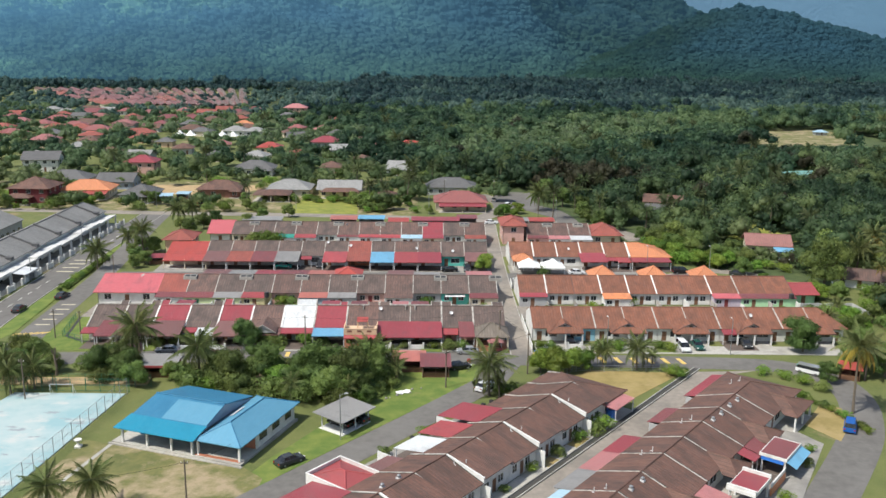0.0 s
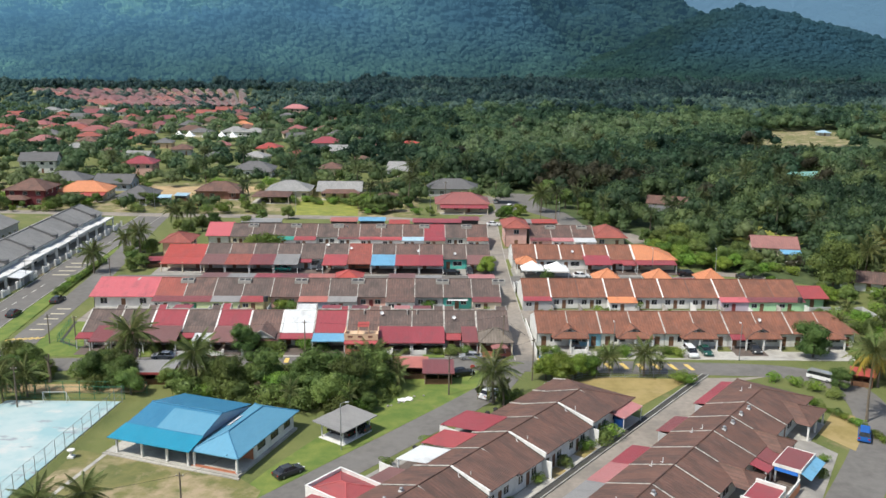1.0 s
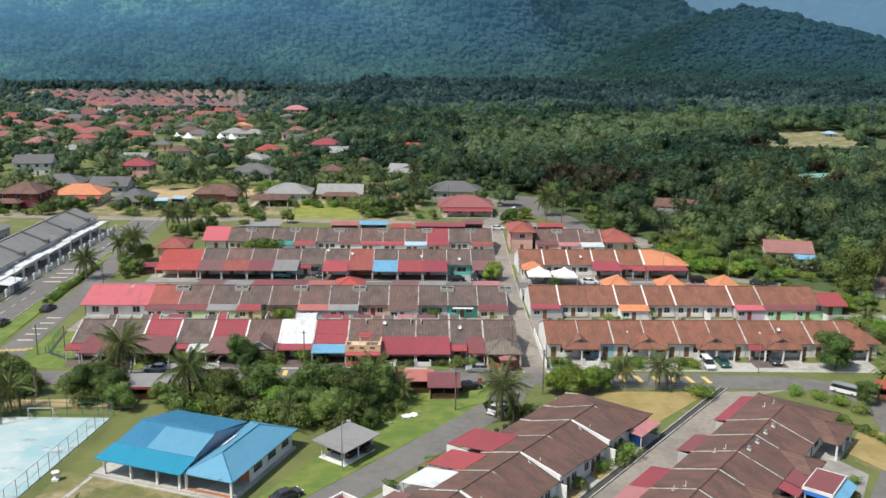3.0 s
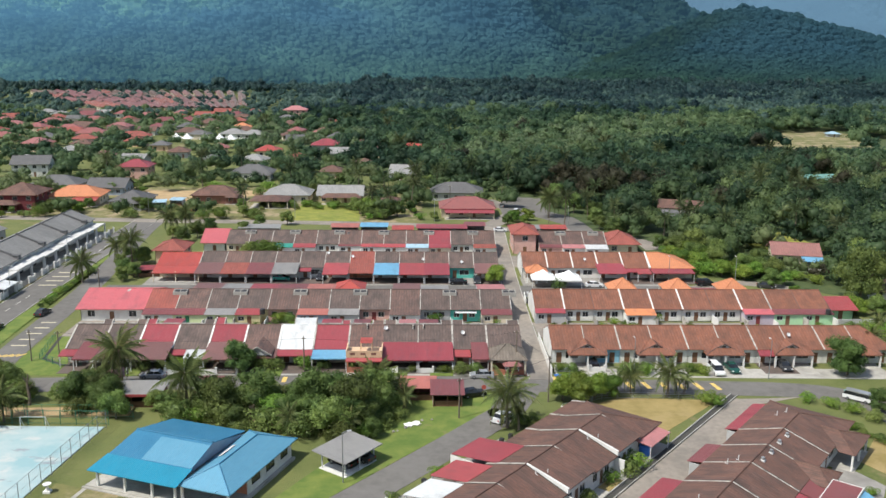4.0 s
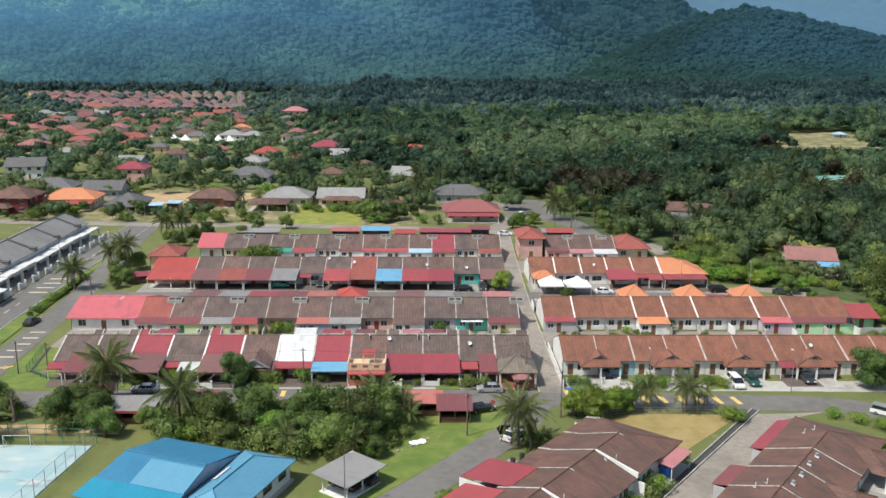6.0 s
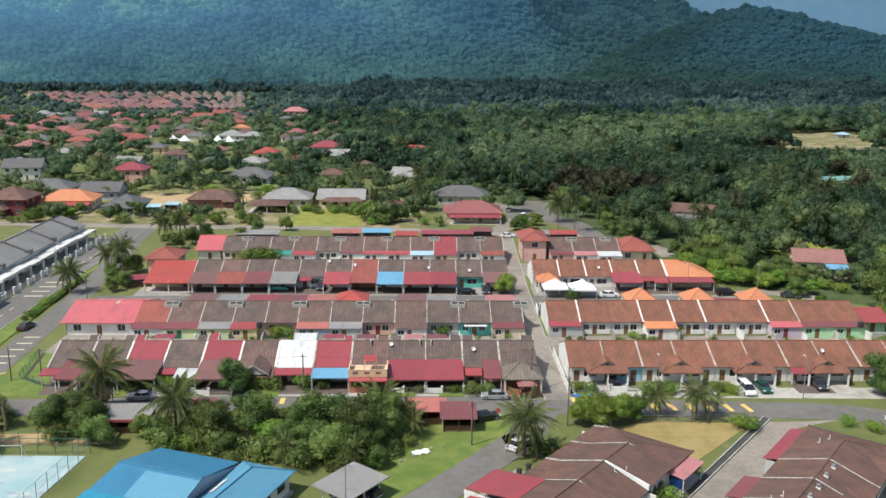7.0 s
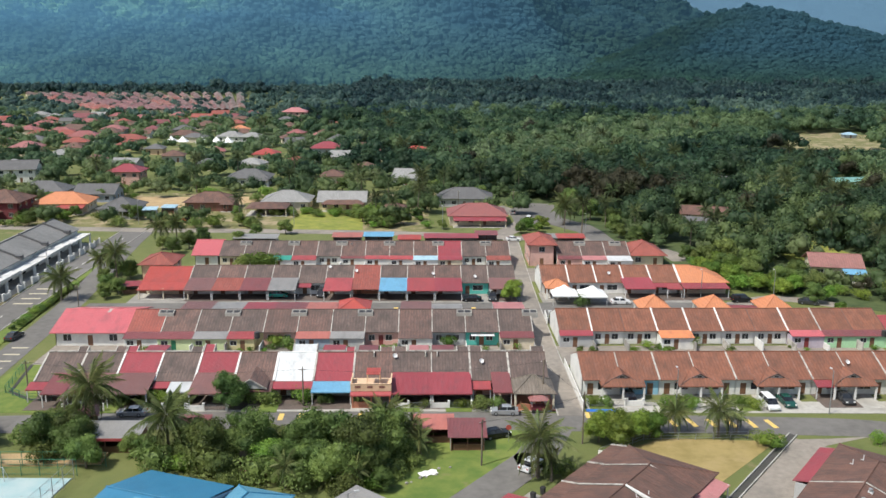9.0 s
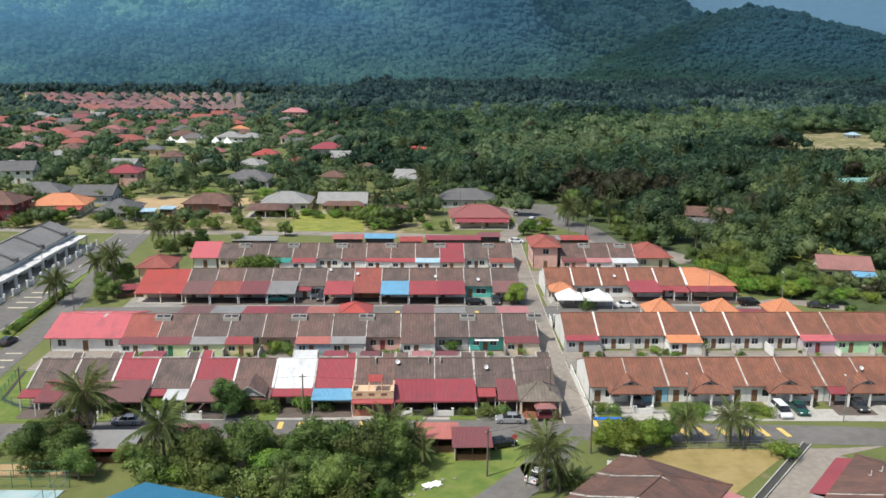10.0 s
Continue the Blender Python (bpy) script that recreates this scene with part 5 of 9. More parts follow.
angled_row([dict(F, hip="hi", hip_run=6.4, fire=False, bare=True, ext=("crimson", 0, 0.8, 2.2, "grey"), pipes=True),
            dict(WING, porch_size=(2.5, 10.9, 3.4, 2.6, 3.9), ext=("crimson", 0.0, 1.0, 2.2, "grey")),
            dict(F, bare=True, fan=True), dict(WING, awn=(("maroon", 0.02, 0.86, 2.4),), ext=("maroon", 0.0, 1.0, 2.4, "grey"), pipes=True, fan=True),
            dict(F, awn=(("crimson", 0.62, 0.98, 2.6),)), dict(WING, ext=("crimson", 0, 1, 3.0, "grey"), pipes=True),
            dict(F, ext=("rose", 0, 1, 3.0, "grey"), awn=(("rose", 0.2, 0.9, 3.6),)), dict(WING, ext=("grey", 0, 1, 3.0, "grey"), pipes=True, fan=True), dict(F, ext=("sky", 0, 1, 2.0, "grey")), dict(F)],
           145.0, -39.3, False, LAB, "front terrace beside the back lane")


# ---------------------------------------------------------------- detached houses
def bungalow(x, y, w, d, angle, roof, wall, label, eave=3.2, ridge=None, storeys=1, porch=None, gable=False, vary=0):
    """A detached house: walls with openings, hip or gable roof, porch."""
    m = pose(x, y, 0, 0, 0, angle)
    house = thing("house", m, label, "house")
    h = eave * storeys
    top = ridge or h + min(w, d) * 0.26
    for k, (len_, mat4) in enumerate(((w, Matrix.Translation((-w / 2, -d / 2, 0))), (d, Matrix.Translation((w / 2, -d / 2, 0)) @ Matrix.Rotation(math.pi / 2, 4, "Z")),
                                      (w, Matrix.Translation((w / 2, d / 2, 0)) @ Matrix.Rotation(math.pi, 4, "Z")), (d, Matrix.Translation((-w / 2, d / 2, 0)) @ Matrix.Rotation(-math.pi / 2, 4, "Z")))):
        count = (0 if k == 2 else max(1, int(len_ // 4.5))) if y > 420 else max(1, int(len_ // 3.6))
        holes = []
        for s in range(storeys):
            for c in range(count):
                mid = len_ * (c + 0.5) / count
                if s == 0 and k == 0 and c == count // 2:
                    holes.append((mid - 0.5, 0.0, mid + 0.5, 2.1))
                elif k == 0 or y < 420 and k != 2:
                    holes.append((mid - 0.8, s * eave + 0.9, mid + 0.8, s * eave + 2.3))
        wl_ = part("wall", wall_geo(len_, h, 0.16, holes), wall, house)
        wl_.matrix_basis = mat4
        for a, b, c, e in holes:
            if b == 0:
                door_in(wl_, a, c, e)
            else:
                if y > 420:
                    part("window", Geo().box(a, 0.06, b, c, 0.09, e), "pane", wl_, "dark window glass")
                else:
                    window_in(wl_, a, b, c, e)
    o = 0.8
    if gable:
        r = part("roof", Geo().slab([(-w / 2 - o, -d / 2 - o, h - 0.1), (w / 2 + o, -d / 2 - o, h - 0.1), (w / 2 + o, 0, top), (-w / 2 - o, 0, top)], 0.14)
                 .slab([(-w / 2 - o, 0, top), (w / 2 + o, 0, top), (w / 2 + o, d / 2 + o, h - 0.1), (-w / 2 - o, d / 2 + o, h - 0.1)], 0.14), roof, house)
        for sx in (-w / 2, w / 2 - 0.15):
            part("gable_wall", Geo().solid([(sx, -d / 2, h), (sx, d / 2, h), (sx, 0, top - 0.15)], [(sx + 0.15, -d / 2, h), (sx + 0.15, d / 2, h), (sx + 0.15, 0, top - 0.15)]), wall, house)
        part("ridge", Geo().tube([(-w / 2 - o, 0, top), (w / 2 + o, 0, top)], [0.13, 0.13], 6), roof, r)
    else:
        r = part("roof", hip_cap(-w / 2 - o, w / 2 + o, -d / 2 - o, d / 2 + o, h, top), roof, house)
        if y < 420:
            part("hip_tiles", hip_lines(-w / 2 - o, w / 2 + o, -d / 2 - o, d / 2 + o, h, top), roof, r)
    if porch:
        tone, a, b, ln = porch
        p = part("porch_roof", hip_cap(a, b, -d / 2 - ln, -d / 2 + 1.5, 2.7, 4.0) if "tile" in tone else sheet_roof(a, b, -d / 2 - ln, 2.35, -d / 2 - 0.1, 3.0), tone, house)
        for px in (a + 0.3, (a + b) / 2, b - 0.3):
            part("post", Geo().box(px - 0.12, -d / 2 - ln + 0.3, 0, px + 0.12, -d / 2 - ln + 0.54, 2.6), wall, p)
        part("porch_floor", Geo().box(a, -d / 2 - ln, 0, b, -d / 2, 0.1), "pale_concrete", house)
    return house


# Corner houses that end the terraces
bungalow(-67.3, 202.0, 13.0, 15.5, 0, "sheet_pink", "wall_white", "wide corner house with a pink-red metal roof", eave=2.9, ridge=5.0, gable=True)
bungalow(-62.4, 236.0, 10.6, 13.0, 0, "sheet_scarlet", "wall_cream", "corner house with a bright red metal roof", eave=2.9, ridge=5.0, gable=True, porch=("sheet_scarlet", -6.0, 5.6, 4.4))
bungalow(-67.2, 241.0, 7.0, 8.5, 0, "tile_rust", "wall_peach", "two-storey block with a rust-red hip roof beside the red-roofed house", eave=2.7, storeys=2)
bungalow(-60.4, 263, 6.0, 12.0, 0, "sheet_pink", "wall_white", "narrow corner house with a pink metal roof", eave=3.0, ridge=5.6, gable=True)
bungalow(27.0, 262, 6.4, 11.0, 0, "tile_rust", "wall_pink", "two-storey pink corner house with a red hip roof", eave=2.9, storeys=2)
terrace_house(pose(55.6, 230.0, 0), dict(roof="tile_bright", wall="cream", hip="hi", hip_run=7.4, awn=(("crimson", 0.0, 0.96, 3.6),), drop=0.35, fire_mat="wall_white", fire_size=(0.24, 0.34), plain="back"), "corner terrace house, bright orange tile roof, crimson awning", "third terrace east of the lane", 11.0)
bungalow(54.8, 262.5, 9.0, 11.0, 0, "tile_rust", "wall_cream", "corner house with a dark red hip roof", eave=2.9, ridge=5.6)
bungalow(88.6, 200.2, 5.5, 9.0, 0, "sheet_red", "wall_mint", "mint green annex with a red metal roof", eave=2.6, ridge=4.0, gable=True)
pink = [o for o in scene.objects if o.name.startswith("house") and o.parent is None and o.get("label", "").startswith("wide corner house")][0]
part("skylight", Geo().slab([(-3.4, 1.2, 4.72), (1.8, 1.2, 4.72), (1.8, 2.2, 4.50), (-3.4, 2.2, 4.50)], 0.12), "sheet_white", pink, "white raised roof strip")
part("roof_recess", Geo().slab([(-3.2, -4.6, 3.72), (0.6, -4.6, 3.72), (0.6, -4.1, 3.84), (-3.2, -4.1, 3.84)], 0.03), "metal_dark", pink, "dark slit in the roof")
part("flashing", Geo().slab([(0.5, -4.7, 3.70), (1.0, -4.7, 3.70), (2.0, -0.2, 4.98), (1.5, -0.2, 4.98)], 0.03), "parapet", pink)
# Houses behind the rear road
bungalow(-78.4, 339.5, 16, 11, 0, "tile_front", "wall_brick", "brick bungalow with a brown hip roof", porch=("tile_front", 4, 9, 2))
bungalow(-105.5, 327, 12, 12.5, 0, "tile_slate", "wall_white", "white house with a slate grey hip roof", porch=("tile_slate", 0, 5, 2.0))
bungalow(-128.5, 336.5, 18, 12, 5, "tile_bright", "wall_cream", "house with an orange tile hip roof", porch=("sheet_scarlet", 0, 9, 5))
bungalow(-52, 341.5, 16, 12, 0, "tile_grey", "wall_cream", "bungalow with a grey hip roof", porch=("tile_front", -12, 2, 11))
bungalow(-32.5, 341.5, 16, 11, 0, "tile_grey", "wall_yellow", "yellow bungalow with a grey gable roof", gable=True, porch=("tile_front", -7, 8, 3))
bungalow(13.5, 316, 18, 12, 0, "sheet_faded", "wall_cream", "house with a faded red metal hip roof", porch=("sheet_crimson", -8, 9, 4))
bungalow(11, 349, 19, 12, -3, "tile_slate", "wall_grey", "long house with a slate grey hip roof")
bungalow(-13.5, 325, 6, 7, 0, "tile_front", "wall_pink", "small pink house with a brown roof", storeys=1)
bungalow(-143.5, 325, 14, 13, 0, "tile_front", "wall_maroon", "maroon house with arched porch and brown roof", porch=("tile_front", -8, 2, 4), storeys=2, eave=2.8)
bungalow(-146, 362, 18, 12, 0, "tile_slate", "wall_grey", "grey-roofed house behind the orange one")
bungalow(-124, 357, 14, 11, 0, "tile_slate", "wall_steel", "house with a dark grey gable roof", gable=True, ridge=6.0)
bungalow(-125.5, 394, 12.5, 10, 0, "sheet_crimson", "wall_pink", "two-storey pink house with red roof and verandas", storeys=2, eave=3.0)
bungalow(-76, 397, 17, 12, 0, "tile_slate", "wall_white", "house with a dark grey hip roof", porch=("tile_slate", 0, 9, 3))
bungalow(-42, 402, 9, 9, 0, "tile_front", "wall_cream", "small house with a brown roof among trees")
bungalow(-83.3, 478, 12, 10, 0, "sheet_scarlet", "wall_cream", "house with a bright red roof", gable=False)
bungalow(-55.7, 507, 16, 12, 0, "sheet_crimson", "wall_grey", "house with a long red roof")
bungalow(-6, 486, 20, 12, -25, "sheet_scarlet", "wall_white", "red-roofed house with a blue awning among trees", porch=("sheet_blue", 0, 9, 5))
bungalow(-10, 401, 11, 14, -10, "tile_grey", "wall_white", "pale grey-roofed house among palms", gable=True)
bungalow(100, 248, 11.5, 9, -12, "tile_pinkish", "wall_cream", "red-brown roofed house among trees", gable=True, porch=("sheet_blue", 1, 6.5, 4))
bungalow(110, 213, 12, 7, -20, "tile_brown", "wall_white", "low white house with a dull brown roof", gable=True, eave=2.4)
bungalow(90, 321, 14, 9, -18, "tile_front", "wall_cream", "long house with a brown roof among palms", gable=True, eave=2.5, ridge=4.6)
bungalow(86, 305, 13, 8, -18, "tile_slate", "wall_brick", "low house with a grey sheet roof", gable=True, eave=2.4, ridge=3.8)
bungalow(172, 391, 23, 7, 12, "sheet_teal", "wall_grey", "long shed with a pale green metal roof", gable=True, eave=3.2, ridge=4.2)
bungalow(163, 378, 12, 6, 12, "sheet_teal", "wall_grey", "small shed with a pale green metal roof", gable=True, eave=2.8, ridge=3.6)
bungalow(120, 388, 8, 7, 0, "tile_slate", "wall_blue", "small dark-roofed shed among trees")
bungalow(275, 602, 7.5, 6, 0, "sheet_sky", "wall_grey", "pale blue roofed house by the clearing", eave=2.2)
bungalow(-190, 355, 20, 14, 0, "tile_front", "wall_maroon", "brown-roofed house beside the road", storeys=1)
bungalow(-174, 404, 15, 12, 10, "tile_slate", "wall_white", "white gabled house with a dark roof", gable=True, storeys=2, eave=2.8)
bungalow(-105, 731, 18, 12, 0, "sheet_rose", "wall_pink", "two-storey pink-roofed house among the far trees", storeys=2)
far_rng = random.Random(5)
roofs = ["sheet_faded", "sheet_dusty", "tile_rust", "sheet_dusty", "tile_front", "tile_slate", "tile_bright", "tile_grey", "sheet_maroon"]
words = dict(sheet_maroon="maroon", sheet_faded="faded red", sheet_dusty="dusty pink", tile_rust="rust-red", tile_front="brown", tile_slate="slate grey", tile_bright="orange", tile_grey="grey")
for x, y, w, d, r in ((-215.5, 506, 20, 13, 3), (-207, 564, 24, 14, 0), (-222, 575, 20, 12, 2), (-231, 590, 22, 13, 0), (-205, 610, 20, 12, 1), (-176, 548, 26, 12, 2), (-150, 575, 22, 12, 4), (-140, 560, 18, 10, 5), (-118, 590, 18, 11, 4),
                      (-124, 612, 16, 12, 6), (-120, 567, 20, 13, 7), (-107, 564, 18, 11, 7), (-66, 580, 16, 12, 1), (-188, 655, 24, 12, 8), (-240, 660, 22, 12, 0), (-262, 640, 24, 13, 0), (-214, 700, 22, 12, 1), (-152, 640, 20, 14, 4),
                      (-166, 690, 20, 12, 5), (-104, 680, 22, 14, 5), (-74, 700, 20, 13, 3), (-60, 730, 26, 13, 3), (-30, 690, 14, 10, 7), (-20, 600, 12, 10, 0), (-200, 590, 16, 12, 4), (-250, 540, 20, 12, 0), (-272, 575, 22, 12, 2), (-128, 470, 14, 11, 4),
                      (-188, 430, 16, 12, 7), (-104, 440, 12, 10, 5), (-212, 405, 18, 12, 5), (-64, 450, 12, 10, 2), (-30, 430, 12, 9, 4), (-160, 610, 18, 12, 5), (14, 560, 14, 10, 7), (-44, 620, 14, 10, 5), (-240, 580, 16, 11, 2), (-258, 605, 16, 11, 0), (-280, 620, 18, 11, 3), (-300, 650, 18, 12, 0), (-275, 680, 16, 11, 2), (-240, 720, 16, 11, 0), (-196, 730, 16, 11, 3), (-150, 720, 16, 11, 8), (-142, 748, 16, 12, 0),
                      (-96, 640, 14, 10, 4), (-136, 660, 14, 11, 2), (-180, 610, 14, 10, 8), (-166, 520, 15, 11, 2), (-190, 505, 15, 11, 4), (-146, 500, 13, 10, 5), (-112, 490, 13, 10, 0), (-224, 450, 15, 11, 5), (-160, 452, 14, 10, 4), (-84, 590, 13, 10, 0), (-34, 560, 13, 10, 8), (40, 640, 12, 9, 4), (-240, 490, 15, 11, 8)):
    w, d = w * 0.72, d * 0.85
    bungalow(x, y, w, d, far_rng.uniform(-12, 12), roofs[r], far_rng.choice(["wall_white", "wall_cream", "wall_peach", "wall_grey"]), "distant house with a " + words[roofs[r]] + " roof among trees")

spots = [(o.matrix_world.translation.x, o.matrix_world.translation.y) for o in scene.objects if o.name.startswith("house") and o.parent is None]
added = 0
while added < 30:
    x, y = far_rng.uniform(-310, -20), far_rng.uniform(425, 750)
    if x < -0.50 * y + 8 or any(abs(x - a) < 17 and abs(y - b) < 20 for a, b in spots):
        continue
    if -165 < x < -100 and 515 < y < 560 or -236 < x < -186 and 465 < y < 510:
        continue
    tone = far_rng.choice(["tile_front", "tile_slate", "tile_grey", "sheet_maroon", "tile_rust", "tile_front", "tile_grey"])
    bungalow(x, y, far_rng.uniform(9, 15), far_rng.uniform(8, 11), far_rng.uniform(-20, 20), tone, far_rng.choice(["wall_white", "wall_white", "wall_cream", "wall_grey"]), "distant house with a " + words[tone] + " roof among trees", gable=far_rng.random() < 0.4)
    spots.append((x, y))
    added += 1

# Far estate: long terraces running towards the viewer
e_rng = random.Random(31)
for k in range(19):
    f = k / 18
    far_end, near_end = Vector((-452 + 236 * f, 1046 + 16 * f)), Vector((-268 + 110 * f, 774 + 8 * f))
    cuts = [0.0] + [0.25 * v + e_rng.uniform(-0.06, 0.06) for v in (1, 2, 3)] + [1.0]
    for c0, c1 in zip(cuts, cuts[1:]):
        a, b = far_end.lerp(near_end, c0 + 0.014), far_end.lerp(near_end, c1 - 0.014)
        L = (b - a).length
        mid = (a + b) / 2
        h = thing("terrace_row", pose(mid.x, mid.y, 0, 0, 0, math.degrees(math.atan2((b - a).y, (b - a).x))), "far terrace of houses with red tile roofs", "terrace", "rows of the far estate")
        part("wall", Geo().box(-L / 2, -3.4, 0, L / 2, 3.4, 3.3), "wall_cream", h)
        tone = e_rng.choice(("tile_rust", "sheet_maroon", "sheet_maroon", "sheet_maroon", "sheet_faded", "tile_front"))
        part("roof", Geo().slab([(-L / 2, -3.9, 3.2), (L / 2, -3.9, 3.2), (L / 2, 0, 5.2), (-L / 2, 0, 5.2)], 0.15).slab([(-L / 2, 0, 5.2), (L / 2, 0, 5.2), (L / 2, 3.9, 3.2), (-L / 2, 3.9, 3.2)], 0.15), tone, h)
        n = max(2, int(L // 7))
        fire, panes = Geo(), Geo()
        for j in range(n + 1):
            px = -L / 2 + j * L / n
            for s in (-1, 1):
                fire.solid([(px - 0.18, 4.0 * s, 3.2), (px + 0.18, 4.0 * s, 3.2), (px + 0.18, 0, 5.2), (px - 0.18, 0, 5.2)], [(px - 0.18, 4.0 * s, 3.5), (px + 0.18, 4.0 * s, 3.5), (px + 0.18, 0, 5.5), (px - 0.18, 0, 5.5)])
                if j < n:
                    panes.box(px + 2, 3.4 * s - 0.05, 1, px + 4.6, 3.4 * s + 0.05, 2.4)
        tagged(part("fire_wall", fire, "parapet", h), kind="stuff")
        tagged(part("window", panes, "pane", h), kind="stuff")

# Grey-roofed terrace on the left, facing the road (local -y points to +x)
G_Z, G_R = 4.6, 7.2
for k in range(13):
    y = 186.8 + k * 7.4
    step = 0.3 * ((k + 1) // 2 % 2)
    m = pose(-103.6, y, 0, 0, 0, 90)
    h = thing("terrace_house", m, "white terrace house with grey tile roof and flat car porch", "house", "grey-roofed terrace")
    w = 7.4
    fr = part("wall", wall_geo(w, G_Z, 0.15, [(0.8, 0, 3.2, 2.3), (4.0, 0.8, 6.6, 2.3)]), "wall_white", h)
    window_in(fr, 0.8, 0, 3.2, 2.3)
    window_in(fr, 4.0, 0.8, 6.6, 2.3)
    part("party_wall", gable_side(0, 0.15, 0, 13, G_Z - 0.05, G_R - 0.1), "wall_white", h)
    bk = part("wall", wall_geo(w, G_Z, 0.15, [(1.0, 1.0, 2.6, 2.3), (4.2, 1.0, 5.8, 2.3)]), "wall_grey", h)
    bk.matrix_basis = Matrix.Translation((w, 13, 0)) @ Matrix.Rotation(math.pi, 4, "Z")
    window_in(bk, 1.0, 1.0, 2.6, 2.3)
    window_in(bk, 4.2, 1.0, 5.8, 2.3)
    sl = (G_R - G_Z) / 6.5
    part("roof_slope", Geo().slab([(0, -0.7, G_Z - 0.7 * sl), (w, -0.7, G_Z - 0.7 * sl), (w, 6.5, G_R), (0, 6.5, G_R)], 0.15), "tile_ash", h)
    part("roof_slope", Geo().slab([(0, 6.5, G_R), (w, 6.5, G_R), (w, 13.7, G_Z - 0.7 * sl), (0, 13.7, G_Z - 0.7 * sl)], 0.15), "tile_ash", h)
    part("ridge", Geo().tube([(0, 6.5, G_R + 0.05), (w, 6.5, G_R + 0.05)], [0.14, 0.14], 6), "tile_slate", h)
    if k % 2 == 0 and k:
        part("fire_wall", Geo().solid([(-0.16, -0.7, G_Z - 0.3), (0.16, -0.7, G_Z - 0.3), (0.16, 6.5, G_R - 0.05), (-0.16, 6.5, G_R - 0.05)], [(-0.16, -0.7, G_Z + 0.2), (0.16, -0.7, G_Z + 0.2), (0.16, 6.5, G_R + 0.55), (-0.16, 6.5, G_R + 0.55)]), "tile_slate", h, "dark raised roof joint")
        part("fire_wall_end", Geo().box(-0.75, -0.9, G_Z - 0.45, 0.75, 0.6, G_Z + 0.62).box(-0.85, -1.0, G_Z + 0.62, 0.85, 0.7, G_Z + 0.72), "tile_slate", h, "dark corbelled end of the roof joint")
    c = part("car_porch_roof", Geo().box(0.02, -3.8, 2.75, w - 0.02, -0.05, 3.0 + step).box(0.02, -3.8, 3.0 + step, w - 0.02, -3.6, 3.12 + step), "porch_slab", h, "flat white car porch roof")
    for px in (0.35, w - 0.35):
        part("post", Geo().box(px - 0.17, -3.7, 0, px + 0.17, -3.36, 2.75), "wall_white", c)
    part("porch_floor", Geo().box(0.1, -6.0, 0, w - 0.1, -0.05, 0.1), "pale_concrete", h)
    f = part("boundary_wall", Geo().box(0.1, -6.2, 0, 2.9, -6.05, 1.3), "wall_white", h)
    for px in (0.1, 3.0, w - 0.4):
        part("pier", Geo().box(px, -6.35, 0, px + 0.4, -5.95, 1.75), "wall_white", f)
    g = Geo()
    x = 3.5
    while x < w - 0.5:
        g.box(x, -6.15, 0.1, x + 0.07, -6.1, 1.4)
        x += 0.2
    tagged(part("gate", g, "metal_grey", h, "grey bar gate"), kind="stuff")
    if k == 3:
        awning_on(h, "white", 0.2, 7.2, 3.4, 2.9, 0.35, -3.7)
for k in range(12):
    m = pose(-136.6, 187 + k * 7.4, 0, 0, 0, -90)
    h = thing("terrace_house", m, "grey-roofed terrace house seen from behind", "house", "second grey-roofed terrace")
    w = 7.4
    bk = part("wall", wall_geo(w, G_Z, 0.15, [(1.0, 1.0, 2.6, 2.3), (4.2, 1.0, 5.8, 2.3)]), "wall_grey", h)
    bk.matrix_basis = Matrix.Translation((w, 13, 0)) @ Matrix.Rotation(math.pi, 4, "Z")
    window_in(bk, 1.0, 1.0, 2.6, 2.3)
    window_in(bk, 4.2, 1.0, 5.8, 2.3)
    part("party_wall", gable_side(0, 0.15, 0, 13, G_Z - 0.05, G_R - 0.1), "wall_white", h)
    part("wall", Geo().box(0, 0, 0, w, 0.15, G_Z), "wall_white", h)
    part("roof_slope", Geo().slab([(0, -0.7, G_Z - 0.28), (w, -0.7, G_Z - 0.28), (w, 6.5, G_R), (0, 6.5, G_R)], 0.15), "tile_ash", h)
    part("roof_slope", Geo().slab([(0, 6.5, G_R), (w, 6.5, G_R), (w, 13.7, G_Z - 0.28), (0, 13.7, G_Z - 0.28)], 0.15), "tile_ash", h)
    part("ridge", Geo().tube([(0, 6.5, G_R + 0.05), (w, 6.5, G_R + 0.05)], [0.14, 0.14], 6), "tile_slate", h)

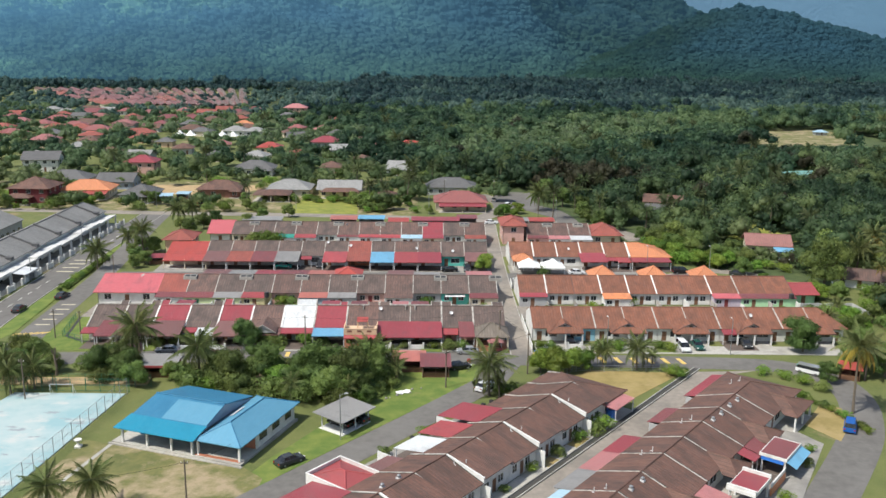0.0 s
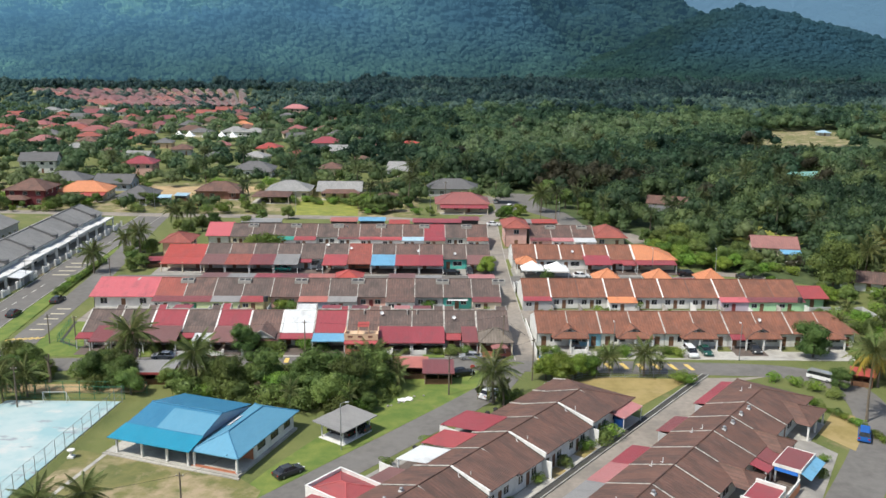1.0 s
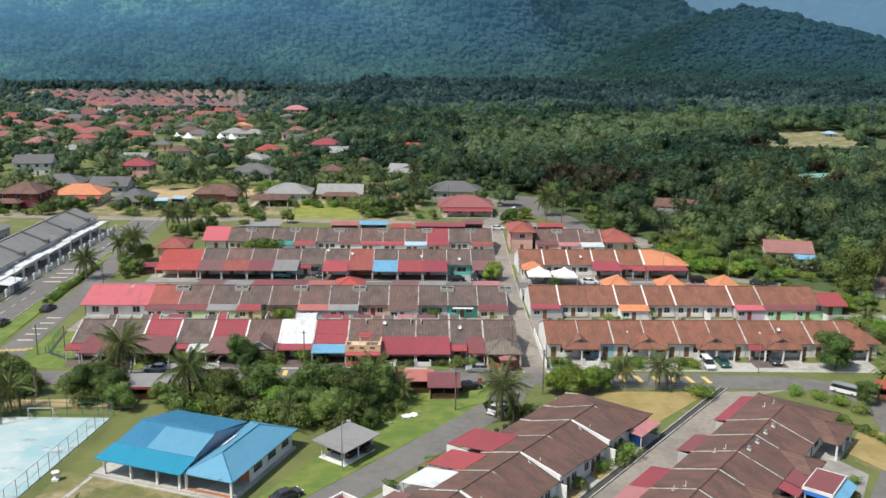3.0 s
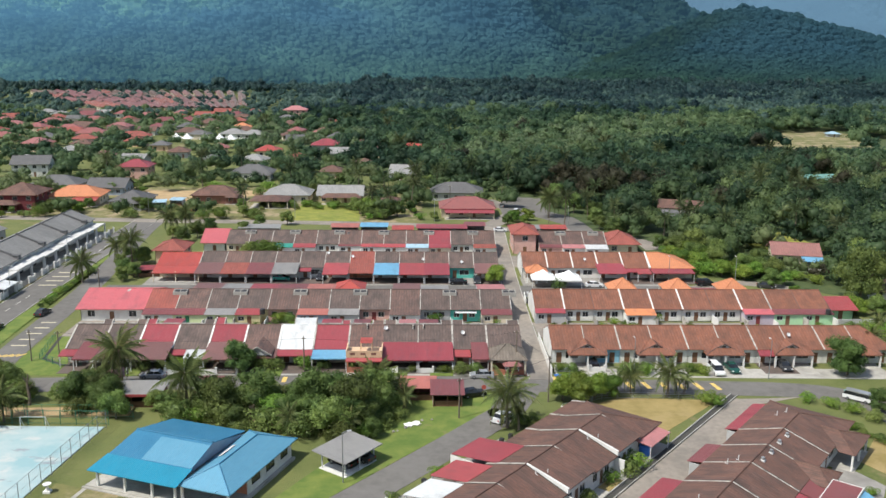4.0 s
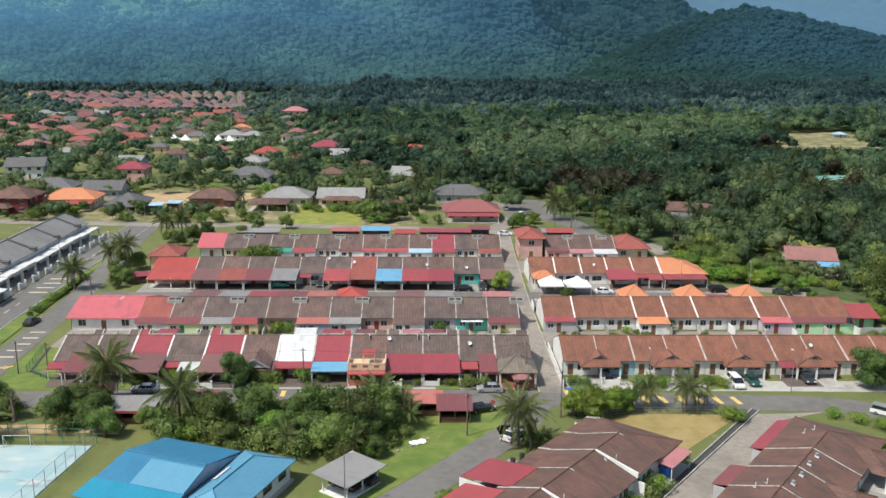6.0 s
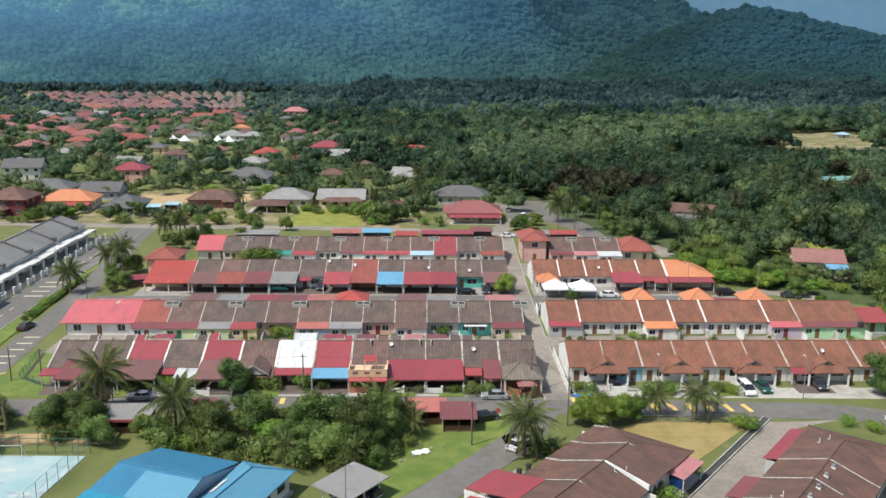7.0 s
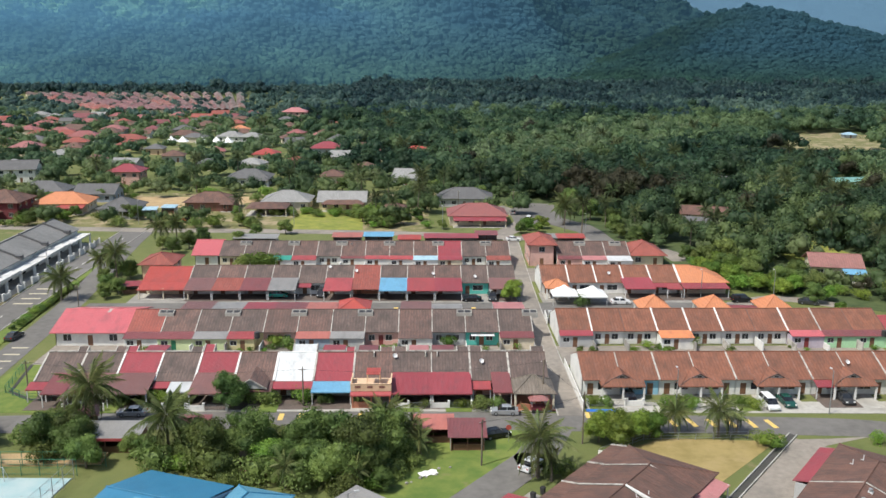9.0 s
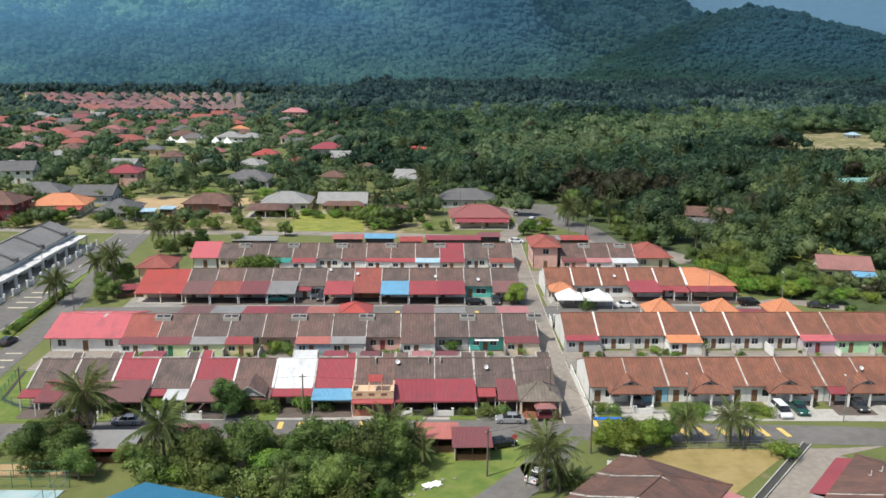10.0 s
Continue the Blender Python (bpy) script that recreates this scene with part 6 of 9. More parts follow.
# ---------------------------------------------------------------- community hall
def hall():
    h = thing("community_hall", pose(-45.9, 123.4, 0, 0, 0, -20.5), "open community hall with blue metal roofs on a concrete plinth", "hall")
    part("plinth", Geo().box(-0.2, -0.5, 0, 21.8, 16.2, 0.35).box(-0.5, -0.9, 0, 22.1, -0.5, 0.18), "pale_concrete", h)
    # main roof
    e0, e1, vb, vr, vk = 1.2, 14.3, -1.1, 7.6, 2.4
    zr, zk, ze, zb = 5.15, 3.75, 2.95, 2.9
    main = part("roof_slope", Geo().slab([(e0 + 0.3, vk, zk), (e1, vk, zk), (e1, vr, zr), (e0 + 0.9, vr, zr)], 0.12), "hall_blue", h, "blue ribbed metal roof")
    part("skirt_roof", Geo().slab([(e0 - 0.4, vb, ze), (e1 + 0.2, vb, ze), (e1 + 0.2, vk + 0.1, zk + 0.02), (e0 + 0.1, vk + 0.1, zk + 0.02)], 0.1), "hall_cyan", h, "brighter blue veranda roof")
    part("roof_sheet", Geo().slab([(6.6, vk + 0.1, zk + 0.07), (e1 + 0.1, vk + 0.1, zk + 0.07), (e1 + 0.1, vr - 0.7, zr - 0.08), (6.6, vr - 0.7, zr - 0.08)], 0.05), "hall_pale", h, "paler replacement roof sheets")
    part("roof_slope", Geo().slab([(e0 + 0.9, vr, zr), (e1, vr, zr), (e1 - 0.6, 16.4, zb), (e0 + 0.2, 16.4, zb)], 0.12), "hall_blue", h)
    part("ridge", Geo().tube([(e0 + 0.9, vr, zr + 0.03), (e1, vr, zr + 0.03)], [0.14, 0.14], 8), "hall_blue", h)
    part("gable_wall", Geo().solid([(e0 + 1.4, 0.6, 3.0), (e0 + 1.4, 15.6, 2.8), (e0 + 1.4, vr, zr - 0.2)], [(e0 + 1.55, 0.6, 3.0), (e0 + 1.55, 15.6, 2.8), (e0 + 1.55, vr, zr - 0.2)])
         .solid([(e1 - 0.5, 0.6, 3.0), (e1 - 0.5, 15.6, 2.8), (e1 - 0.5, vr, zr - 0.2)], [(e1 - 0.35, 0.6, 3.0), (e1 - 0.35, 15.6, 2.8), (e1 - 0.35, vr, zr - 0.2)]), "wall_steel", h)
    # wing
    w0, w1 = 13.9, 21.7
    mid, zw, zt = (w0 + w1) / 2, 2.75, 4.55
    p = [(w0, -0.2, zw), (w1, -0.2, zw), (w1, 17.1, zw), (w0, 17.1, zw)]
    a, b = (mid, 3.6, zt), (mid, 13.0, zt)
    wing = part("wing_roof", Geo().face(p[0], p[1], a).face(p[1], p[2], b, a).face(p[2], p[3], b).face(p[3], p[0], a, b).box(w0, -0.2, zw - 0.14, w1, 17.1, zw - 0.01), "hall_pale", h, "hip roof of the side wing")
    g = Geo().tube([a, b], [0.12, 0.12], 6)
    for q, t in ((p[0], a), (p[1], a), (p[2], b), (p[3], b)):
        g.tube([q, t], [0.1, 0.1], 6)
    part("hip_capping", g, "hall_blue", wing)
    part("skylight", Geo().slab([(15.2, 7.2, 3.50), (15.9, 7.2, 3.82), (15.9, 10.6, 3.82), (15.2, 10.6, 3.50)], 0.04), "sheet_white", wing, "pale translucent roof sheet")
    part("wing_base", Geo().box(13.9, 0, 0.35, 21.3, 0.3, 0.38), "wall_terracotta", h)
    # rooms
    side = part("wall", wall_geo(11.4, 2.6, 0.16, [(0.9, 0.9, 3.1, 2.1), (4.6, 0.9, 6.8, 2.1), (8.4, 0.9, 10.4, 2.1)]), "wall_white", h, "pale plaster wall with barred windows")
    side.matrix_basis = Matrix.Translation((21.3, 4.6, 0.3)) @ Matrix.Rotation(math.pi / 2, 4, "Z")
    for x0, x1 in ((0.9, 3.1), (4.6, 6.8), (8.4, 10.4)):
        window_in(side, x0, 0.9, x1, 2.1, None, "metal_dark")
    part("wall", Geo().box(14.0, 4.6, 0.3, 21.1, 4.76, 2.7), "wall_terracotta", h, "terracotta painted wall")
    part("wall", Geo().box(14.0, 4.76, 0.3, 14.16, 15.8, 2.7), "wall_terracotta", h)
    part("wall", Geo().box(1.8, 15.6, 0.3, 21.2, 15.76, 2.7), "wall_cream", h)
    part("wall", Geo().box(1.8, 5.0, 0.3, 13.0, 5.15, 2.9), "wall_steel", h, "shaded inner wall")
    part("counter", Geo().box(2.2, 3.0, 0.35, 4.0, 3.8, 1.3), "hall_blue", h)
    for x in (1.6, 5.9, 10.1, 13.6):
        part("column", Geo().box(x - 0.14, -0.25, 0.3, x + 0.14, 0.03, 3.0), "wall_white", h)
    for x in (14.4, 21.2):
        part("column", Geo().box(x - 0.15, 0.1, 0.3, x + 0.15, 0.4, 2.65), "wall_white", h)
    part("beam", Geo().box(e0, -0.3, 2.72, e1, 0.05, 2.95), "wall_white", h)
    part("wainscot", Geo().box(14.6, 0.12, 0.35, 21.0, 0.22, 0.62), "wall_terracotta", h)


hall()


# ---------------------------------------------------------------- cars
def car(m, paint, label, kind="sedan", group=""):
    """A parked car. Local x points to its front, z=0 is the road."""
    c = thing("car", m, label, "car", group)
    if kind == "sedan":
        L, W, waist, top = 4.4, 1.72, 0.92, 1.44
        low = [(-2.2, 0.45), (-2.15, 0.9), (-1.5, 0.96), (1.05, 0.92), (2.0, 0.75), (2.2, 0.5)]
        cab = (-1.75, -1.05, 0.35, 1.15)
    elif kind == "van":
        L, W, waist, top = 4.6, 1.8, 1.05, 1.78
        low = [(-2.3, 0.45), (-2.28, 1.05), (-1.5, 1.08), (1.2, 1.02), (2.1, 0.85), (2.3, 0.5)]
        cab = (-2.26, -2.05, 0.75, 1.6)
    else:
        L, W, waist, top = 5.1, 1.82, 1.05, 1.75
        low = [(-2.55, 0.5), (-2.55, 1.02), (-0.8, 1.04), (1.2, 1.08), (2.3, 0.98), (2.5, 0.55)]
        cab = (-0.85, -0.7, 0.75, 1.4)
    g = Geo()
    n = len(low)
    prof = [(x, 0.28) for x in (-L / 2 + 0.05, L / 2 - 0.05)] + [(x, z) for x, z in reversed(low)]
    for s0, s1, ins0, ins1 in ((-W / 2, -W / 2 + 0.12, 0.05, 0.0), (-W / 2 + 0.12, W / 2 - 0.12, 0.0, 0.0), (W / 2 - 0.12, W / 2, 0.0, 0.05)):
        g.solid([(x * (1 - ins0 * 0.3), s0, z - ins0) for x, z in prof], [(x * (1 - ins1 * 0.3), s1, z - ins1) for x, z in prof])
    body = part("body", g, paint, c)
    x0, x1, x2, x3 = cab
    lo = [(x0, -W / 2 + 0.06, waist - 0.05), (x3, -W / 2 + 0.06, waist - 0.05), (x3, W / 2 - 0.06, waist - 0.05), (x0, W / 2 - 0.06, waist - 0.05)]
    hi = [(x1, -W / 2 + 0.24, top - 0.06), (x2, -W / 2 + 0.24, top - 0.06), (x2, W / 2 - 0.24, top - 0.06), (x1, W / 2 - 0.24, top - 0.06)]
    part("glasshouse", Geo().solid(lo, hi), "car_glass", c, "dark tinted windows")
    part("roof", Geo().solid([(x1 - 0.03, -W / 2 + 0.22, top - 0.06), (x2 + 0.05, -W / 2 + 0.22, top - 0.06), (x2 + 0.05, W / 2 - 0.22, top - 0.06), (x1 - 0.03, W / 2 - 0.22, top - 0.06)],
                             [(x1 + 0.08, -W / 2 + 0.32, top), (x2 - 0.1, -W / 2 + 0.32, top), (x2 - 0.1, W / 2 - 0.32, top), (x1 + 0.08, W / 2 - 0.32, top)]), paint, c)
    mid = (x1 + x2) / 2
    for s in (-1, 1):
        part("pillar", Geo().solid([(mid - 0.06, s * (W / 2 - 0.05), waist - 0.05), (mid + 0.06, s * (W / 2 - 0.05), waist - 0.05), (mid + 0.06, s * (W / 2 - 0.09), waist - 0.05), (mid - 0.06, s * (W / 2 - 0.09), waist - 0.05)][::s],
                                   [(mid - 0.06, s * (W / 2 - 0.22), top - 0.05), (mid + 0.06, s * (W / 2 - 0.22), top - 0.05), (mid + 0.06, s * (W / 2 - 0.27), top - 0.05), (mid - 0.06, s * (W / 2 - 0.27), top - 0.05)][::s]), paint, c)
        part("headlight", Geo().box(L / 2 - 0.2, s * W * 0.36 - 0.16, 0.58, L / 2 - 0.02, s * W * 0.36 + 0.16, 0.74), "lamp_lens", c)
        part("taillight", Geo().box(-L / 2 - 0.01, s * W * 0.38 - 0.13, 0.65, -L / 2 + 0.1, s * W * 0.38 + 0.13, 0.85), "tail_red", c)
        for wx in (-L * 0.29, L * 0.31):
            w = part("wheel", Geo().tube([(wx, s * (W / 2 - 0.2), 0.31), (wx, s * (W / 2 + 0.01), 0.31)], [0.31, 0.31], 14), "rubber", c)
            part("rim", Geo().tube([(wx, s * (W / 2 - 0.05), 0.31), (wx, s * (W / 2 + 0.025), 0.31)], [0.19, 0.17], 10), "metal_grey", w)
    if kind == "pickup":
        part("cargo_bed", Geo().box(-2.45, -0.75, 1.03, -0.95, 0.75, 1.05), "metal_dark", c)
    return c


for tone, col, metal in (("silver", (0.45, 0.46, 0.47), 0.5), ("black", (0.012, 0.012, 0.014), 0.0), ("white", (0.72, 0.72, 0.72), 0.0), ("grey", (0.06, 0.062, 0.065), 0.3), ("bluecar", (0.02, 0.12, 0.42), 0.2), ("greencar", (0.02, 0.09, 0.07), 0.2), ("tealcar", (0.03, 0.33, 0.28), 0.1)):
    plain("paint_" + tone if tone in ("silver", "black") else "auto_" + tone, col, 0.25, metal, vary=0.05, amount=0.1)
car(pose(-19.0, 116.5, 0.03, 0, 0, 42), "auto_grey", "dark grey saloon parked on the grass by the road")
car(pose(-12.9, 129.0, 0.16, 0, 0, 143), "paint_black", "black saloon under the car shelter")
car(pose(-10.6, 130.6, 0.16, 0, 0, 143), "auto_grey", "dark grey saloon under the car shelter")
car(pose(8.6, 161.9, 0.04, 0, 0, 178), "paint_silver", "silver saloon parked at the roadside")
car(pose(51.2, 164.3, 0.08, 0, 0, -88), "auto_white", "white people carrier parked in a driveway", "van")
car(pose(54.4, 165.3, 0.08, 0, 0, -88), "auto_greencar", "dark green saloon parked in a driveway")
car(pose(64.4, 166.4, 0.08, 0, 0, -90), "auto_grey", "dark grey saloon parked in a driveway")
car(pose(29.4, 167.2, 0.08, 0, 0, -90), "paint_black", "black saloon parked in a porch")
car(pose(6.9, 224.0, 0.04, 0, 0, 180), "paint_black", "black saloon parked in the street")
car(pose(11.6, 225.6, 0.04, 0, 0, -90), "auto_grey", "dark pickup parked before a house", "pickup")
car(pose(-37.0, 227.2, 0.1, 0, 0, 0), "auto_tealcar", "teal saloon parked before a porch")
car(pose(-27.4, 228.2, 0.1, 0, 0, -90), "auto_grey", "grey people carrier parked in a yard", "van")
car(pose(40.1, 221.9, 0.04, 0, 0, 0), "auto_white", "white saloon parked in the street")
car(pose(68.0, 223.4, 0.04, 0, 0, 5), "paint_black", "black van parked by the bend", "van")
car(pose(-83.6, 198.4, 0.04, 0, 0, 84), "auto_grey", "dark grey saloon parked on the verge")
car(pose(-88.8, 188.0, 0.04, 0, 0, 90), "auto_grey", "dark saloon parked on the roadside")
car(pose(-57.6, 162.6, 0.04, 0, 0, 180), "paint_silver", "silver pickup parked at the kerb", "pickup")
car(pose(-49.0, 161.8, 0.04, 0, 0, 180), "paint_silver", "silver saloon parked at the kerb")
car(pose(67.0, 128.0, 0.04, 0, 0, 62), "auto_bluecar", "blue hatchback parked on the curve", "van")
car(pose(6.6, 153.6, 0.04, 0, 0, 20), "paint_black", "black saloon behind the food stall")
car(pose(22.6, 287.0, 0.06, 0, 0, 0), "auto_white", "white saloon at the end of the lane")
car(pose(10.6, 144.0, 0.05, 0, 0, 53), "auto_white", "white saloon under the palm")
car(pose(31, 318, 0.06, 0, 0, 70), "auto_white", "white people carrier parked on the paved corner", "van")
car(pose(27, 330, 0.06, 0, 0, 80), "paint_silver", "silver saloon parked on the paved corner")
car(pose(82.4, 221.5, 0.05, 0, 0, -20), "auto_grey", "dark saloon by the bend")


def minibus(m):
    c = thing("minibus", m, "pale grey minibus with a turquoise sun strip at the roadside", "minibus")
    part("body", Geo().solid([(-2.9, -0.95, 0.4), (2.9, -0.95, 0.4), (2.9, 0.95, 0.4), (-2.9, 0.95, 0.4)], [(-2.9, -0.95, 1.25), (2.9, -0.95, 1.25), (2.9, 0.95, 1.25), (-2.9, 0.95, 1.25)]), "auto_white", c)
    part("glasshouse", Geo().solid([(-2.85, -0.93, 1.25), (2.85, -0.93, 1.25), (2.85, 0.93, 1.25), (-2.85, 0.93, 1.25)], [(-2.8, -0.86, 2.0), (2.45, -0.86, 2.0), (2.45, 0.86, 2.0), (-2.8, 0.86, 2.0)]), "car_glass", c)
    part("roof", Geo().box(-2.85, -0.9, 2.0, 2.5, 0.9, 2.22), "paint_silver", c)
    part("stripe", Geo().solid([(2.6, -0.9, 1.75), (2.75, -0.9, 1.75), (2.75, 0.9, 1.75), (2.6, 0.9, 1.75)], [(2.35, -0.92, 2.2), (2.56, -0.92, 2.2), (2.56, 0.92, 2.2), (2.35, 0.92, 2.2)]), "sheet_teal", c, "turquoise sun strip over the windscreen")
    for wx in (-1.8, 1.8):
        for s in (-1, 1):
            w = part("wheel", Geo().tube([(wx, s * 0.72, 0.36), (wx, s * 0.97, 0.36)], [0.36, 0.36], 14), "rubber", c)
            part("rim", Geo().tube([(wx, s * 0.9, 0.36), (wx, s * 0.985, 0.36)], [0.2, 0.18], 10), "metal_grey", w)


minibus(pose(70.8, 151.6, 0.04, 0, 0, 138) @ Matrix.Scale(0.78, 4))


# ---------------------------------------------------------------- shelters, sheds, tents
def car_shelter():
    h = thing("car_shelter", pose(-12.3, 125.4, 0, 0, 0, 53), "grey sheet-roofed car shelter on a white concrete slab", "shelter")
    part("slab", Geo().box(-0.2, -0.2, 0, 6.4, 4.7, 0.15), "wall_white", h, "white concrete slab")
    part("roof", Geo().slab([(-0.9, -0.8, 2.55), (7.0, -0.8, 2.55), (7.0, 5.3, 2.85), (-0.9, 5.3, 2.85)], 0.12), "sheet_grey", h, "weathered grey sheet roof")
    for x in (0.1, 3.1, 6.1):
        for y in (0.1, 4.3):
            part("post", Geo().box(x - 0.07, y - 0.07, 0.15, x + 0.07, y + 0.07, 2.5 + y * 0.045), "metal_white", h)
    part("beam", Geo().box(-0.7, 0.05, 2.36, 6.8, 0.17, 2.46), "metal_grey", h)
    part("beam", Geo().box(-0.7, 4.25, 2.58, 6.8, 4.37, 2.68), "metal_grey", h)


car_shelter()


def digger(m):
    """A backhoe loader at rest."""
    t = thing("digger", m, "rusty orange backhoe digger standing on bare earth", "digger")
    part("chassis", Geo().box(-1.9, -0.55, 0.55, 1.7, 0.55, 1.25).box(0.5, -0.45, 1.25, 1.7, 0.45, 1.75), "sheet_orange", t)
    cab = part("cab", Geo().solid([(-1.1, -0.6, 1.25), (0.45, -0.6, 1.25), (0.45, 0.6, 1.25), (-1.1, 0.6, 1.25)], [(-1.0, -0.5, 2.55), (0.25, -0.5, 2.55), (0.25, 0.5, 2.55), (-1.0, 0.5, 2.55)]), "car_glass", t)
    part("cab_roof", Geo().box(-1.15, -0.62, 2.55, 0.4, 0.62, 2.68), "sheet_orange", cab)
    for wx, r in ((-1.1, 0.68), (1.2, 0.48)):
        for s_ in (-1, 1):
            w_ = part("wheel", Geo().tube([(wx, s_ * 0.6, r), (wx, s_ * 1.0, r)], [r, r], 14), "rubber", t)
            part("rim", Geo().tube([(wx, s_ * 0.9, r), (wx, s_ * 1.02, r)], [r * 0.5, r * 0.45], 10), "metal_grey", w_)
    part("boom", Geo().tube([(-1.9, 0, 1.2), (-2.7, 0, 2.9), (-3.6, 0, 2.0), (-3.7, 0, 0.9)], [0.14, 0.14, 0.12, 0.1], 6), "sheet_orange", t)
    part("bucket", Geo().solid([(1.7, -1.0, 0.15), (2.6, -1.0, 0.15), (2.6, 1.0, 0.15), (1.7, 1.0, 0.15)], [(1.7, -1.0, 0.95), (2.0, -1.0, 0.95), (2.0, 1.0, 0.95), (1.7, 1.0, 0.95)]), "metal_dark", t)


digger(pose(-80.5, 313.5, 0.03, 0, 0, 160))


def shed(x, y, w, d, angle, roof, wall, label, top=2.7, low=2.3, open_front=False, fascia=None):
    s = thing("shed", pose(x, y, 0, 0, 0, angle), label, "shed")
    part("roof", Geo().slab([(-w / 2 - 0.4, -d / 2 - 0.5, low), (w / 2 + 0.4, -d / 2 - 0.5, low), (w / 2 + 0.4, d / 2 + 0.3, top), (-w / 2 - 0.4, d / 2 + 0.3, top)], 0.06), roof, s)
    if fascia:
        part("fascia", Geo().box(-w / 2 - 0.4, -d / 2 - 0.54, low - 0.4, w / 2 + 0.4, -d / 2 - 0.5, low + 0.02), fascia, s)
    part("wall", Geo().box(-w / 2, d / 2 - 0.1, 0, w / 2, d / 2, top - 0.1), wall, s)
    for sx in (-w / 2, w / 2 - 0.1):
        part("wall", Geo().box(sx, -d / 2 + 0.1, 0, sx + 0.1, d / 2 - 0.1, low - 0.08), wall, s)
    if not open_front:
        fr = part("wall", wall_geo(w, low - 0.08, 0.1, [(w * 0.2, 0.9, w * 0.45, 1.8), (w * 0.6, 0, w * 0.8, 2.0)]), wall, s)
        fr.matrix_basis = Matrix.Translation((-w / 2, -d / 2, 0))
        door_in(fr, w * 0.6, w * 0.8, 2.0)
        window_in(fr, w * 0.2, 0.9, w * 0.45, 1.8)
    else:
        for px in (-w / 2 + 0.1, 0, w / 2 - 0.1):
            part("post", Geo().box(px - 0.06, -d / 2, 0, px + 0.06, -d / 2 + 0.12, low - 0.05), "wood", s)
        part("counter", Geo().box(-w / 2 + 0.3, -d / 2 + 0.2, 0, w / 2 - 0.3, -d / 2 + 0.8, 0.95), "wood", s)
    return s


shed(-2.6, 153.4, 5.4, 3.6, 0, "sheet_salmon", "wall_brick", "food stall with a rusty red sheet roof", 2.9, 2.4, True)
shed(2.2, 151.4, 4.8, 4.6, 0, "sheet_maroon", "wall_grey", "food stall with a red-brown sheet roof and pale fascia", 2.9, 2.3, True)
shed(-48.5, 151.0, 9.0, 4.4, 0, "sheet_grey", "wall_brick", "shed with a grey roof and red fascia among trees", 2.9, 2.5, True, "sheet_red")
shed(-37.5, 154.4, 4.0, 3.0, 0, "sheet_maroon", "wall_brick", "small shed with a red-brown roof among trees", 2.6, 2.3, True)
shed(-55.0, 158.0, 4.0, 3.0, 20, "sheet_maroon", "wall_brick", "small shed with a dull brown roof", 2.5, 2.2, True)
shed(77.2, 149.4, 3.4, 2.6, -25, "sheet_scarlet", "wall_brick", "roadside stall with a faded red canopy", 2.7, 2.3, True)
shed(-96.5, 326.5, 5.0, 4.0, 8, "sheet_sky", "wall_grey", "open shed with a pale blue sheet roof", 2.6, 2.2, True)
shed(-91.0, 331.5, 4.4, 3.6, -6, "sheet_sky", "wall_grey", "small shed with a pale blue sheet roof", 2.5, 2.1, True)
shed(-70.5, 231.5, 6.0, 3.0, 8, "sheet_crimson", "wall_white", "low shed with a red and grey roof by the hedge", 2.3, 2.0, True)
for x, y, tone, w in ((-52, 281, "sheet_grey", 12), (-26, 283, "sheet_salmon", 8), (-17, 284, "sheet_blue", 8), (-8, 280, "sheet_scarlet", 6), (4, 282, "sheet_crimson", 15), (14.5, 286, "sheet_maroon", 6), (32.4, 282, "sheet_grey", 3.4), (38.7, 282, "sheet_scarlet", 7.6)):
    shed(x, y, w, 4, 0, tone, "wall_grey", "roadside stall with a " + tone[6:] + " sheet roof", 2.9, 2.5, True)


def marquee(x, y, size, h0, h1, label):
    t = thing("marquee", pose(x, y, 0), label, "tent", "white marquees")
    a = size / 2
    g = Geo()
    steps = 5
    rings = []
    for k in range(steps + 1):
        f = k / steps
        r = a * (1 - f) + 0.03
        z = h0 + (h1 - h0) * (0.55 * f + 0.45 * f * f)
        rings.append([(r, -r, z), (r, r, z), (-r, r, z), (-r, -r, z)])
    for lo, hi in zip(rings, rings[1:]):
        for k in range(4):
            g.face(lo[k], lo[(k + 1) % 4], hi[(k + 1) % 4], hi[k])
    c = part("canopy", g, "canvas_white", t, "white canvas canopy")
    for x0, y0, x1, y1 in ((-a, -a - 0.02, a, -a), (-a, a, a, a + 0.02), (-a - 0.02, -a, -a, a), (a, -a, a + 0.02, a)):
        part("valance", Geo().box(x0, y0, h0 - 0.3, x1, y1, h0 + 0.02), "canvas_white", c)
    for sx in (-a, a):
        for sy in (-a, a):
            part("pole", Geo().tube([(sx * 0.98, sy * 0.98, 0), (sx * 0.98, sy * 0.98, h0)], [0.04, 0.04], 6), "metal_white", t)


marquee(27.6, 223.2, 5.8, 2.3, 4.1, "white canvas marquee in the street")
marquee(33.8, 222.6, 5.8, 2.3, 4.1, "white canvas marquee in the street")
for x, y in ((-149, 541), (-142.5, 541), (-131.5, 540), (-122.5, 538), (-116.0, 538)):
    marquee(x, y, 6.0, 2.5, 5.6, "distant white peaked marquee")


# ---------------------------------------------------------------- games court
setting("court", patch([(-50.3, 141.4), (-69.0, 141.8), (-79, 96), (-56.3, 96)], -0.1, 0.12), "court_paint", "faded pale blue games court with ponding stains", "court")
setting("path_hall", ribbon([(-46.0, 123.2), (-49.4, 109.0), (-52.0, 97.0)], 0.6, -0.1, 0.07), "pale_concrete", "narrow concrete path", "path")


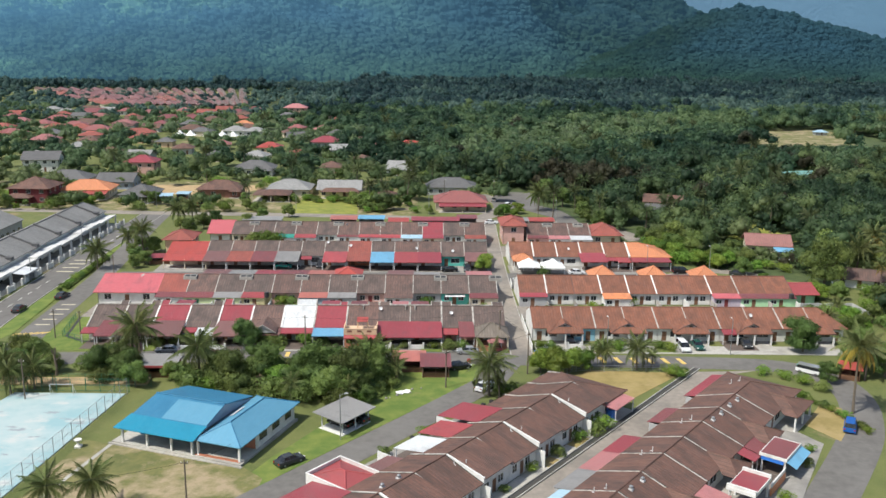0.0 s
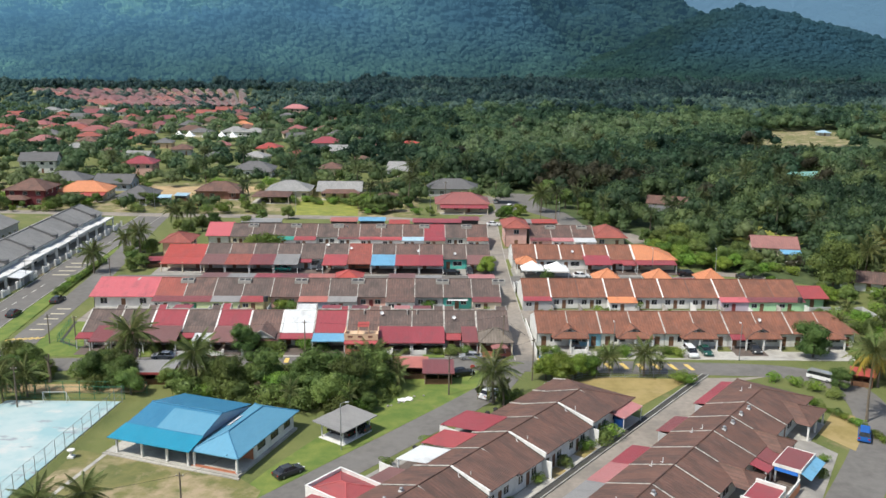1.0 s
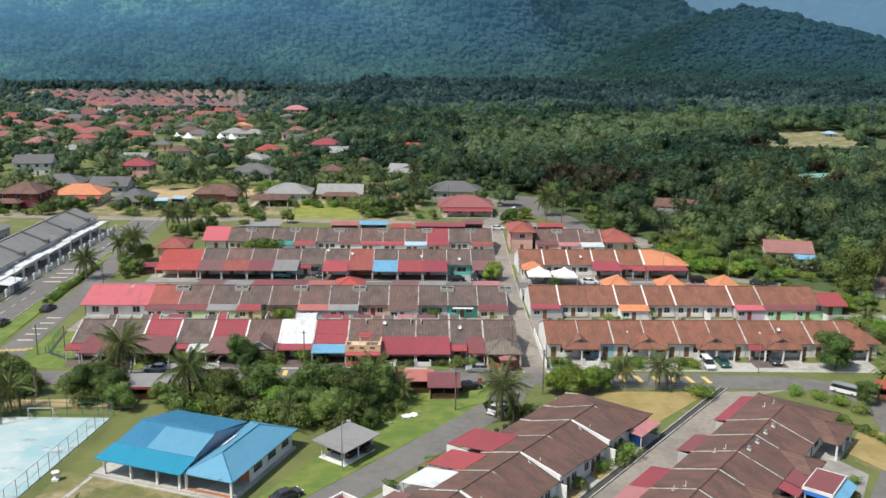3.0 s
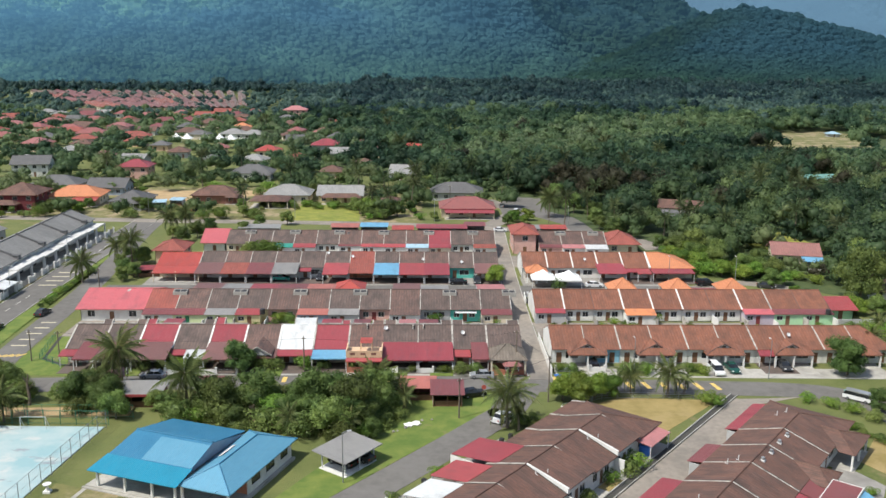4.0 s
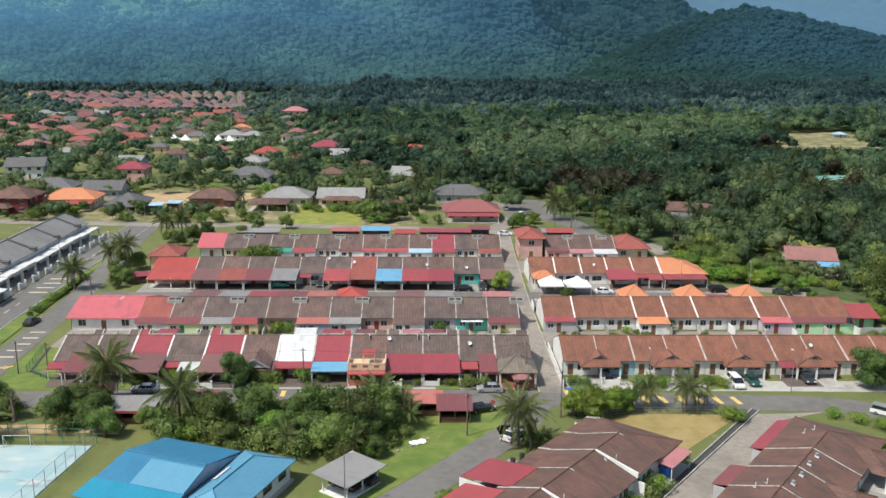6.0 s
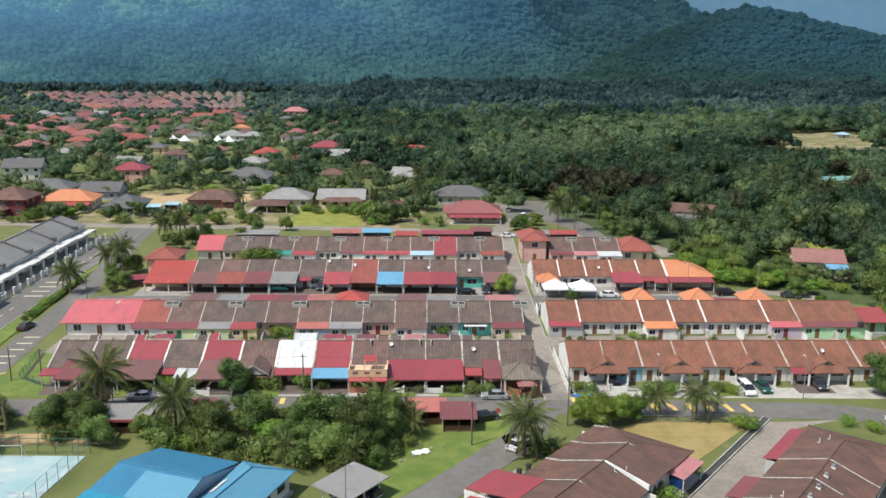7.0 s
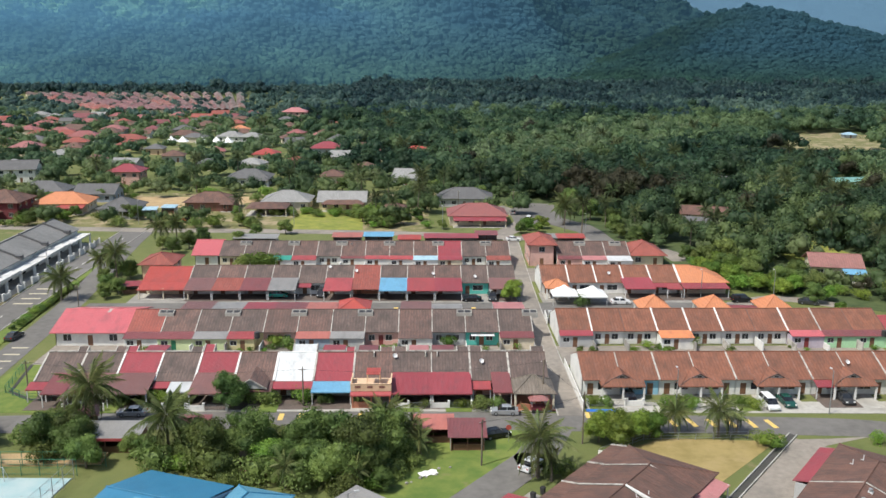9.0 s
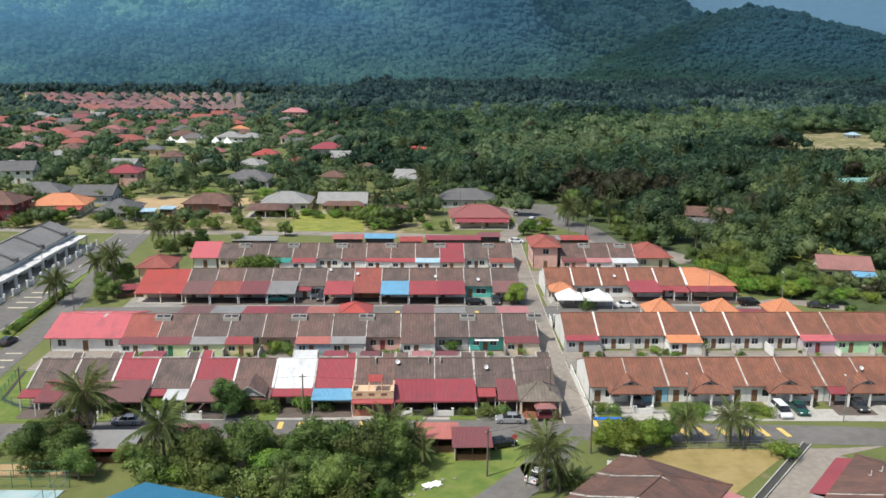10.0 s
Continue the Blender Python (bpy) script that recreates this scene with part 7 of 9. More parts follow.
def fence(name, line, step, height, material, label, rails, group=""):
    f = thing(name, pose(*line[0], 0), label, "fence", group)
    o = Vector(line[0])
    for p, q in zip(line, line[1:]):
        p, q = Vector(p) - o, Vector(q) - o
        n = max(1, round((q - p).length / step))
        for k in range(n + 1):
            a = p.lerp(q, k / n)
            part("post", Geo().tube([(a.x, a.y, 0), (a.x, a.y, height)], [0.05, 0.05], 6), material, f)
        for z in rails:
            part("rail", Geo().tube([(p.x, p.y, z), (q.x, q.y, z)], [0.028, 0.028], 5), material, f)
        g = Geo()
        d = (q - p)
        m = max(2, int(d.length / 0.45))
        for k in range(m + 1):
            a = p.lerp(q, k / m)
            g.tube([(a.x, a.y, 0.1), (a.x, a.y, rails[-1])], [0.007, 0.007], 3)
        part("netting", g, material, f, "thin wire netting")
    return f


fence("court_fence", [(-49.9, 141.2), (-55.9, 96)], 2.6, 3.0, "metal_grey", "grey post and wire fence beside the court", (0.4, 1.7, 3.0))
fence("court_fence", [(-72, 142.6), (-49.9, 142.2)], 2.6, 2.4, "green_paint", "green post and wire fence behind the court", (0.3, 1.2, 2.4))
fence("court_fence", [(-78, 145.4), (-47, 144.8)], 2.9, 2.2, "green_paint", "outer green fence behind the court", (0.3, 1.1, 2.2))
fence("corner_fence", [(-74.6, 183), (-72.6, 171), (-67.6, 167.5), (-63.8, 167.8)], 2.2, 1.3, "green_paint", "green fence round the corner plot", (0.25, 0.8, 1.3))
setting("drain_corner", ribbon([(-73.9, 184), (-72.0, 171.4), (-67.4, 168.1), (-63.8, 168.4)], 0.6, -0.1, 0.06), "drain", "dark open drain round the corner plot", "drain")
fence("lot_fence", [(43.5, 152.6), (28.0, 152.2), (20.6, 147.4)], 2.5, 1.2, "metal_grey", "wire fence along the vacant lot", (0.3, 0.75, 1.2))
goal = thing("goal", pose(-60.6, 140.6, 0.12), "white metal goal frame on the court", "goal")
for s in (-1.9, 1.9):
    part("goal_post", Geo().tube([(s, 0, 0), (s, 0, 2.0)], [0.05, 0.05], 8), "metal_white", goal)
    part("stay", Geo().tube([(s, 0, 2.0), (s, 1.1, 0)], [0.03, 0.03], 6), "metal_white", goal)
part("crossbar", Geo().tube([(-1.9, 0, 2.0), (1.9, 0, 2.0)], [0.05, 0.05], 8), "metal_white", goal)
urn = thing("garden_urn", pose(-50.6, 121.6, 0), "white concrete garden ornament on a plinth", "ornament")
part("plinth", Geo().box(-0.45, -0.45, 0, 0.45, 0.45, 0.3), "wall_white", urn)
part("stem", Geo().tube([(0, 0, 0.3), (0, 0, 0.7), (0, 0, 0.9)], [0.28, 0.16, 0.2], 10), "wall_white", urn)
part("bowl", Geo().tube([(0, 0, 0.9), (0, 0, 1.1), (0, 0, 1.25)], [0.2, 0.5, 0.55], 12), "wall_white", urn)
tarp = thing("tarpaulin", pose(24.0, 162.8, 0.05, 0, 0, -3), "blue plastic sheet laid on the verge", "tarpaulin")
part("sheet", Geo().slab([(-2.4, -0.5, 0.10), (2.4, -0.5, 0.05), (2.4, 0.5, 0.12), (-2.4, 0.5, 0.07)], 0.03), "tarp_blue", tarp)


# ---------------------------------------------------------------- poles and lamps
def street_lamp(x, y, h, turn, label, material="metal_grey"):
    p = thing("street_lamp", pose(x, y, 0, 0, 0, turn), label, "street lamp", "street lamps")
    part("pole", Geo().tube([(0, 0, 0), (0, 0, h * 0.5), (0, 0, h)], [0.09, 0.08, 0.06], 8), material, p)
    part("arm", Geo().tube([(0, 0, h - 0.1), (0.5, 0, h + 0.05), (1.0, 0, h + 0.08)], [0.035, 0.035, 0.03], 6), material, p)
    head = part("lamp_head", Geo().solid([(0.7, -0.13, h + 0.02), (1.3, -0.1, h + 0.05), (1.3, 0.1, h + 0.05), (0.7, 0.13, h + 0.02)], [(0.72, -0.1, h + 0.16), (1.25, -0.07, h + 0.14), (1.25, 0.07, h + 0.14), (0.72, 0.1, h + 0.16)]), "metal_white", p)
    part("lens", Geo().box(0.78, -0.08, h - 0.02, 1.22, 0.08, h + 0.02), "lamp_lens", head)


def utility_pole(x, y, h, turn, label="dark timber utility pole with a crossarm"):
    p = thing("utility_pole", pose(x, y, 0, 0, 0, turn), label, "utility pole", "utility poles")
    part("pole", Geo().tube([(0, 0, 0), (0.02, 0, h)], [0.13, 0.10], 8), "bark", p)
    part("crossarm", Geo().box(-0.5, -0.05, h - 0.5, 0.5, 0.05, h - 0.4), "bark", p)
    for s in (-0.4, 0.4):
        part("insulator", Geo().tube([(s, 0, h - 0.4), (s, 0, h - 0.22)], [0.04, 0.03], 6), "wall_white", p)


GREY_LAMP = "grey steel street lamp with a short arm"
for x, y, h, t in ((-12.45, 124.0, 7.3, 20), (76.3, 226.0, 6.6, 90), (59.6, 226.3, 6.5, 90), (59.6, 161.4, 7.2, 90), (35.9, 163.2, 6.8, 90), (-97.0, 213.0, 7.0, 0), (-96.8, 246.0, 7.0, 0), (45.0, 292.0, 7.0, 90), (2.0, 303.0, 7.5, 90), (-45, 307, 7.5, 90), (-95.5, 312, 7.5, 90)):
    street_lamp(x, y, h, t, GREY_LAMP)
for x, y, h, t in ((-73.7, 170.1, 6.0, 0), (-69.6, 172.5, 5.0, 10), (3.9, 144.7, 6.8, 40), (18.9, 151.2, 8.0, 40), (-23.1, 165.2, 6.6, 0), (14.9, 164.6, 8.0, 0), (-30.1, 103.8, 7.0, 0), (-77.0, 214, 6.5, 0), (-55.0, 152.0, 7.0, 0), (27, 331, 8, 0), (40, 300, 7, 0), (-66, 139, 7.2, 0), (8, 331, 8, 0)):
    utility_pole(x, y, h, t)


def cable(a, b, sag):
    pts = [Vector(a).lerp(Vector(b), k / 12) - Vector((0, 0, sag * 4 * (k / 12) * (1 - k / 12))) for k in range(13)]
    c = tagged(new("cable", Geo().tube([tuple(p) for p in pts], [0.018] * 13, 4).mesh("cable", "rubber")), "thin black overhead cable between poles", "cable", "overhead cables", "structure")


cable((-30.1, 103.8, 6.6), (-27, 117.5, 2.8), 0.4)
cable((-30.1, 103.8, 6.6), (-58, 96, 6.4), 0.7)
cable((3.9, 144.7, 6.4), (18.9, 151.2, 7.6), 0.5)
cable((18.9, 151.2, 7.6), (14.9, 164.6, 7.6), 0.4)
cable((14.9, 164.6, 7.6), (-23.1, 165.2, 6.2), 1.0)
cable((-23.1, 165.2, 6.2), (-69.6, 172.5, 4.8), 1.2)

# Gate piers, bins and heaps by the diagonal road
for s, n in ((97.5, -79.5), (101.5, -79.0), (110.5, -78.6), (112.5, -78.4), (93.8, -79.6)):
    p = rn(s, n)
    b = thing("wheelie_bin", pose(p.x, p.y, 0, 0, 0, B_ANGLE), "dark plastic wheelie bin at the kerb", "bin", "bins along the road")
    part("bin_body", Geo().solid([(-0.2, -0.22, 0.05), (0.2, -0.22, 0.05), (0.2, 0.22, 0.05), (-0.2, 0.22, 0.05)], [(-0.28, -0.3, 1.0), (0.28, -0.3, 1.0), (0.28, 0.3, 1.0), (-0.28, 0.3, 1.0)]), "metal_dark", b)
    part("lid", Geo().solid([(-0.3, -0.33, 1.0), (0.3, -0.33, 1.0), (0.3, 0.33, 1.0), (-0.3, 0.33, 1.0)], [(-0.25, -0.28, 1.08), (0.25, -0.28, 1.08), (0.25, 0.28, 1.1), (-0.25, 0.28, 1.1)]), "rubber", b)
dead = thing("dead_tree", pose(-65.3, 150.0, 0), "bare grey trunk of a dead tree", "dead tree")
part("trunk", Geo().tube([(0, 0, -0.1), (0.1, 0, 1.6), (-0.1, 0.1, 3.4), (0.15, 0.1, 5.2)], [0.34, 0.26, 0.2, 0.1], 8), "bark", dead)
for a, z in ((0.3, 2.6), (2.4, 3.3), (4.4, 3.9)):
    part("limb", Geo().tube([(-0.05, 0.05, z), (0.6 * math.cos(a), 0.6 * math.sin(a), z + 0.7), (0.9 * math.cos(a), 0.9 * math.sin(a), z + 1.3)], [0.12, 0.08, 0.04], 6), "bark", dead)
sign = thing("stop_sign", pose(8.3, 152.2, 0), "red round road sign on a thin grey post", "road sign")
part("post", Geo().tube([(0, 0, 0), (0, 0, 2.5)], [0.04, 0.04], 8), "metal_grey", sign)
part("disc", Geo().tube([(0, -0.05, 2.2), (0, -0.08, 2.2)], [0.42, 0.42], 8), "sheet_scarlet", sign, "red sign plate")
cart = thing("food_cart", pose(14.0, 162.6, 0.04, 0, 0, 4), "maroon food cart with a pink and white canopy", "cart")
part("counter", Geo().box(-1.2, -0.6, 0.45, 1.2, 0.6, 1.05), "wall_maroon", cart)
part("canopy", hip_cap(-1.6, 1.6, -1.0, 1.0, 2.2, 2.75, thick=0.06), "sheet_dusty", cart, "faded pink canopy")
for sx in (-1.1, 1.1):
    for sy in (-0.5, 0.5):
        part("post", Geo().box(sx - 0.03, sy - 0.03, 1.05, sx + 0.03, sy + 0.03, 2.16), "metal_white", cart)
    part("wheel", Geo().tube([(sx * 0.8, -0.66, 0.3), (sx * 0.8, -0.58, 0.3)], [0.3, 0.3], 12), "rubber", cart)
    part("leg", Geo().box(sx - 0.04, 0.4, 0, sx + 0.04, 0.48, 0.45), "metal_grey", cart)
sheet = thing("tarpaulin", pose(-3.4, 142.4, 0.03, 0, 0, 25), "crumpled white plastic sheet dumped on the grass", "tarpaulin")
g = Geo()
for j in range(6):
    for i in range(8):
        g.v.append((0.36 * i - 1.3 + 0.1 * math.sin(3 * j), 0.28 * j - 0.7 + 0.1 * math.sin(2.3 * i), 0.12 + 0.14 * math.sin(2.1 * i + 1.7 * j) + 0.09 * math.sin(4.3 * i - 2.9 * j)))
for j in range(5):
    for i in range(7):
        g.f.append((8 * j + i, 8 * j + i + 1, 8 * j + i + 9, 8 * j + i + 8))
part("sheet", g, "canvas_white", sheet)
r_rng = random.Random(12)
for k in range(7):
    f = k / 6
    stone = tagged(new("boulder", Geo().mesh("boulder")), "grey stone lying at the grass edge", "stone", "stones by the road")
    bm = bmesh.new()
    bmesh.ops.create_icosphere(bm, subdivisions=2, radius=1.0)
    for v in bm.verts:
        v.co *= 0.75 + 0.4 * noise.noise(v.co * 1.3 + Vector((k * 7.0, 0, 0)))
    bm.to_mesh(stone.data)
    bm.free()
    stone.data.materials.append(MATS["concrete"])
    size = r_rng.uniform(0.25, 0.5)
    stone.matrix_world = pose(-6.4 + 5.5 * f + r_rng.uniform(-0.6, 0.6), 139.5 + 4.6 * f + r_rng.uniform(-0.6, 0.6), size * 0.35, 0, 0, r_rng.uniform(0, 360)) @ Matrix.Diagonal((size, size * 0.8, size * 0.6, 1))
# Stone and block walls round yards
setting("wall_yard_north", ribbon([(83.5, 192.6), (99, 193.2), (99.5, 186)], 0.2, 0, 1.1), "wall_grey", "low grey block wall round a yard", "wall")
setting("wall_back_lane", ribbon([(30, 186.6), (84, 186.4)], 0.18, 0, 1.5), "concrete", "grey block wall along the back lane", "wall")
setting("wall_alley", ribbon([(21.3, 163.6), (21.45, 183.5)], 0.15, 0, 1.2), "wall_white", "white low wall beside the lane", "wall")
setting("wall_alley_north", ribbon([(21.7, 207.5), (21.9, 213)], 0.15, 0, 1.2), "wall_white", "white low wall beside the lane", "wall")
setting("wall_lot", ribbon([rn(122.6, -72), rn(127.2, -73.5), (20.4, 147.2)], 0.18, 0, 1.0), "wall_white", "white low boundary wall", "wall")
setting("driveways_east", patch([(22.0, 162.4), (82.5, 161.2), (82.5, 166.2), (22.0, 166.2)], -0.1, 0.035), "pale_concrete", "concrete driveways before the houses", "pavement")
setting("driveways_west", patch([(-62.0, 163.2), (16.2, 162.7), (16.2, 169.0), (-62.0, 169.0)], -0.1, 0.035), "pale_concrete", "concrete driveways before the houses", "pavement")
for x0, x1 in ((22.4, 26.2), (33.6, 38.6), (46.0, 49.4), (-44, -41), (-30, -27), (-7.4, -4.6), (-0.5, 3.6), (-55, -52)):
    setting("lawn", patch([(x0, 162.6), (x1, 162.6), (x1, 166.6), (x0, 166.6)], 0.0, 0.075), "verge", "small front lawn", "lawn")


# Yard canopies and outbuildings of the front terraces
p = rn(122.2, -60.6)
canopy = thing("yard_canopy", pose(p.x, p.y, 0, 0, 0, B_ANGLE), "pink sheet canopy on white posts behind a house", "canopy")
part("roof", Geo().slab([(-3.2, -1.6, 2.5), (3.2, -1.6, 2.5), (3.2, 1.5, 2.85), (-3.2, 1.5, 2.85)], 0.06), "sheet_rose", canopy, "pink sheet roof")
for sx in (-3.0, 3.0):
    for sy in (-1.4, 1.3):
        part("post", Geo().box(sx - 0.06, sy - 0.06, 0, sx + 0.06, sy + 0.06, 2.6), "metal_white", canopy)
p = rn(121.0, -60.9)
tank = thing("storage_tank", pose(p.x, p.y, 0), "blue plastic water drum under the canopy", "tank")
part("drum", Geo().tube([(0, 0, 0), (0, 0, 1.5), (0, 0, 1.6)], [0.8, 0.8, 0.55], 16), "tarp_blue", tank)
part("lid", Geo().tube([(0, 0, 1.6), (0, 0, 1.68)], [0.4, 0.38], 12), "rubber", tank)


def deck_porch(at_s, half, tone, side, label):
    """A flat car porch before the front terrace: roof deck, fascia, posts and a side wall or awning."""
    q = rn(at_s, -34.5)
    park = thing("car_porch", pose(q.x, q.y, 0, 0, 0, B_ANGLE), label, "car porch")
    part("roof", Geo().box(-half, -1.8, 2.7, half, 1.8, 2.85), tone, park, "roof deck")
    f = half + 0.1
    part("fascia", Geo().box(-f, -1.92, 2.5, f, -1.8, 2.97).box(-f, 1.8, 2.5, f, 1.9, 2.9).box(-f, -1.8, 2.5, -half, 1.8, 2.97).box(half, -1.8, 2.5, f, 1.8, 2.9), "wall_white", park)
    if side == "awning":
        part("awning", Geo().slab([(-f, -3.3, 1.95), (f, -3.3, 1.95), (f, -1.93, 2.55), (-f, -1.93, 2.55)], 0.05), "sheet_blue", park, "turquoise side awning")
        part("awning", Geo().slab([(-f, -1.5, 2.0), (-f, 1.6, 2.0), (-f + 0.06, 1.6, 2.48), (-f + 0.06, -1.5, 2.48)], 0.04), "tarp_blue", park, "blue blind")
    else:
        for sx in (-half, half - 0.3):
            part("parapet", Geo().box(sx, -1.9, 2.86, sx + 0.34, 1.9, 3.3), "wall_white", park, "white plaster parapet")
    for sx in (-half + 0.25, half - 0.25):
        for sy in (-1.6, 1.5):
            part("post", Geo().box(sx - 0.12, sy - 0.12, 0, sx + 0.12, sy + 0.12, 2.7), "wall_white", park)


deck_porch(121.35, 3.2, "sheet_maroon", "awning", "flat maroon-roofed car porch with white fascia and turquoise awning")
deck_porch(108.6, 3.0, "sheet_crimson", "parapet", "flat crimson-roofed car porch between white parapets")
p = rn(114.9, -32.6)
yard = thing("yard_wall", pose(p.x, p.y, 0, 0, 0, B_ANGLE), "orange boundary wall with a white baluster rail", "wall")
part("wall", Geo().box(-3.0, -0.1, 0, 3.0, 0.08, 1.2), "sheet_orange", yard, "orange painted wall")
for k in range(20):
    part("baluster", Geo().box(-2.9 + 0.3 * k, -0.05, 1.2, -2.78 + 0.3 * k, 0.03, 1.75), "wall_white", yard)
part("rail", Geo().box(-3.0, -0.1, 1.75, 3.0, 0.08, 1.85), "wall_white", yard)
setting("pavement_yards", patch([rn(84, -38.6), rn(136, -38.6), rn(133, -31.5), rn(110, -28.5), rn(84, -29.5)], -0.1, 0.036), "concrete", "concrete yards and drives before the front terrace", "pavement")
setting("pavement_rear_yards", patch([rn(68, -61.5), rn(126, -61.5), rn(126, -59.6), rn(68, -59.6)], -0.1, 0.03), "pale_concrete", "concrete back yards along the drain", "pavement")
setting("pavement_front_yards", patch([rn(66, -80.6), rn(112, -80.0), rn(112, -73.1), rn(66, -73.1)], -0.1, 0.03), "concrete", "concrete front yards", "pavement")
for s0, s1 in ((108, 112), (100, 103), (115, 119)):
    setting("lawn", patch([rn(s0, -61.4), rn(s1, -61.4), rn(s1, -59.7), rn(s0, -59.7)], 0.0, 0.05), "field_straw", "dry yellow back yard", "lawn")

# ---------------------------------------------------------------- vegetation
def quads_mesh(name, corners, material):
    """A mesh of loose quads from an array (n, 4, 3)."""
    n = len(corners)
    me = bpy.data.meshes.new(name)
    me.vertices.add(4 * n)
    me.vertices.foreach_set("co", corners.astype(np.float32).ravel())
    me.loops.add(4 * n)
    me.loops.foreach_set("vertex_index", np.arange(4 * n, dtype=np.int32))
    me.polygons.add(n)
    me.polygons.foreach_set("loop_start", np.arange(0, 4 * n, 4, dtype=np.int32))
    me.update(calc_edges=True)
    me.materials.append(MATS[material])
    return me


def clumps(rng, centres, normals, sizes, tilt=0.55):
    """Bent leaf clumps: one four-cornered, folded blade each, facing roughly along the normals."""
    n = len(centres)
    d = normals + rng.normal(0, tilt, (n, 3))
    d /= np.linalg.norm(d, axis=1, keepdims=True) + 1e-9
    u = np.cross(d, rng.normal(0, 1, (n, 3)))
    u /= np.linalg.norm(u, axis=1, keepdims=True) + 1e-9
    w = np.cross(d, u)
    s = (sizes * rng.uniform(0.55, 1.55, n))[:, None]
    k = rng.uniform(0.35, 0.8, n)[:, None]
    fold = d * s * 0.35
    return np.stack([centres - u * s, centres - w * s * k - fold, centres + u * s, centres + w * s * k - fold * 0.6], 1)


def crown_quads(rng, lobes, count, size, under=-0.35):
    """Leaf clumps over several overlapping lobes (x, y, z, r), none hidden inside another."""
    lobes = np.array(lobes, float)
    share = lobes[:, 3] ** 2 / (lobes[:, 3] ** 2).sum()
    pts, nor = [], []
    for (x, y, z, r), part_ in zip(lobes, share):
        m = int(count * part_ * 1.5) + 4
        v = rng.normal(0, 1, (m, 3))
        v /= np.linalg.norm(v, axis=1, keepdims=True)
        v = v[v[:, 2] > under]
        rad = r * rng.uniform(0.72, 1.08, len(v))[:, None]
        pts.append(np.array([x, y, z]) + v * rad * np.array([1, 1, 0.85]))
        nor.append(v)
    pts, nor = np.concatenate(pts), np.concatenate(nor)
    inside = np.zeros(len(pts), bool)
    for x, y, z, r in lobes:
        inside |= (((pts - [x, y, z]) / [1, 1, 0.85]) ** 2).sum(1) < (0.62 * r) ** 2
    pts, nor = pts[~inside], nor[~inside]
    return clumps(rng, pts, nor, np.full(len(pts), size))


def make_tree(seed, height, spread, leaf, label, lobes=7, count=520, size=0.42, trunk=True, name="tree", category="tree"):
    rng = np.random.default_rng(seed)
    t = thing(name, pose(0, -900 - 20 * seed, 0), label, category)
    base = 0.16 if trunk else 0.0
    lb = [(0, 0, height * (base + (1 - base) * 0.55), spread * 0.72)]
    for k in range(lobes):
        a = 2 * math.pi * k / lobes + rng.uniform(-0.4, 0.4)
        d = spread * rng.uniform(0.4, 0.72)
        r = spread * rng.uniform(0.34, 0.55)
        z = height * (base + (1 - base) * rng.uniform(0.10, 0.8))
        lb.append((d * math.cos(a), d * math.sin(a), min(z, height - r * 0.8), r))
    lb.append((rng.uniform(-0.3, 0.3) * spread, rng.uniform(-0.3, 0.3) * spread, height - spread * 0.36, spread * 0.42))
    if trunk:
        g = Geo().tube([(0, 0, -0.1), (0.08, 0.03, height * 0.25), (0.0, 0.1, height * 0.55)], [0.05 * spread + 0.05, 0.04 * spread + 0.03, 0.02 * spread], 8)
        for x, y, z, r in lb[1:6]:
            g.tube([(0.04, 0.04, height * 0.28), (x * 0.5, y * 0.5, (height * 0.3 + z) / 2), (x * 0.9, y * 0.9, z)], [0.03 * spread, 0.02 * spread, 0.01 * spread], 5)
        part("trunk", g, "bark", t, "brown trunk with spreading limbs")
    mass = []
    for x, y, z, r in lb if trunk else lb[:1]:
        el, az = np.linspace(-0.7, 1.35, 4), np.arange(7) * 2 * math.pi / 6
        d = np.stack([np.outer(np.cos(el), np.cos(az)), np.outer(np.cos(el), np.sin(az)), np.outer(np.sin(el), np.ones(7))], -1)
        d[:, :6] *= rng.uniform(0.5, 0.8, (4, 6, 1))
        d[:, 6] = d[:, 0]
        q = np.array([x, y, z]) + d * r * np.array([1, 1, 0.85])
        mass.append(np.stack([q[:-1, :-1], q[:-1, 1:], q[1:, 1:], q[1:, :-1]], 2).reshape(-1, 4, 3))
    part("crown", quads_mesh("crown", np.concatenate([crown_quads(rng, lb, count, size)] + mass), leaf), leaf, t)
    return t


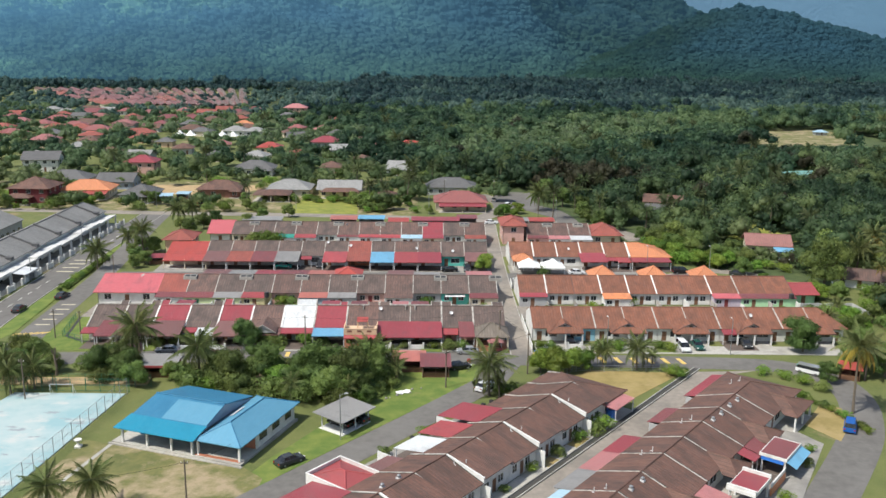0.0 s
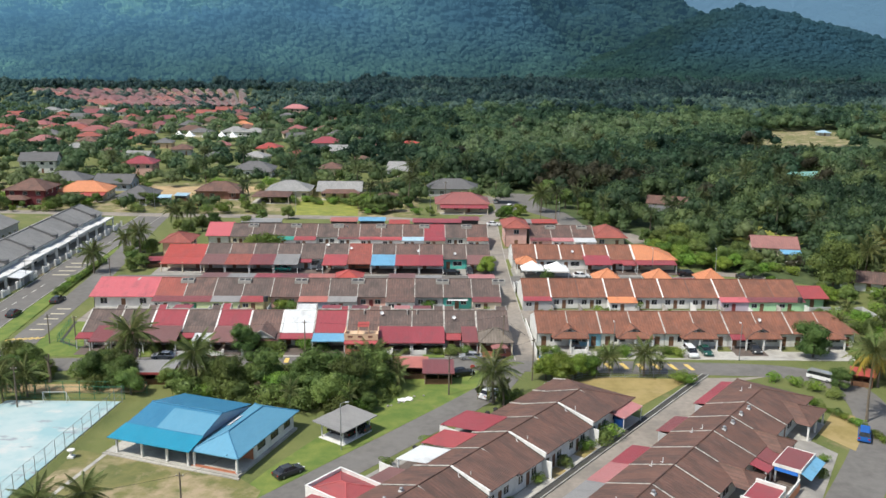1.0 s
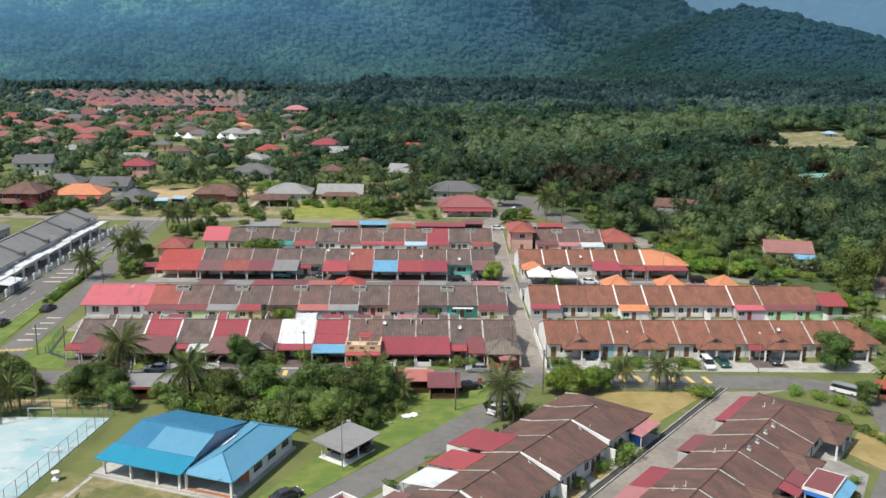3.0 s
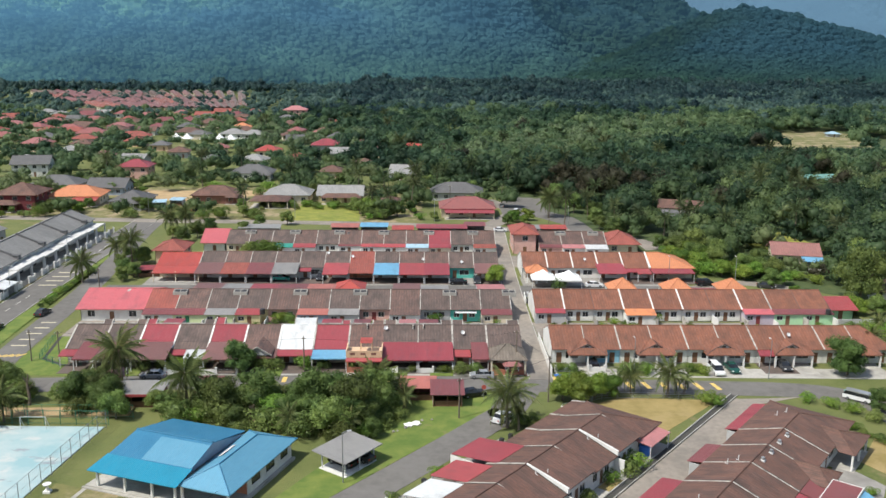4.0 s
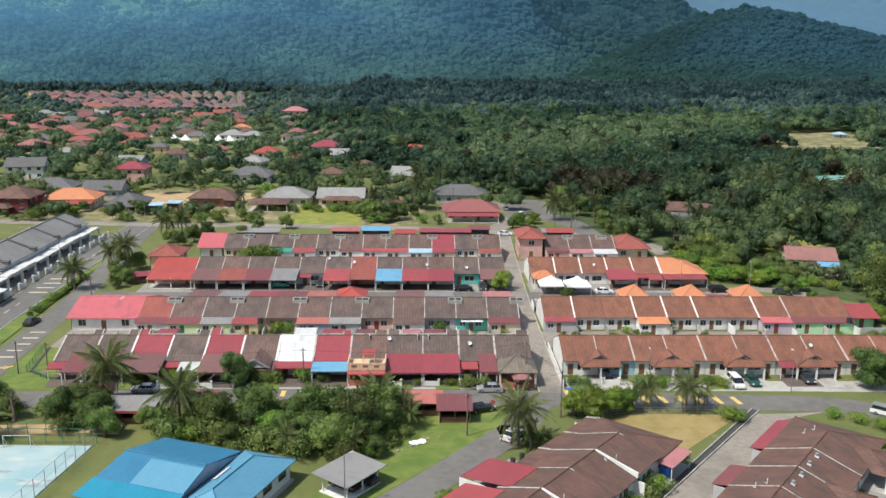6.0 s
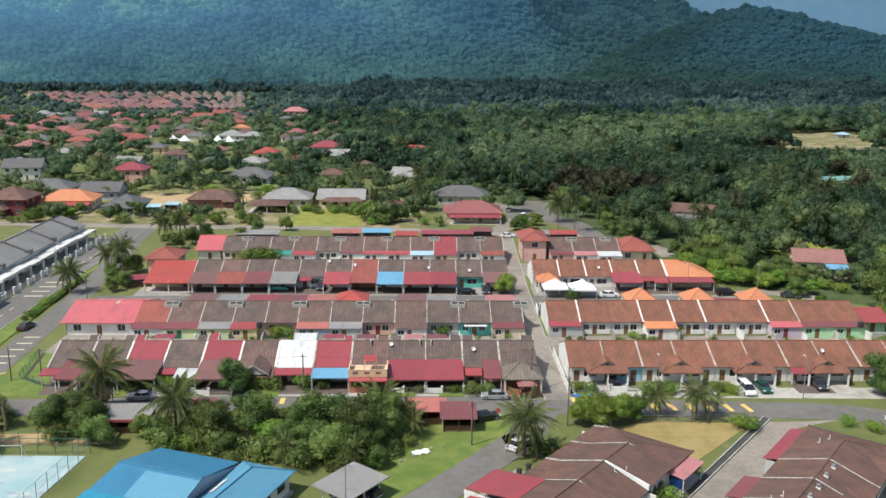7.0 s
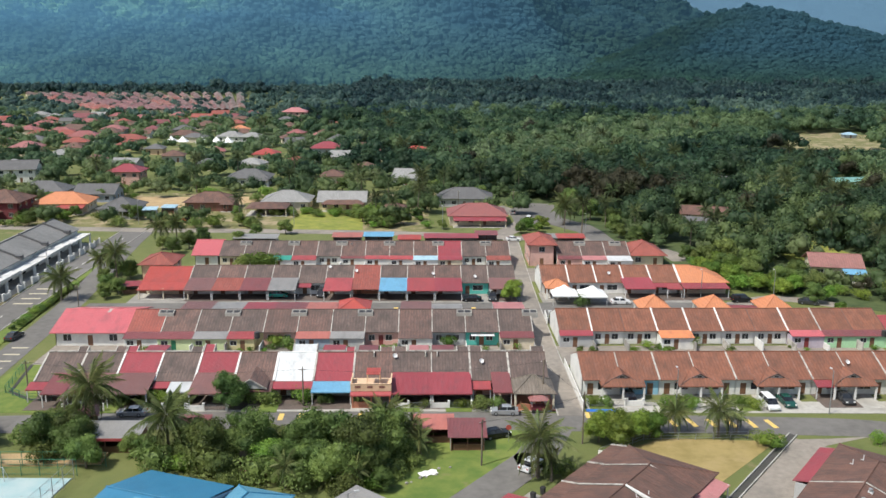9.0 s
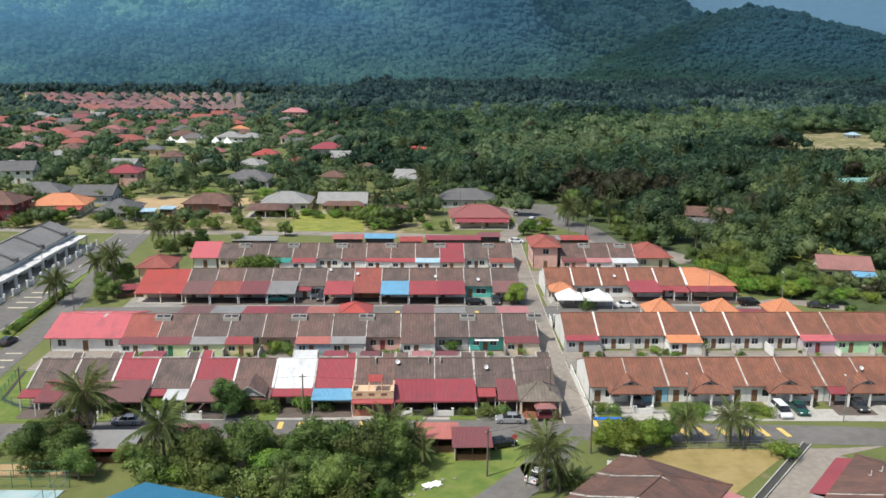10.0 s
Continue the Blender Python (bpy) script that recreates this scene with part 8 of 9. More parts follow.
def frond_quads(rng, length, droop, pairs=38):
    """One palm leaf: a drooping rib with leaflets hanging on both sides, lying along +x."""
    out = []
    for k in range(pairs):
        f = 0.12 + 0.86 * k / (pairs - 1)
        x = length * f * (1 - 0.18 * droop * f)
        z = length * (0.34 * f - (0.42 + 0.55 * droop) * f * f)
        ll = length * 0.20 * math.sin(math.pi * min(1, 0.18 + 0.86 * f)) + 0.12
        for s in (-1, 1):
            wv = 0.036 * length / 3.5
            tip = (x + ll * rng.uniform(0.3, 0.6), s * ll * rng.uniform(0.42, 0.75), z - ll * rng.uniform(0.6, 0.95))
            out.append([(x - wv, 0, z), (x + wv, 0, z), (tip[0] + wv * 0.4, tip[1], tip[2]), (tip[0] - wv * 0.4, tip[1], tip[2])])
    rib = [(length * f * (1 - 0.18 * droop * f), length * (0.34 * f - (0.42 + 0.55 * droop) * f * f)) for f in np.linspace(0.0, 1.0, 8)]
    for (x0, z0), (x1, z1) in zip(rib, rib[1:]):
        out.append([(x0, -0.03, z0 + 0.01), (x0, 0.03, z0 + 0.01), (x1, 0.03, z1 + 0.01), (x1, -0.03, z1 + 0.01)])
    return np.array(out)


def make_palm(seed, height, leaf, label, split=True, fronds=23, length=3.8, old=None):
    rng = np.random.default_rng(seed)
    rnd = random.Random(seed)
    t = thing("palm_tree", pose(40, -900 - 20 * seed, 0), label, "palm")
    lean = rnd.uniform(-0.6, 0.6)
    pts = [(lean * (f ** 2), 0.25 * math.sin(2 * f), height * f) for f in (0, 0.25, 0.5, 0.75, 1.0)]
    part("trunk", Geo().tube([(p[0], p[1], p[2] - (0.1 if k == 0 else 0)) for k, p in enumerate(pts)], [0.26, 0.19, 0.17, 0.15, 0.17], 8), "bark", t, "slim ringed grey trunk")
    part("heart", Geo().tube([(pts[-1][0], pts[-1][1], height - 0.2), (pts[-1][0], pts[-1][1], height + 0.5)], [0.22, 0.1], 8), leaf, t)
    shapes = [quads_mesh("frond", frond_quads(rng, length, d), tone) for d, tone in ((0.1, leaf), (0.45, leaf), (0.9, old or leaf))]
    if not split:
        allq = []
    for k in range(fronds):
        a = 2.4 * k + rnd.uniform(-0.25, 0.25)
        tier = k / fronds
        up = math.radians(62 - 105 * tier + rnd.uniform(-8, 8))
        m = Matrix.Translation((pts[-1][0], pts[-1][1], height + 0.15)) @ Matrix.Rotation(a, 4, "Z") @ Matrix.Rotation(-up, 4, "Y") @ Matrix.Scale(rnd.uniform(0.85, 1.12), 4)
        which = 0 if tier < 0.35 else 1 if tier < 0.7 else 2
        if split:
            f = part("frond", shapes[which], leaf, t)
            f.matrix_basis = m
        else:
            q = np.array([v.co for v in shapes[which].vertices]).reshape(-1, 3)
            mm = np.array(m)
            allq.append((q @ mm[:3, :3].T + mm[:3, 3]).reshape(-1, 4, 3))
    if not split:
        part("crown", quads_mesh("crown", np.concatenate(allq), leaf), leaf, t)
    return t


PLANTED = []


def plant(proto, x, y, scale=1.0, turn=None, label=None, tall=1.0):
    """The first use moves the prototype itself into place, later ones copy it."""
    rnd = random.Random(int(x * 13 + y * 7))
    scale *= dict(bush=1.3, tree=0.86).get(proto.name.split(".")[0], 1.1)
    low = -0.2 * scale if proto.name.startswith("bush") else 0.0
    m = pose(x, y, low, 0, 0, rnd.uniform(0, 360) if turn is None else turn) @ Matrix.Diagonal((scale, scale, scale * tall, 1))
    if proto.name in PLANTED:
        ob = copy_thing(proto, m @ Matrix.Diagonal((*(1 / v for v in proto.scale), 1)))
    else:
        PLANTED.append(proto.name)
        ob = proto
        ob.matrix_world = m
    if label:
        ob["label"] = label
    return ob


broad = [make_tree(k, 8.0, 3.9, "leaf_mid", "broad leafy green tree with an uneven crown", 10, 5200, 0.145) for k in (1, 2, 3)]
shade = [make_tree(k, 8.0, 3.9, "leaf_dark", "dark green mango-like tree with a dense crown", 10, 5600, 0.145) for k in (4, 5)]
bright = [make_tree(k, 6.0, 3.4, "leaf_bright", "bright green young tree with a rounded crown", 9, 4400, 0.14) for k in (6, 7)]
bush = [make_tree(k, 2.0, 1.6, "leaf_mid", "low green garden bush", 6, 1300, 0.09, False, "bush", "bush") for k in (8,)] + \
       [make_tree(9, 2.0, 1.6, "leaf_bright", "low bright green garden bush", 6, 1300, 0.09, False, "bush", "bush")]
palm = [make_palm(11, 4.8, "leaf_palm", "coconut palm with drooping feathery fronds", True, 34, 4.5), make_palm(12, 6.6, "leaf_palm", "tall coconut palm with feathery fronds", True, 34, 4.5)]
palm_dry = make_palm(13, 10.4, "leaf_palm", "tall palm with green top and yellowing lower fronds", True, 34, 4.2, "leaf_dry")
palm_small = make_palm(14, 3.2, "leaf_palm", "young palm with arching fronds", True, 18, 2.7)
palm_far = make_palm(15, 9.0, "leaf_palm_far", "distant coconut palm above the trees", False, 20, 3.8)

# Belt of trees between the hall and the front road
for k, (x, y, s) in enumerate(((-41.5, 146, 0.8), (-36, 147, 0.85), (-33.0, 149.0, 0.95), (-29.5, 146.0, 1.0), (-27.0, 153.5, 1.05), (-24.6, 149.8, 1.05), (-21.6, 144.8, 1.05), (-20.0, 151.0, 1.05), (-17.6, 140.8, 1.1), (-16.0, 147.2, 1.15),
                             (-13.6, 141.0, 1.1), (-12.2, 146.8, 1.1), (-10.4, 141.8, 0.95), (-8.0, 148.8, 1.0), (-23.5, 140.6, 0.8), (-30.5, 140.6, 0.75), (-9.2, 137.8, 0.6))):
    plant((broad + shade + bright)[(k * 3) % 7] if x < -18 else (shade + broad[:1])[k % 3], x, y, s * (0.8, 1.0, 0.7, 0.9)[k % 4], tall=(0.78, 0.9, 0.75)[k % 3] * (0.62 if y > 147.5 else 1.12))
for x, y, s, p in ((-57.3, 151.5, 0.75, 0), (-52.2, 147.0, 0.85, 2), (-55.5, 155.5, 0.7, 1), (-70.0, 154.0, 0.8, 3), (-74.0, 156.0, 0.85, 1), (-77.5, 152.5, 0.9, 4), (-72.5, 150.0, 0.7, 0), (-49.6, 144.6, 0.7, 1), (-44.6, 147.6, 0.5, 0), (-66.5, 151.5, 0.55, 2)):
    plant((broad + shade)[p], x, y, s)
plant(shade[0], -34.6, 164.6, 0.85, label="dense dark round tree in a front yard")
for x, y, s, p in ((-27.6, 146.4, 1.05, 0), (-12.8, 143.4, 1.2, 4), (-19.2, 146.0, 1.15, 3), (-33.4, 145.4, 1.0, 2), (-9.6, 146.6, 1.1, 3), (-15.2, 138.6, 0.9, 1), (-57.0, 149.6, 0.9, 4), (-53.4, 150.4, 0.85, 3)):
    plant((broad + shade)[p], x, y, s, label="tall leafy tree standing out of the belt by the road")
for k_, (x, y, s) in enumerate(((21.4, 151.8, 0.72), (24.2, 151.2, 0.8), (26.8, 152.4, 0.76), (29.2, 153.2, 0.66), (22.8, 153.4, 0.7))):
    plant(bright[k_ % 2], x, y, s * 1.2, tall=0.95)
plant(shade[1], 74.6, 163.2, 1.05, label="dense round dark green tree by the road", tall=1.0)
plant(broad[1], 80.0, 153.5, 0.9)
plant(broad[2], 84.0, 150.0, 0.9)
plant(bright[1], 15.9, 224.4, 0.9, label="leafy green street tree beside the lane")
plant(bright[1], 94.0, 199.4, 0.8)
for k_, (x, y, s) in enumerate(((26.2, 298.0, 0.6), (28.6, 302.4, 0.75), (31.8, 299.6, 0.6), (33.6, 305.2, 0.8), (29.4, 307.0, 0.65))):
    plant(bright[k_ % 2], x, y, s, label="bright green small tree beside the paved corner")
for x, y, s, p in ((55.0, 291, 0.7, 1), (55.6, 299, 0.85, 0), (56.0, 307, 1.0, 2), (51.5, 319, 1.1, 3), (47.0, 329, 1.0, 4), (48.0, 341, 1.1, 3)):
    plant((broad + shade)[p], x, y, s)
plant(palm[0], 41.4, 311.0, 1.2, label="coconut palm standing on the kerb of the bend")
plant(broad[1], 100.5, 211, 1.75, label="large spreading light green tree beside a house", tall=1.1)
for x, y, s, p in ( (110, 230, 1.5, 2), (118, 222, 1.4, 1), (84, 222, 0.7, 2), (87.5, 230, 0.85, 1), (81, 234, 0.85, 2), (75.5, 241, 0.9, 1), (71.5, 247, 0.85, 0), (79, 246, 1.0, 2), (70.5, 256, 0.9, 1), (76, 257, 1.05, 0), (94, 203, 0.6, 2), (86, 238, 0.9, 0), (118, 205, 1.0, 0), (124, 212, 1.2, 3), (114, 197, 0.7, 1), (101, 204, 0.5, 2), (107, 190, 0.7, 1), (98, 182, 0.6, 0), (92, 176, 0.55, 2), (88, 166, 0.6, 0), (94, 160, 0.7, 1)):
    plant((broad + shade)[p], x, y, s)
for x, y, s in ((66.8, 240.6, 1.0), (70.4, 236.8, 1.05), (66.5, 248.0, 0.9), (86.4, 214.8, 0.5), (75, 232, 0.9), (79.5, 228.5, 0.8), (74, 246, 1.0), (83, 231, 0.85), (88, 224, 0.7), (72, 254, 0.9)):
    plant(bright[0], x, y, s)
for x, y, s in ((-40, 143.4, 1.5), (-33, 142.6, 1.6), (-26, 140.4, 1.5), (-20, 138.4, 1.5), (-14, 137.0, 1.4), (-37.5, 149.5, 1.0), (-31, 151.5, 0.9), (-25, 152.5, 0.9), (-18, 152.5, 0.9), (-12.5, 150.5, 0.9), (-9.5, 145, 1.6), (-52, 149.6, 1.5), (-60, 152, 1.5), (-68, 150.8, 1.5), (-75, 150, 1.6), (-56, 146.4, 1.2), (-16, 154.4, 0.6), (-22, 154.6, 0.6), (-28, 154.8, 0.6)):
    plant(bush[0], x, y, s)
# Shrubs and small trees on the rough ground east of the terraces
e_rng2 = random.Random(17)
for k in range(46):
    x, y = e_rng2.uniform(83.5, 112), e_rng2.uniform(150, 206)
    if x < 92 and 158 < y < 163 or 82 < x < 100 and 190 < y < 196:
        continue
    if k % 3 == 0:
        plant((broad + bright + shade)[k % 7], x, y, e_rng2.uniform(0.4, 0.75))
    else:
        plant(bush[k % 2], x, y, e_rng2.uniform(0.8, 1.8))
for x, y, s in ((-14.2, 143.4, 0.8), (-10.6, 140.6, 0.72), (-18.2, 141.4, 0.78), (-8.8, 144.6, 0.66), (-12.0, 147.0, 0.7), (-21.6, 142.8, 0.74)):
    plant(shade[int(-x) % 2], x, y, s, label="dark green tree in the belt beside the hall")
for x, y, s in ((-25.0, 143.8, 0.85), (-31.8, 146.4, 0.8), (-15.6, 139.4, 0.6)):
    plant(bright[1], x, y, s)
# Undergrowth behind the eastern terraces
u_rng = random.Random(63)
for k in range(64):
    x, y = u_rng.uniform(64, 100), u_rng.uniform(224, 264)
    if x - 64 < 0.35 * (262 - y) - 8 or 88 < x < 110 and y > 238 or y < 229 and x < 93 and x > 66:
        continue
    if k % 4 == 0:
        plant((bright + broad)[k % 5], x, y, u_rng.uniform(0.45, 0.75))
    else:
        plant(bush[k % 2], x, y, u_rng.uniform(0.7, 1.6))
# Garden hedges round the corner yard
for k in range(12):
    f = k / 11
    plant(bush[k % 2], 62.6 + 6.6 * math.sin(1.2 * f + 0.2), 141.5 - 15 * f, 0.32 + 0.12 * ((k * 5) % 3))
# Plants in the yards of the front terraces
for s_, n_, k in ((84, -60.8, 1), (90.5, -60.7, 0), (97.5, -60.9, 1), (104, -60.6, 0), (110.5, -60.8, 1), (117, -60.8, 0), (86, -33.6, 0), (92, -32.8, 1), (104, -31.6, 0), (112, -30.6, 1), (124, -31.5, 0), (129, -32.4, 1), (119.5, -79.4, 1), (88, -80.2, 0), (97, -80.0, 1)):
    at = rn(s_, n_)
    plant(bush[k], at.x, at.y, 0.45 + 0.12 * (int(s_) % 3))
# Palms
for x, y, s, p in ((-53.0, 157.0, 1.2, 0), (-39.2, 147.4, 1.1, 0), (11.2, 141.2, 1.05, 0), (39.4, 153.4, 0.78, 0), (33.4, 154.6, 0.62, 0), (-9.4, 149.6, 0.9, 0), (-85.0, 224.5, 0.95, 0), (-78.4, 242.0, 0.95, 1), (-83.4, 245.5, 0.85, 0), (-79.9, 283, 0.95, 0), (-74.8, 281, 0.9, 1), (84.0, 174, 0.7, 0), (92.0, 186, 0.5, 0), (112.5, 219.5, 1.1, 1), (119, 214, 1.1, 1)):
    plant(palm[p], x, y, s)
for x, y, s in ((-46.8, 102.6, 0.74), (-41.6, 103.4, 0.78)):
    plant(palm[0], x, y, s, label="young coconut palm on the worn field")
plant(palm_dry, 70.4, 134.0, 1.0)
plant(palm_dry, 117.0, 222.0, 0.95)
plant(palm_dry, 111.8, 205.6, 0.6)
plant(palm[1], 79.6, 148.4, 0.8)
plant(broad[0], 72.4, 147.6, 0.66, tall=0.85)
for x, y in ((-69.4, 141.4), (-66.4, 143.6), (-72.6, 146.5)):
    plant(palm[0], x, y, 0.75)
for x, y, s in ((-6.0, 150.0, 0.95), (-4.4, 147.0, 0.8), (-22.0, 138.6, 0.9), (-12.4, 137.2, 0.8), (31.0, 154.8, 0.7), (42.5, 154.6, 0.7), (-57, 100.5, 1.2), (-5, 147.6, 0.8), (12.8, 140.2, 0.8)):
    plant(palm_small, x, y, s)
# Verge hedge by the left road
for x, y, s, p in ((-76.0, 226, 0.55, 0), (-74.0, 229.5, 0.6, 2), (-77.0, 232, 0.65, 1), (-80.5, 239, 0.55, 0), (-76.0, 244.0, 0.7, 1), (-79.0, 247, 0.5, 0), (-82, 250, 0.5, 2), (-73.0, 270, 0.7, 0), (-70.0, 276, 0.8, 1), (-77, 275, 0.6, 2), (-68, 283, 0.7, 3), (-57, 281, 0.6, 0)):
    plant((broad + shade)[p], x, y, s)
b_rng = random.Random(21)
for k in range(16):
    plant(bush[k % 2], -86.4 + 0.4 * math.sin(k), 204 + 2.1 * k, b_rng.uniform(0.4, 0.7))
for x, y, s, p in ((-23.4, 166.8, 1.05, 1), (-19.8, 166.4, 0.8, 0), (-14.5, 166.2, 0.6, 0), (-28.5, 166.0, 1.0, 0), (-31.0, 167.0, 1.1, 0), (-42.5, 166.2, 0.9, 0), (-45.5, 166.4, 0.9, 1), (-52.0, 165.6, 0.8, 0), (-48.8, 167.0, 0.9, 0), (-3.8, 164.8, 0.6, 0), (2.0, 164.4, 0.6, 1), (5.0, 163.8, 0.9, 0), (7.6, 164.2, 0.8, 0),
                   (23.0, 164.8, 0.7, 1), (25.0, 164.8, 0.7, 0), (35.2, 164.0, 0.8, 1), (37.0, 164.4, 0.9, 0), (38.5, 163.8, 0.8, 1), (46.6, 164.6, 0.7, 1), (48.6, 163.6, 0.7, 1), (45.0, 150.4, 0.9, 1), (46.4, 149.4, 0.8, 1), (62.0, 151.0, 0.7, 1), (65.0, 149.0, 0.7, 1), (67.5, 146.4, 0.8, 1), (69.6, 143.4, 0.8, 0),
                   (-5.6, 144.6, 0.9, 0), (-8.0, 141.6, 1.0, 0), (-10.6, 138.0, 0.9, 1), (-29.0, 138.5, 1.0, 0), (-36.6, 143.4, 1.0, 1), (13.0, 142.0, 0.8, 1), (15.0, 141.4, 0.7, 0), (26.4, 126.2, 0.9, 0), (28.0, 128.0, 0.9, 1), (47.2, 193.4, 0.9, 1), (0.8, 193.6, 0.9, 1), (-32, 193.6, 1.0, 1), (-30, 193.2, 0.9, 0), (-43.5, 253.2, 1.6, 1), (-46.8, 253.4, 1.8, 1), (-50, 253.4, 1.6, 0), (31.0, 220.4, 1.1, 0)):
    plant(bush[p], x, y, s)
# Small plants in the back yards between the terraces
k_rng = random.Random(71)
for k in range(46):
    east = k % 3 == 0
    plant(bush[k % 2], k_rng.uniform(24, 84) if east else k_rng.uniform(-60, 15), k_rng.uniform(189.6, 192.6), k_rng.uniform(0.25, 0.6))
# Hedges and fruit trees between the plots
for k in range(70):
    x, y = k_rng.uniform(-185, 0), k_rng.choice((k_rng.uniform(305, 309), k_rng.uniform(318, 336), k_rng.uniform(346, 372)))
    if -50 < x < -22 and y < 334 or -98 < x < -64 and 306 < y < 337 or -116 < x < -95 and y < 337 or -140 < x < -116 and 322 < y < 350:
        continue
    if k % 3:
        plant(bush[k % 2], x, y, k_rng.uniform(0.8, 1.9))
    else:
        plant((broad + shade)[k % 5], x, y, k_rng.uniform(0.45, 0.8))
for k in range(26):
    plant((bright + broad)[k % 5], k_rng.uniform(-22, -14), k_rng.uniform(304, 322), k_rng.uniform(0.35, 0.55))
# Gardens and plots behind the rear road
for x, y, s, p in ((-24, 316, 0.7, 1), (-19.5, 312, 0.75, 0), (-26, 322, 0.7, 2), (-13.5, 309, 0.85, 4), (-10.5, 311, 0.8, 0), (2, 304, 0.5, 1), (26, 297, 0.6, 2), (-98, 318, 0.75, 3), (-102, 321, 0.7, 0), (-46, 296, 0.7, 1), (-54, 292, 0.6, 0), (-66, 322, 0.6, 2), (58, 284, 0.8, 3)):
    plant((broad + shade)[p], x, y, s)
for x, y, s in ((-6, 326, 0.95), (-16, 338, 1.0), (-27, 352, 0.9), (44.5, 296, 1.0), (54, 306, 0.85), (60, 292, 0.8), (66, 284, 0.75), (74, 300, 0.9), (82, 296, 0.8), (70, 270, 0.8), (82, 280, 0.9), (95, 296, 0.9), (104, 300, 1.0), (88, 268, 0.9), (112, 275, 1.0)):
    plant(palm_far, x, y, s)


# Hedges, fruit trees and shrubs in the plots by the rear road
y_rng = random.Random(44)
for k in range(60):
    x, y = y_rng.uniform(-175, -4), y_rng.uniform(306, 336)
    if -60 < x < -25 and y < 331 or -98 < x < -62 and 308 < y < 340 or -118 < x < -98 and 325 < y or -142 < x < -115 and y > 326:
        continue
    if y_rng.random() < 0.5:
        plant((broad + shade + bright)[k % 7], x, y, y_rng.uniform(0.35, 0.7))
    else:
        plant(bush[k % 2], x, y, y_rng.uniform(0.8, 1.7))
for k in range(26):
    plant(bush[k % 2], y_rng.uniform(-60, -26), y_rng.uniform(322, 331), y_rng.uniform(0.6, 1.2))
for k in range(22):
    plant((broad + bright)[k % 5], y_rng.uniform(-60, 40), y_rng.uniform(350, 380), y_rng.uniform(0.5, 0.9))
for x, y, s in ((-64, 316, 0.8), (-154, 312, 0.85), (-92, 372, 0.9), (-54, 362, 1.0), (-20, 318, 0.8), (-4, 352, 1.0), (4, 362, 0.9), (-100, 402, 1.0), (-84, 410, 0.9), (-60, 415, 1.0), (-140, 400, 0.9), (-30, 372, 1.0)):
    plant(palm_far, x, y, s)


# ---------------------------------------------------------------- woods
FOOT = [(o.matrix_world.translation.x, o.matrix_world.translation.y) for o in scene.objects if o.name.split(".")[0] in ("house", "terrace_row") and o.parent is None]
FOOT_XY = np.array(FOOT)
EDGE_Y = np.array([150, 170, 200, 225, 236, 262, 282, 300, 322, 345, 362, 400, 450, 600, 760, 1000, 1070, 1100, 1500])
EDGE_X = np.array([92, 98, 103, 100, 82, 73, 61, 58, 56, 49, 30, -20, -48, -58, -110, -140, -150, -1200, -1200])


# Open sight to buildings that stand among the trees: only shrubs grow just before them (x, y, half width)
OPEN = ((90, 321, 12), (86, 305, 6), (172, 391, 16), (163, 378, 9), (98, 247, 11), (120, 388, 6), (273, 600, 9), (13, 316, 11), (-6, 486, 11), (-83, 478, 8), (-56, 507, 10), (-125, 394, 8), (-76, 397, 10), (-174, 404, 9), (-120, 567, 8), (-107, 564, 8), (-128, 336, 10), (-124, 357, 9), (-105, 731, 10), (-215, 506, 9), (-231, 590, 9), (-207, 564, 10), (-10, 400, 8))


def allowed(px, py):
    """Greatest height of a tree at a spot, so that it leaves those buildings in sight from the open estate."""
    top = 99.0
    for x, y, half in OPEN:
        run = math.hypot(x, y - 25)
        ux, uy = x / run, (y - 25) / run
        d = (x - px) * ux + (y - py) * uy
        if -6 < d < 34 and abs((x - px) * uy - (y - py) * ux) < half:
            top = min(top, 2.8 + 0.15 * max(0, d - 4))
    return top


def patches(x, y):
    """Slow changes of the woods' make-up over the land, about -1 to 1."""
    return (np.sin(x / 31 + 1.3 * np.sin(y / 47)) + np.sin(y / 39 + 1.7 * np.sin(x / 53 + 1)) + 0.8 * np.sin(x / 13 + y / 17)) / 2.4


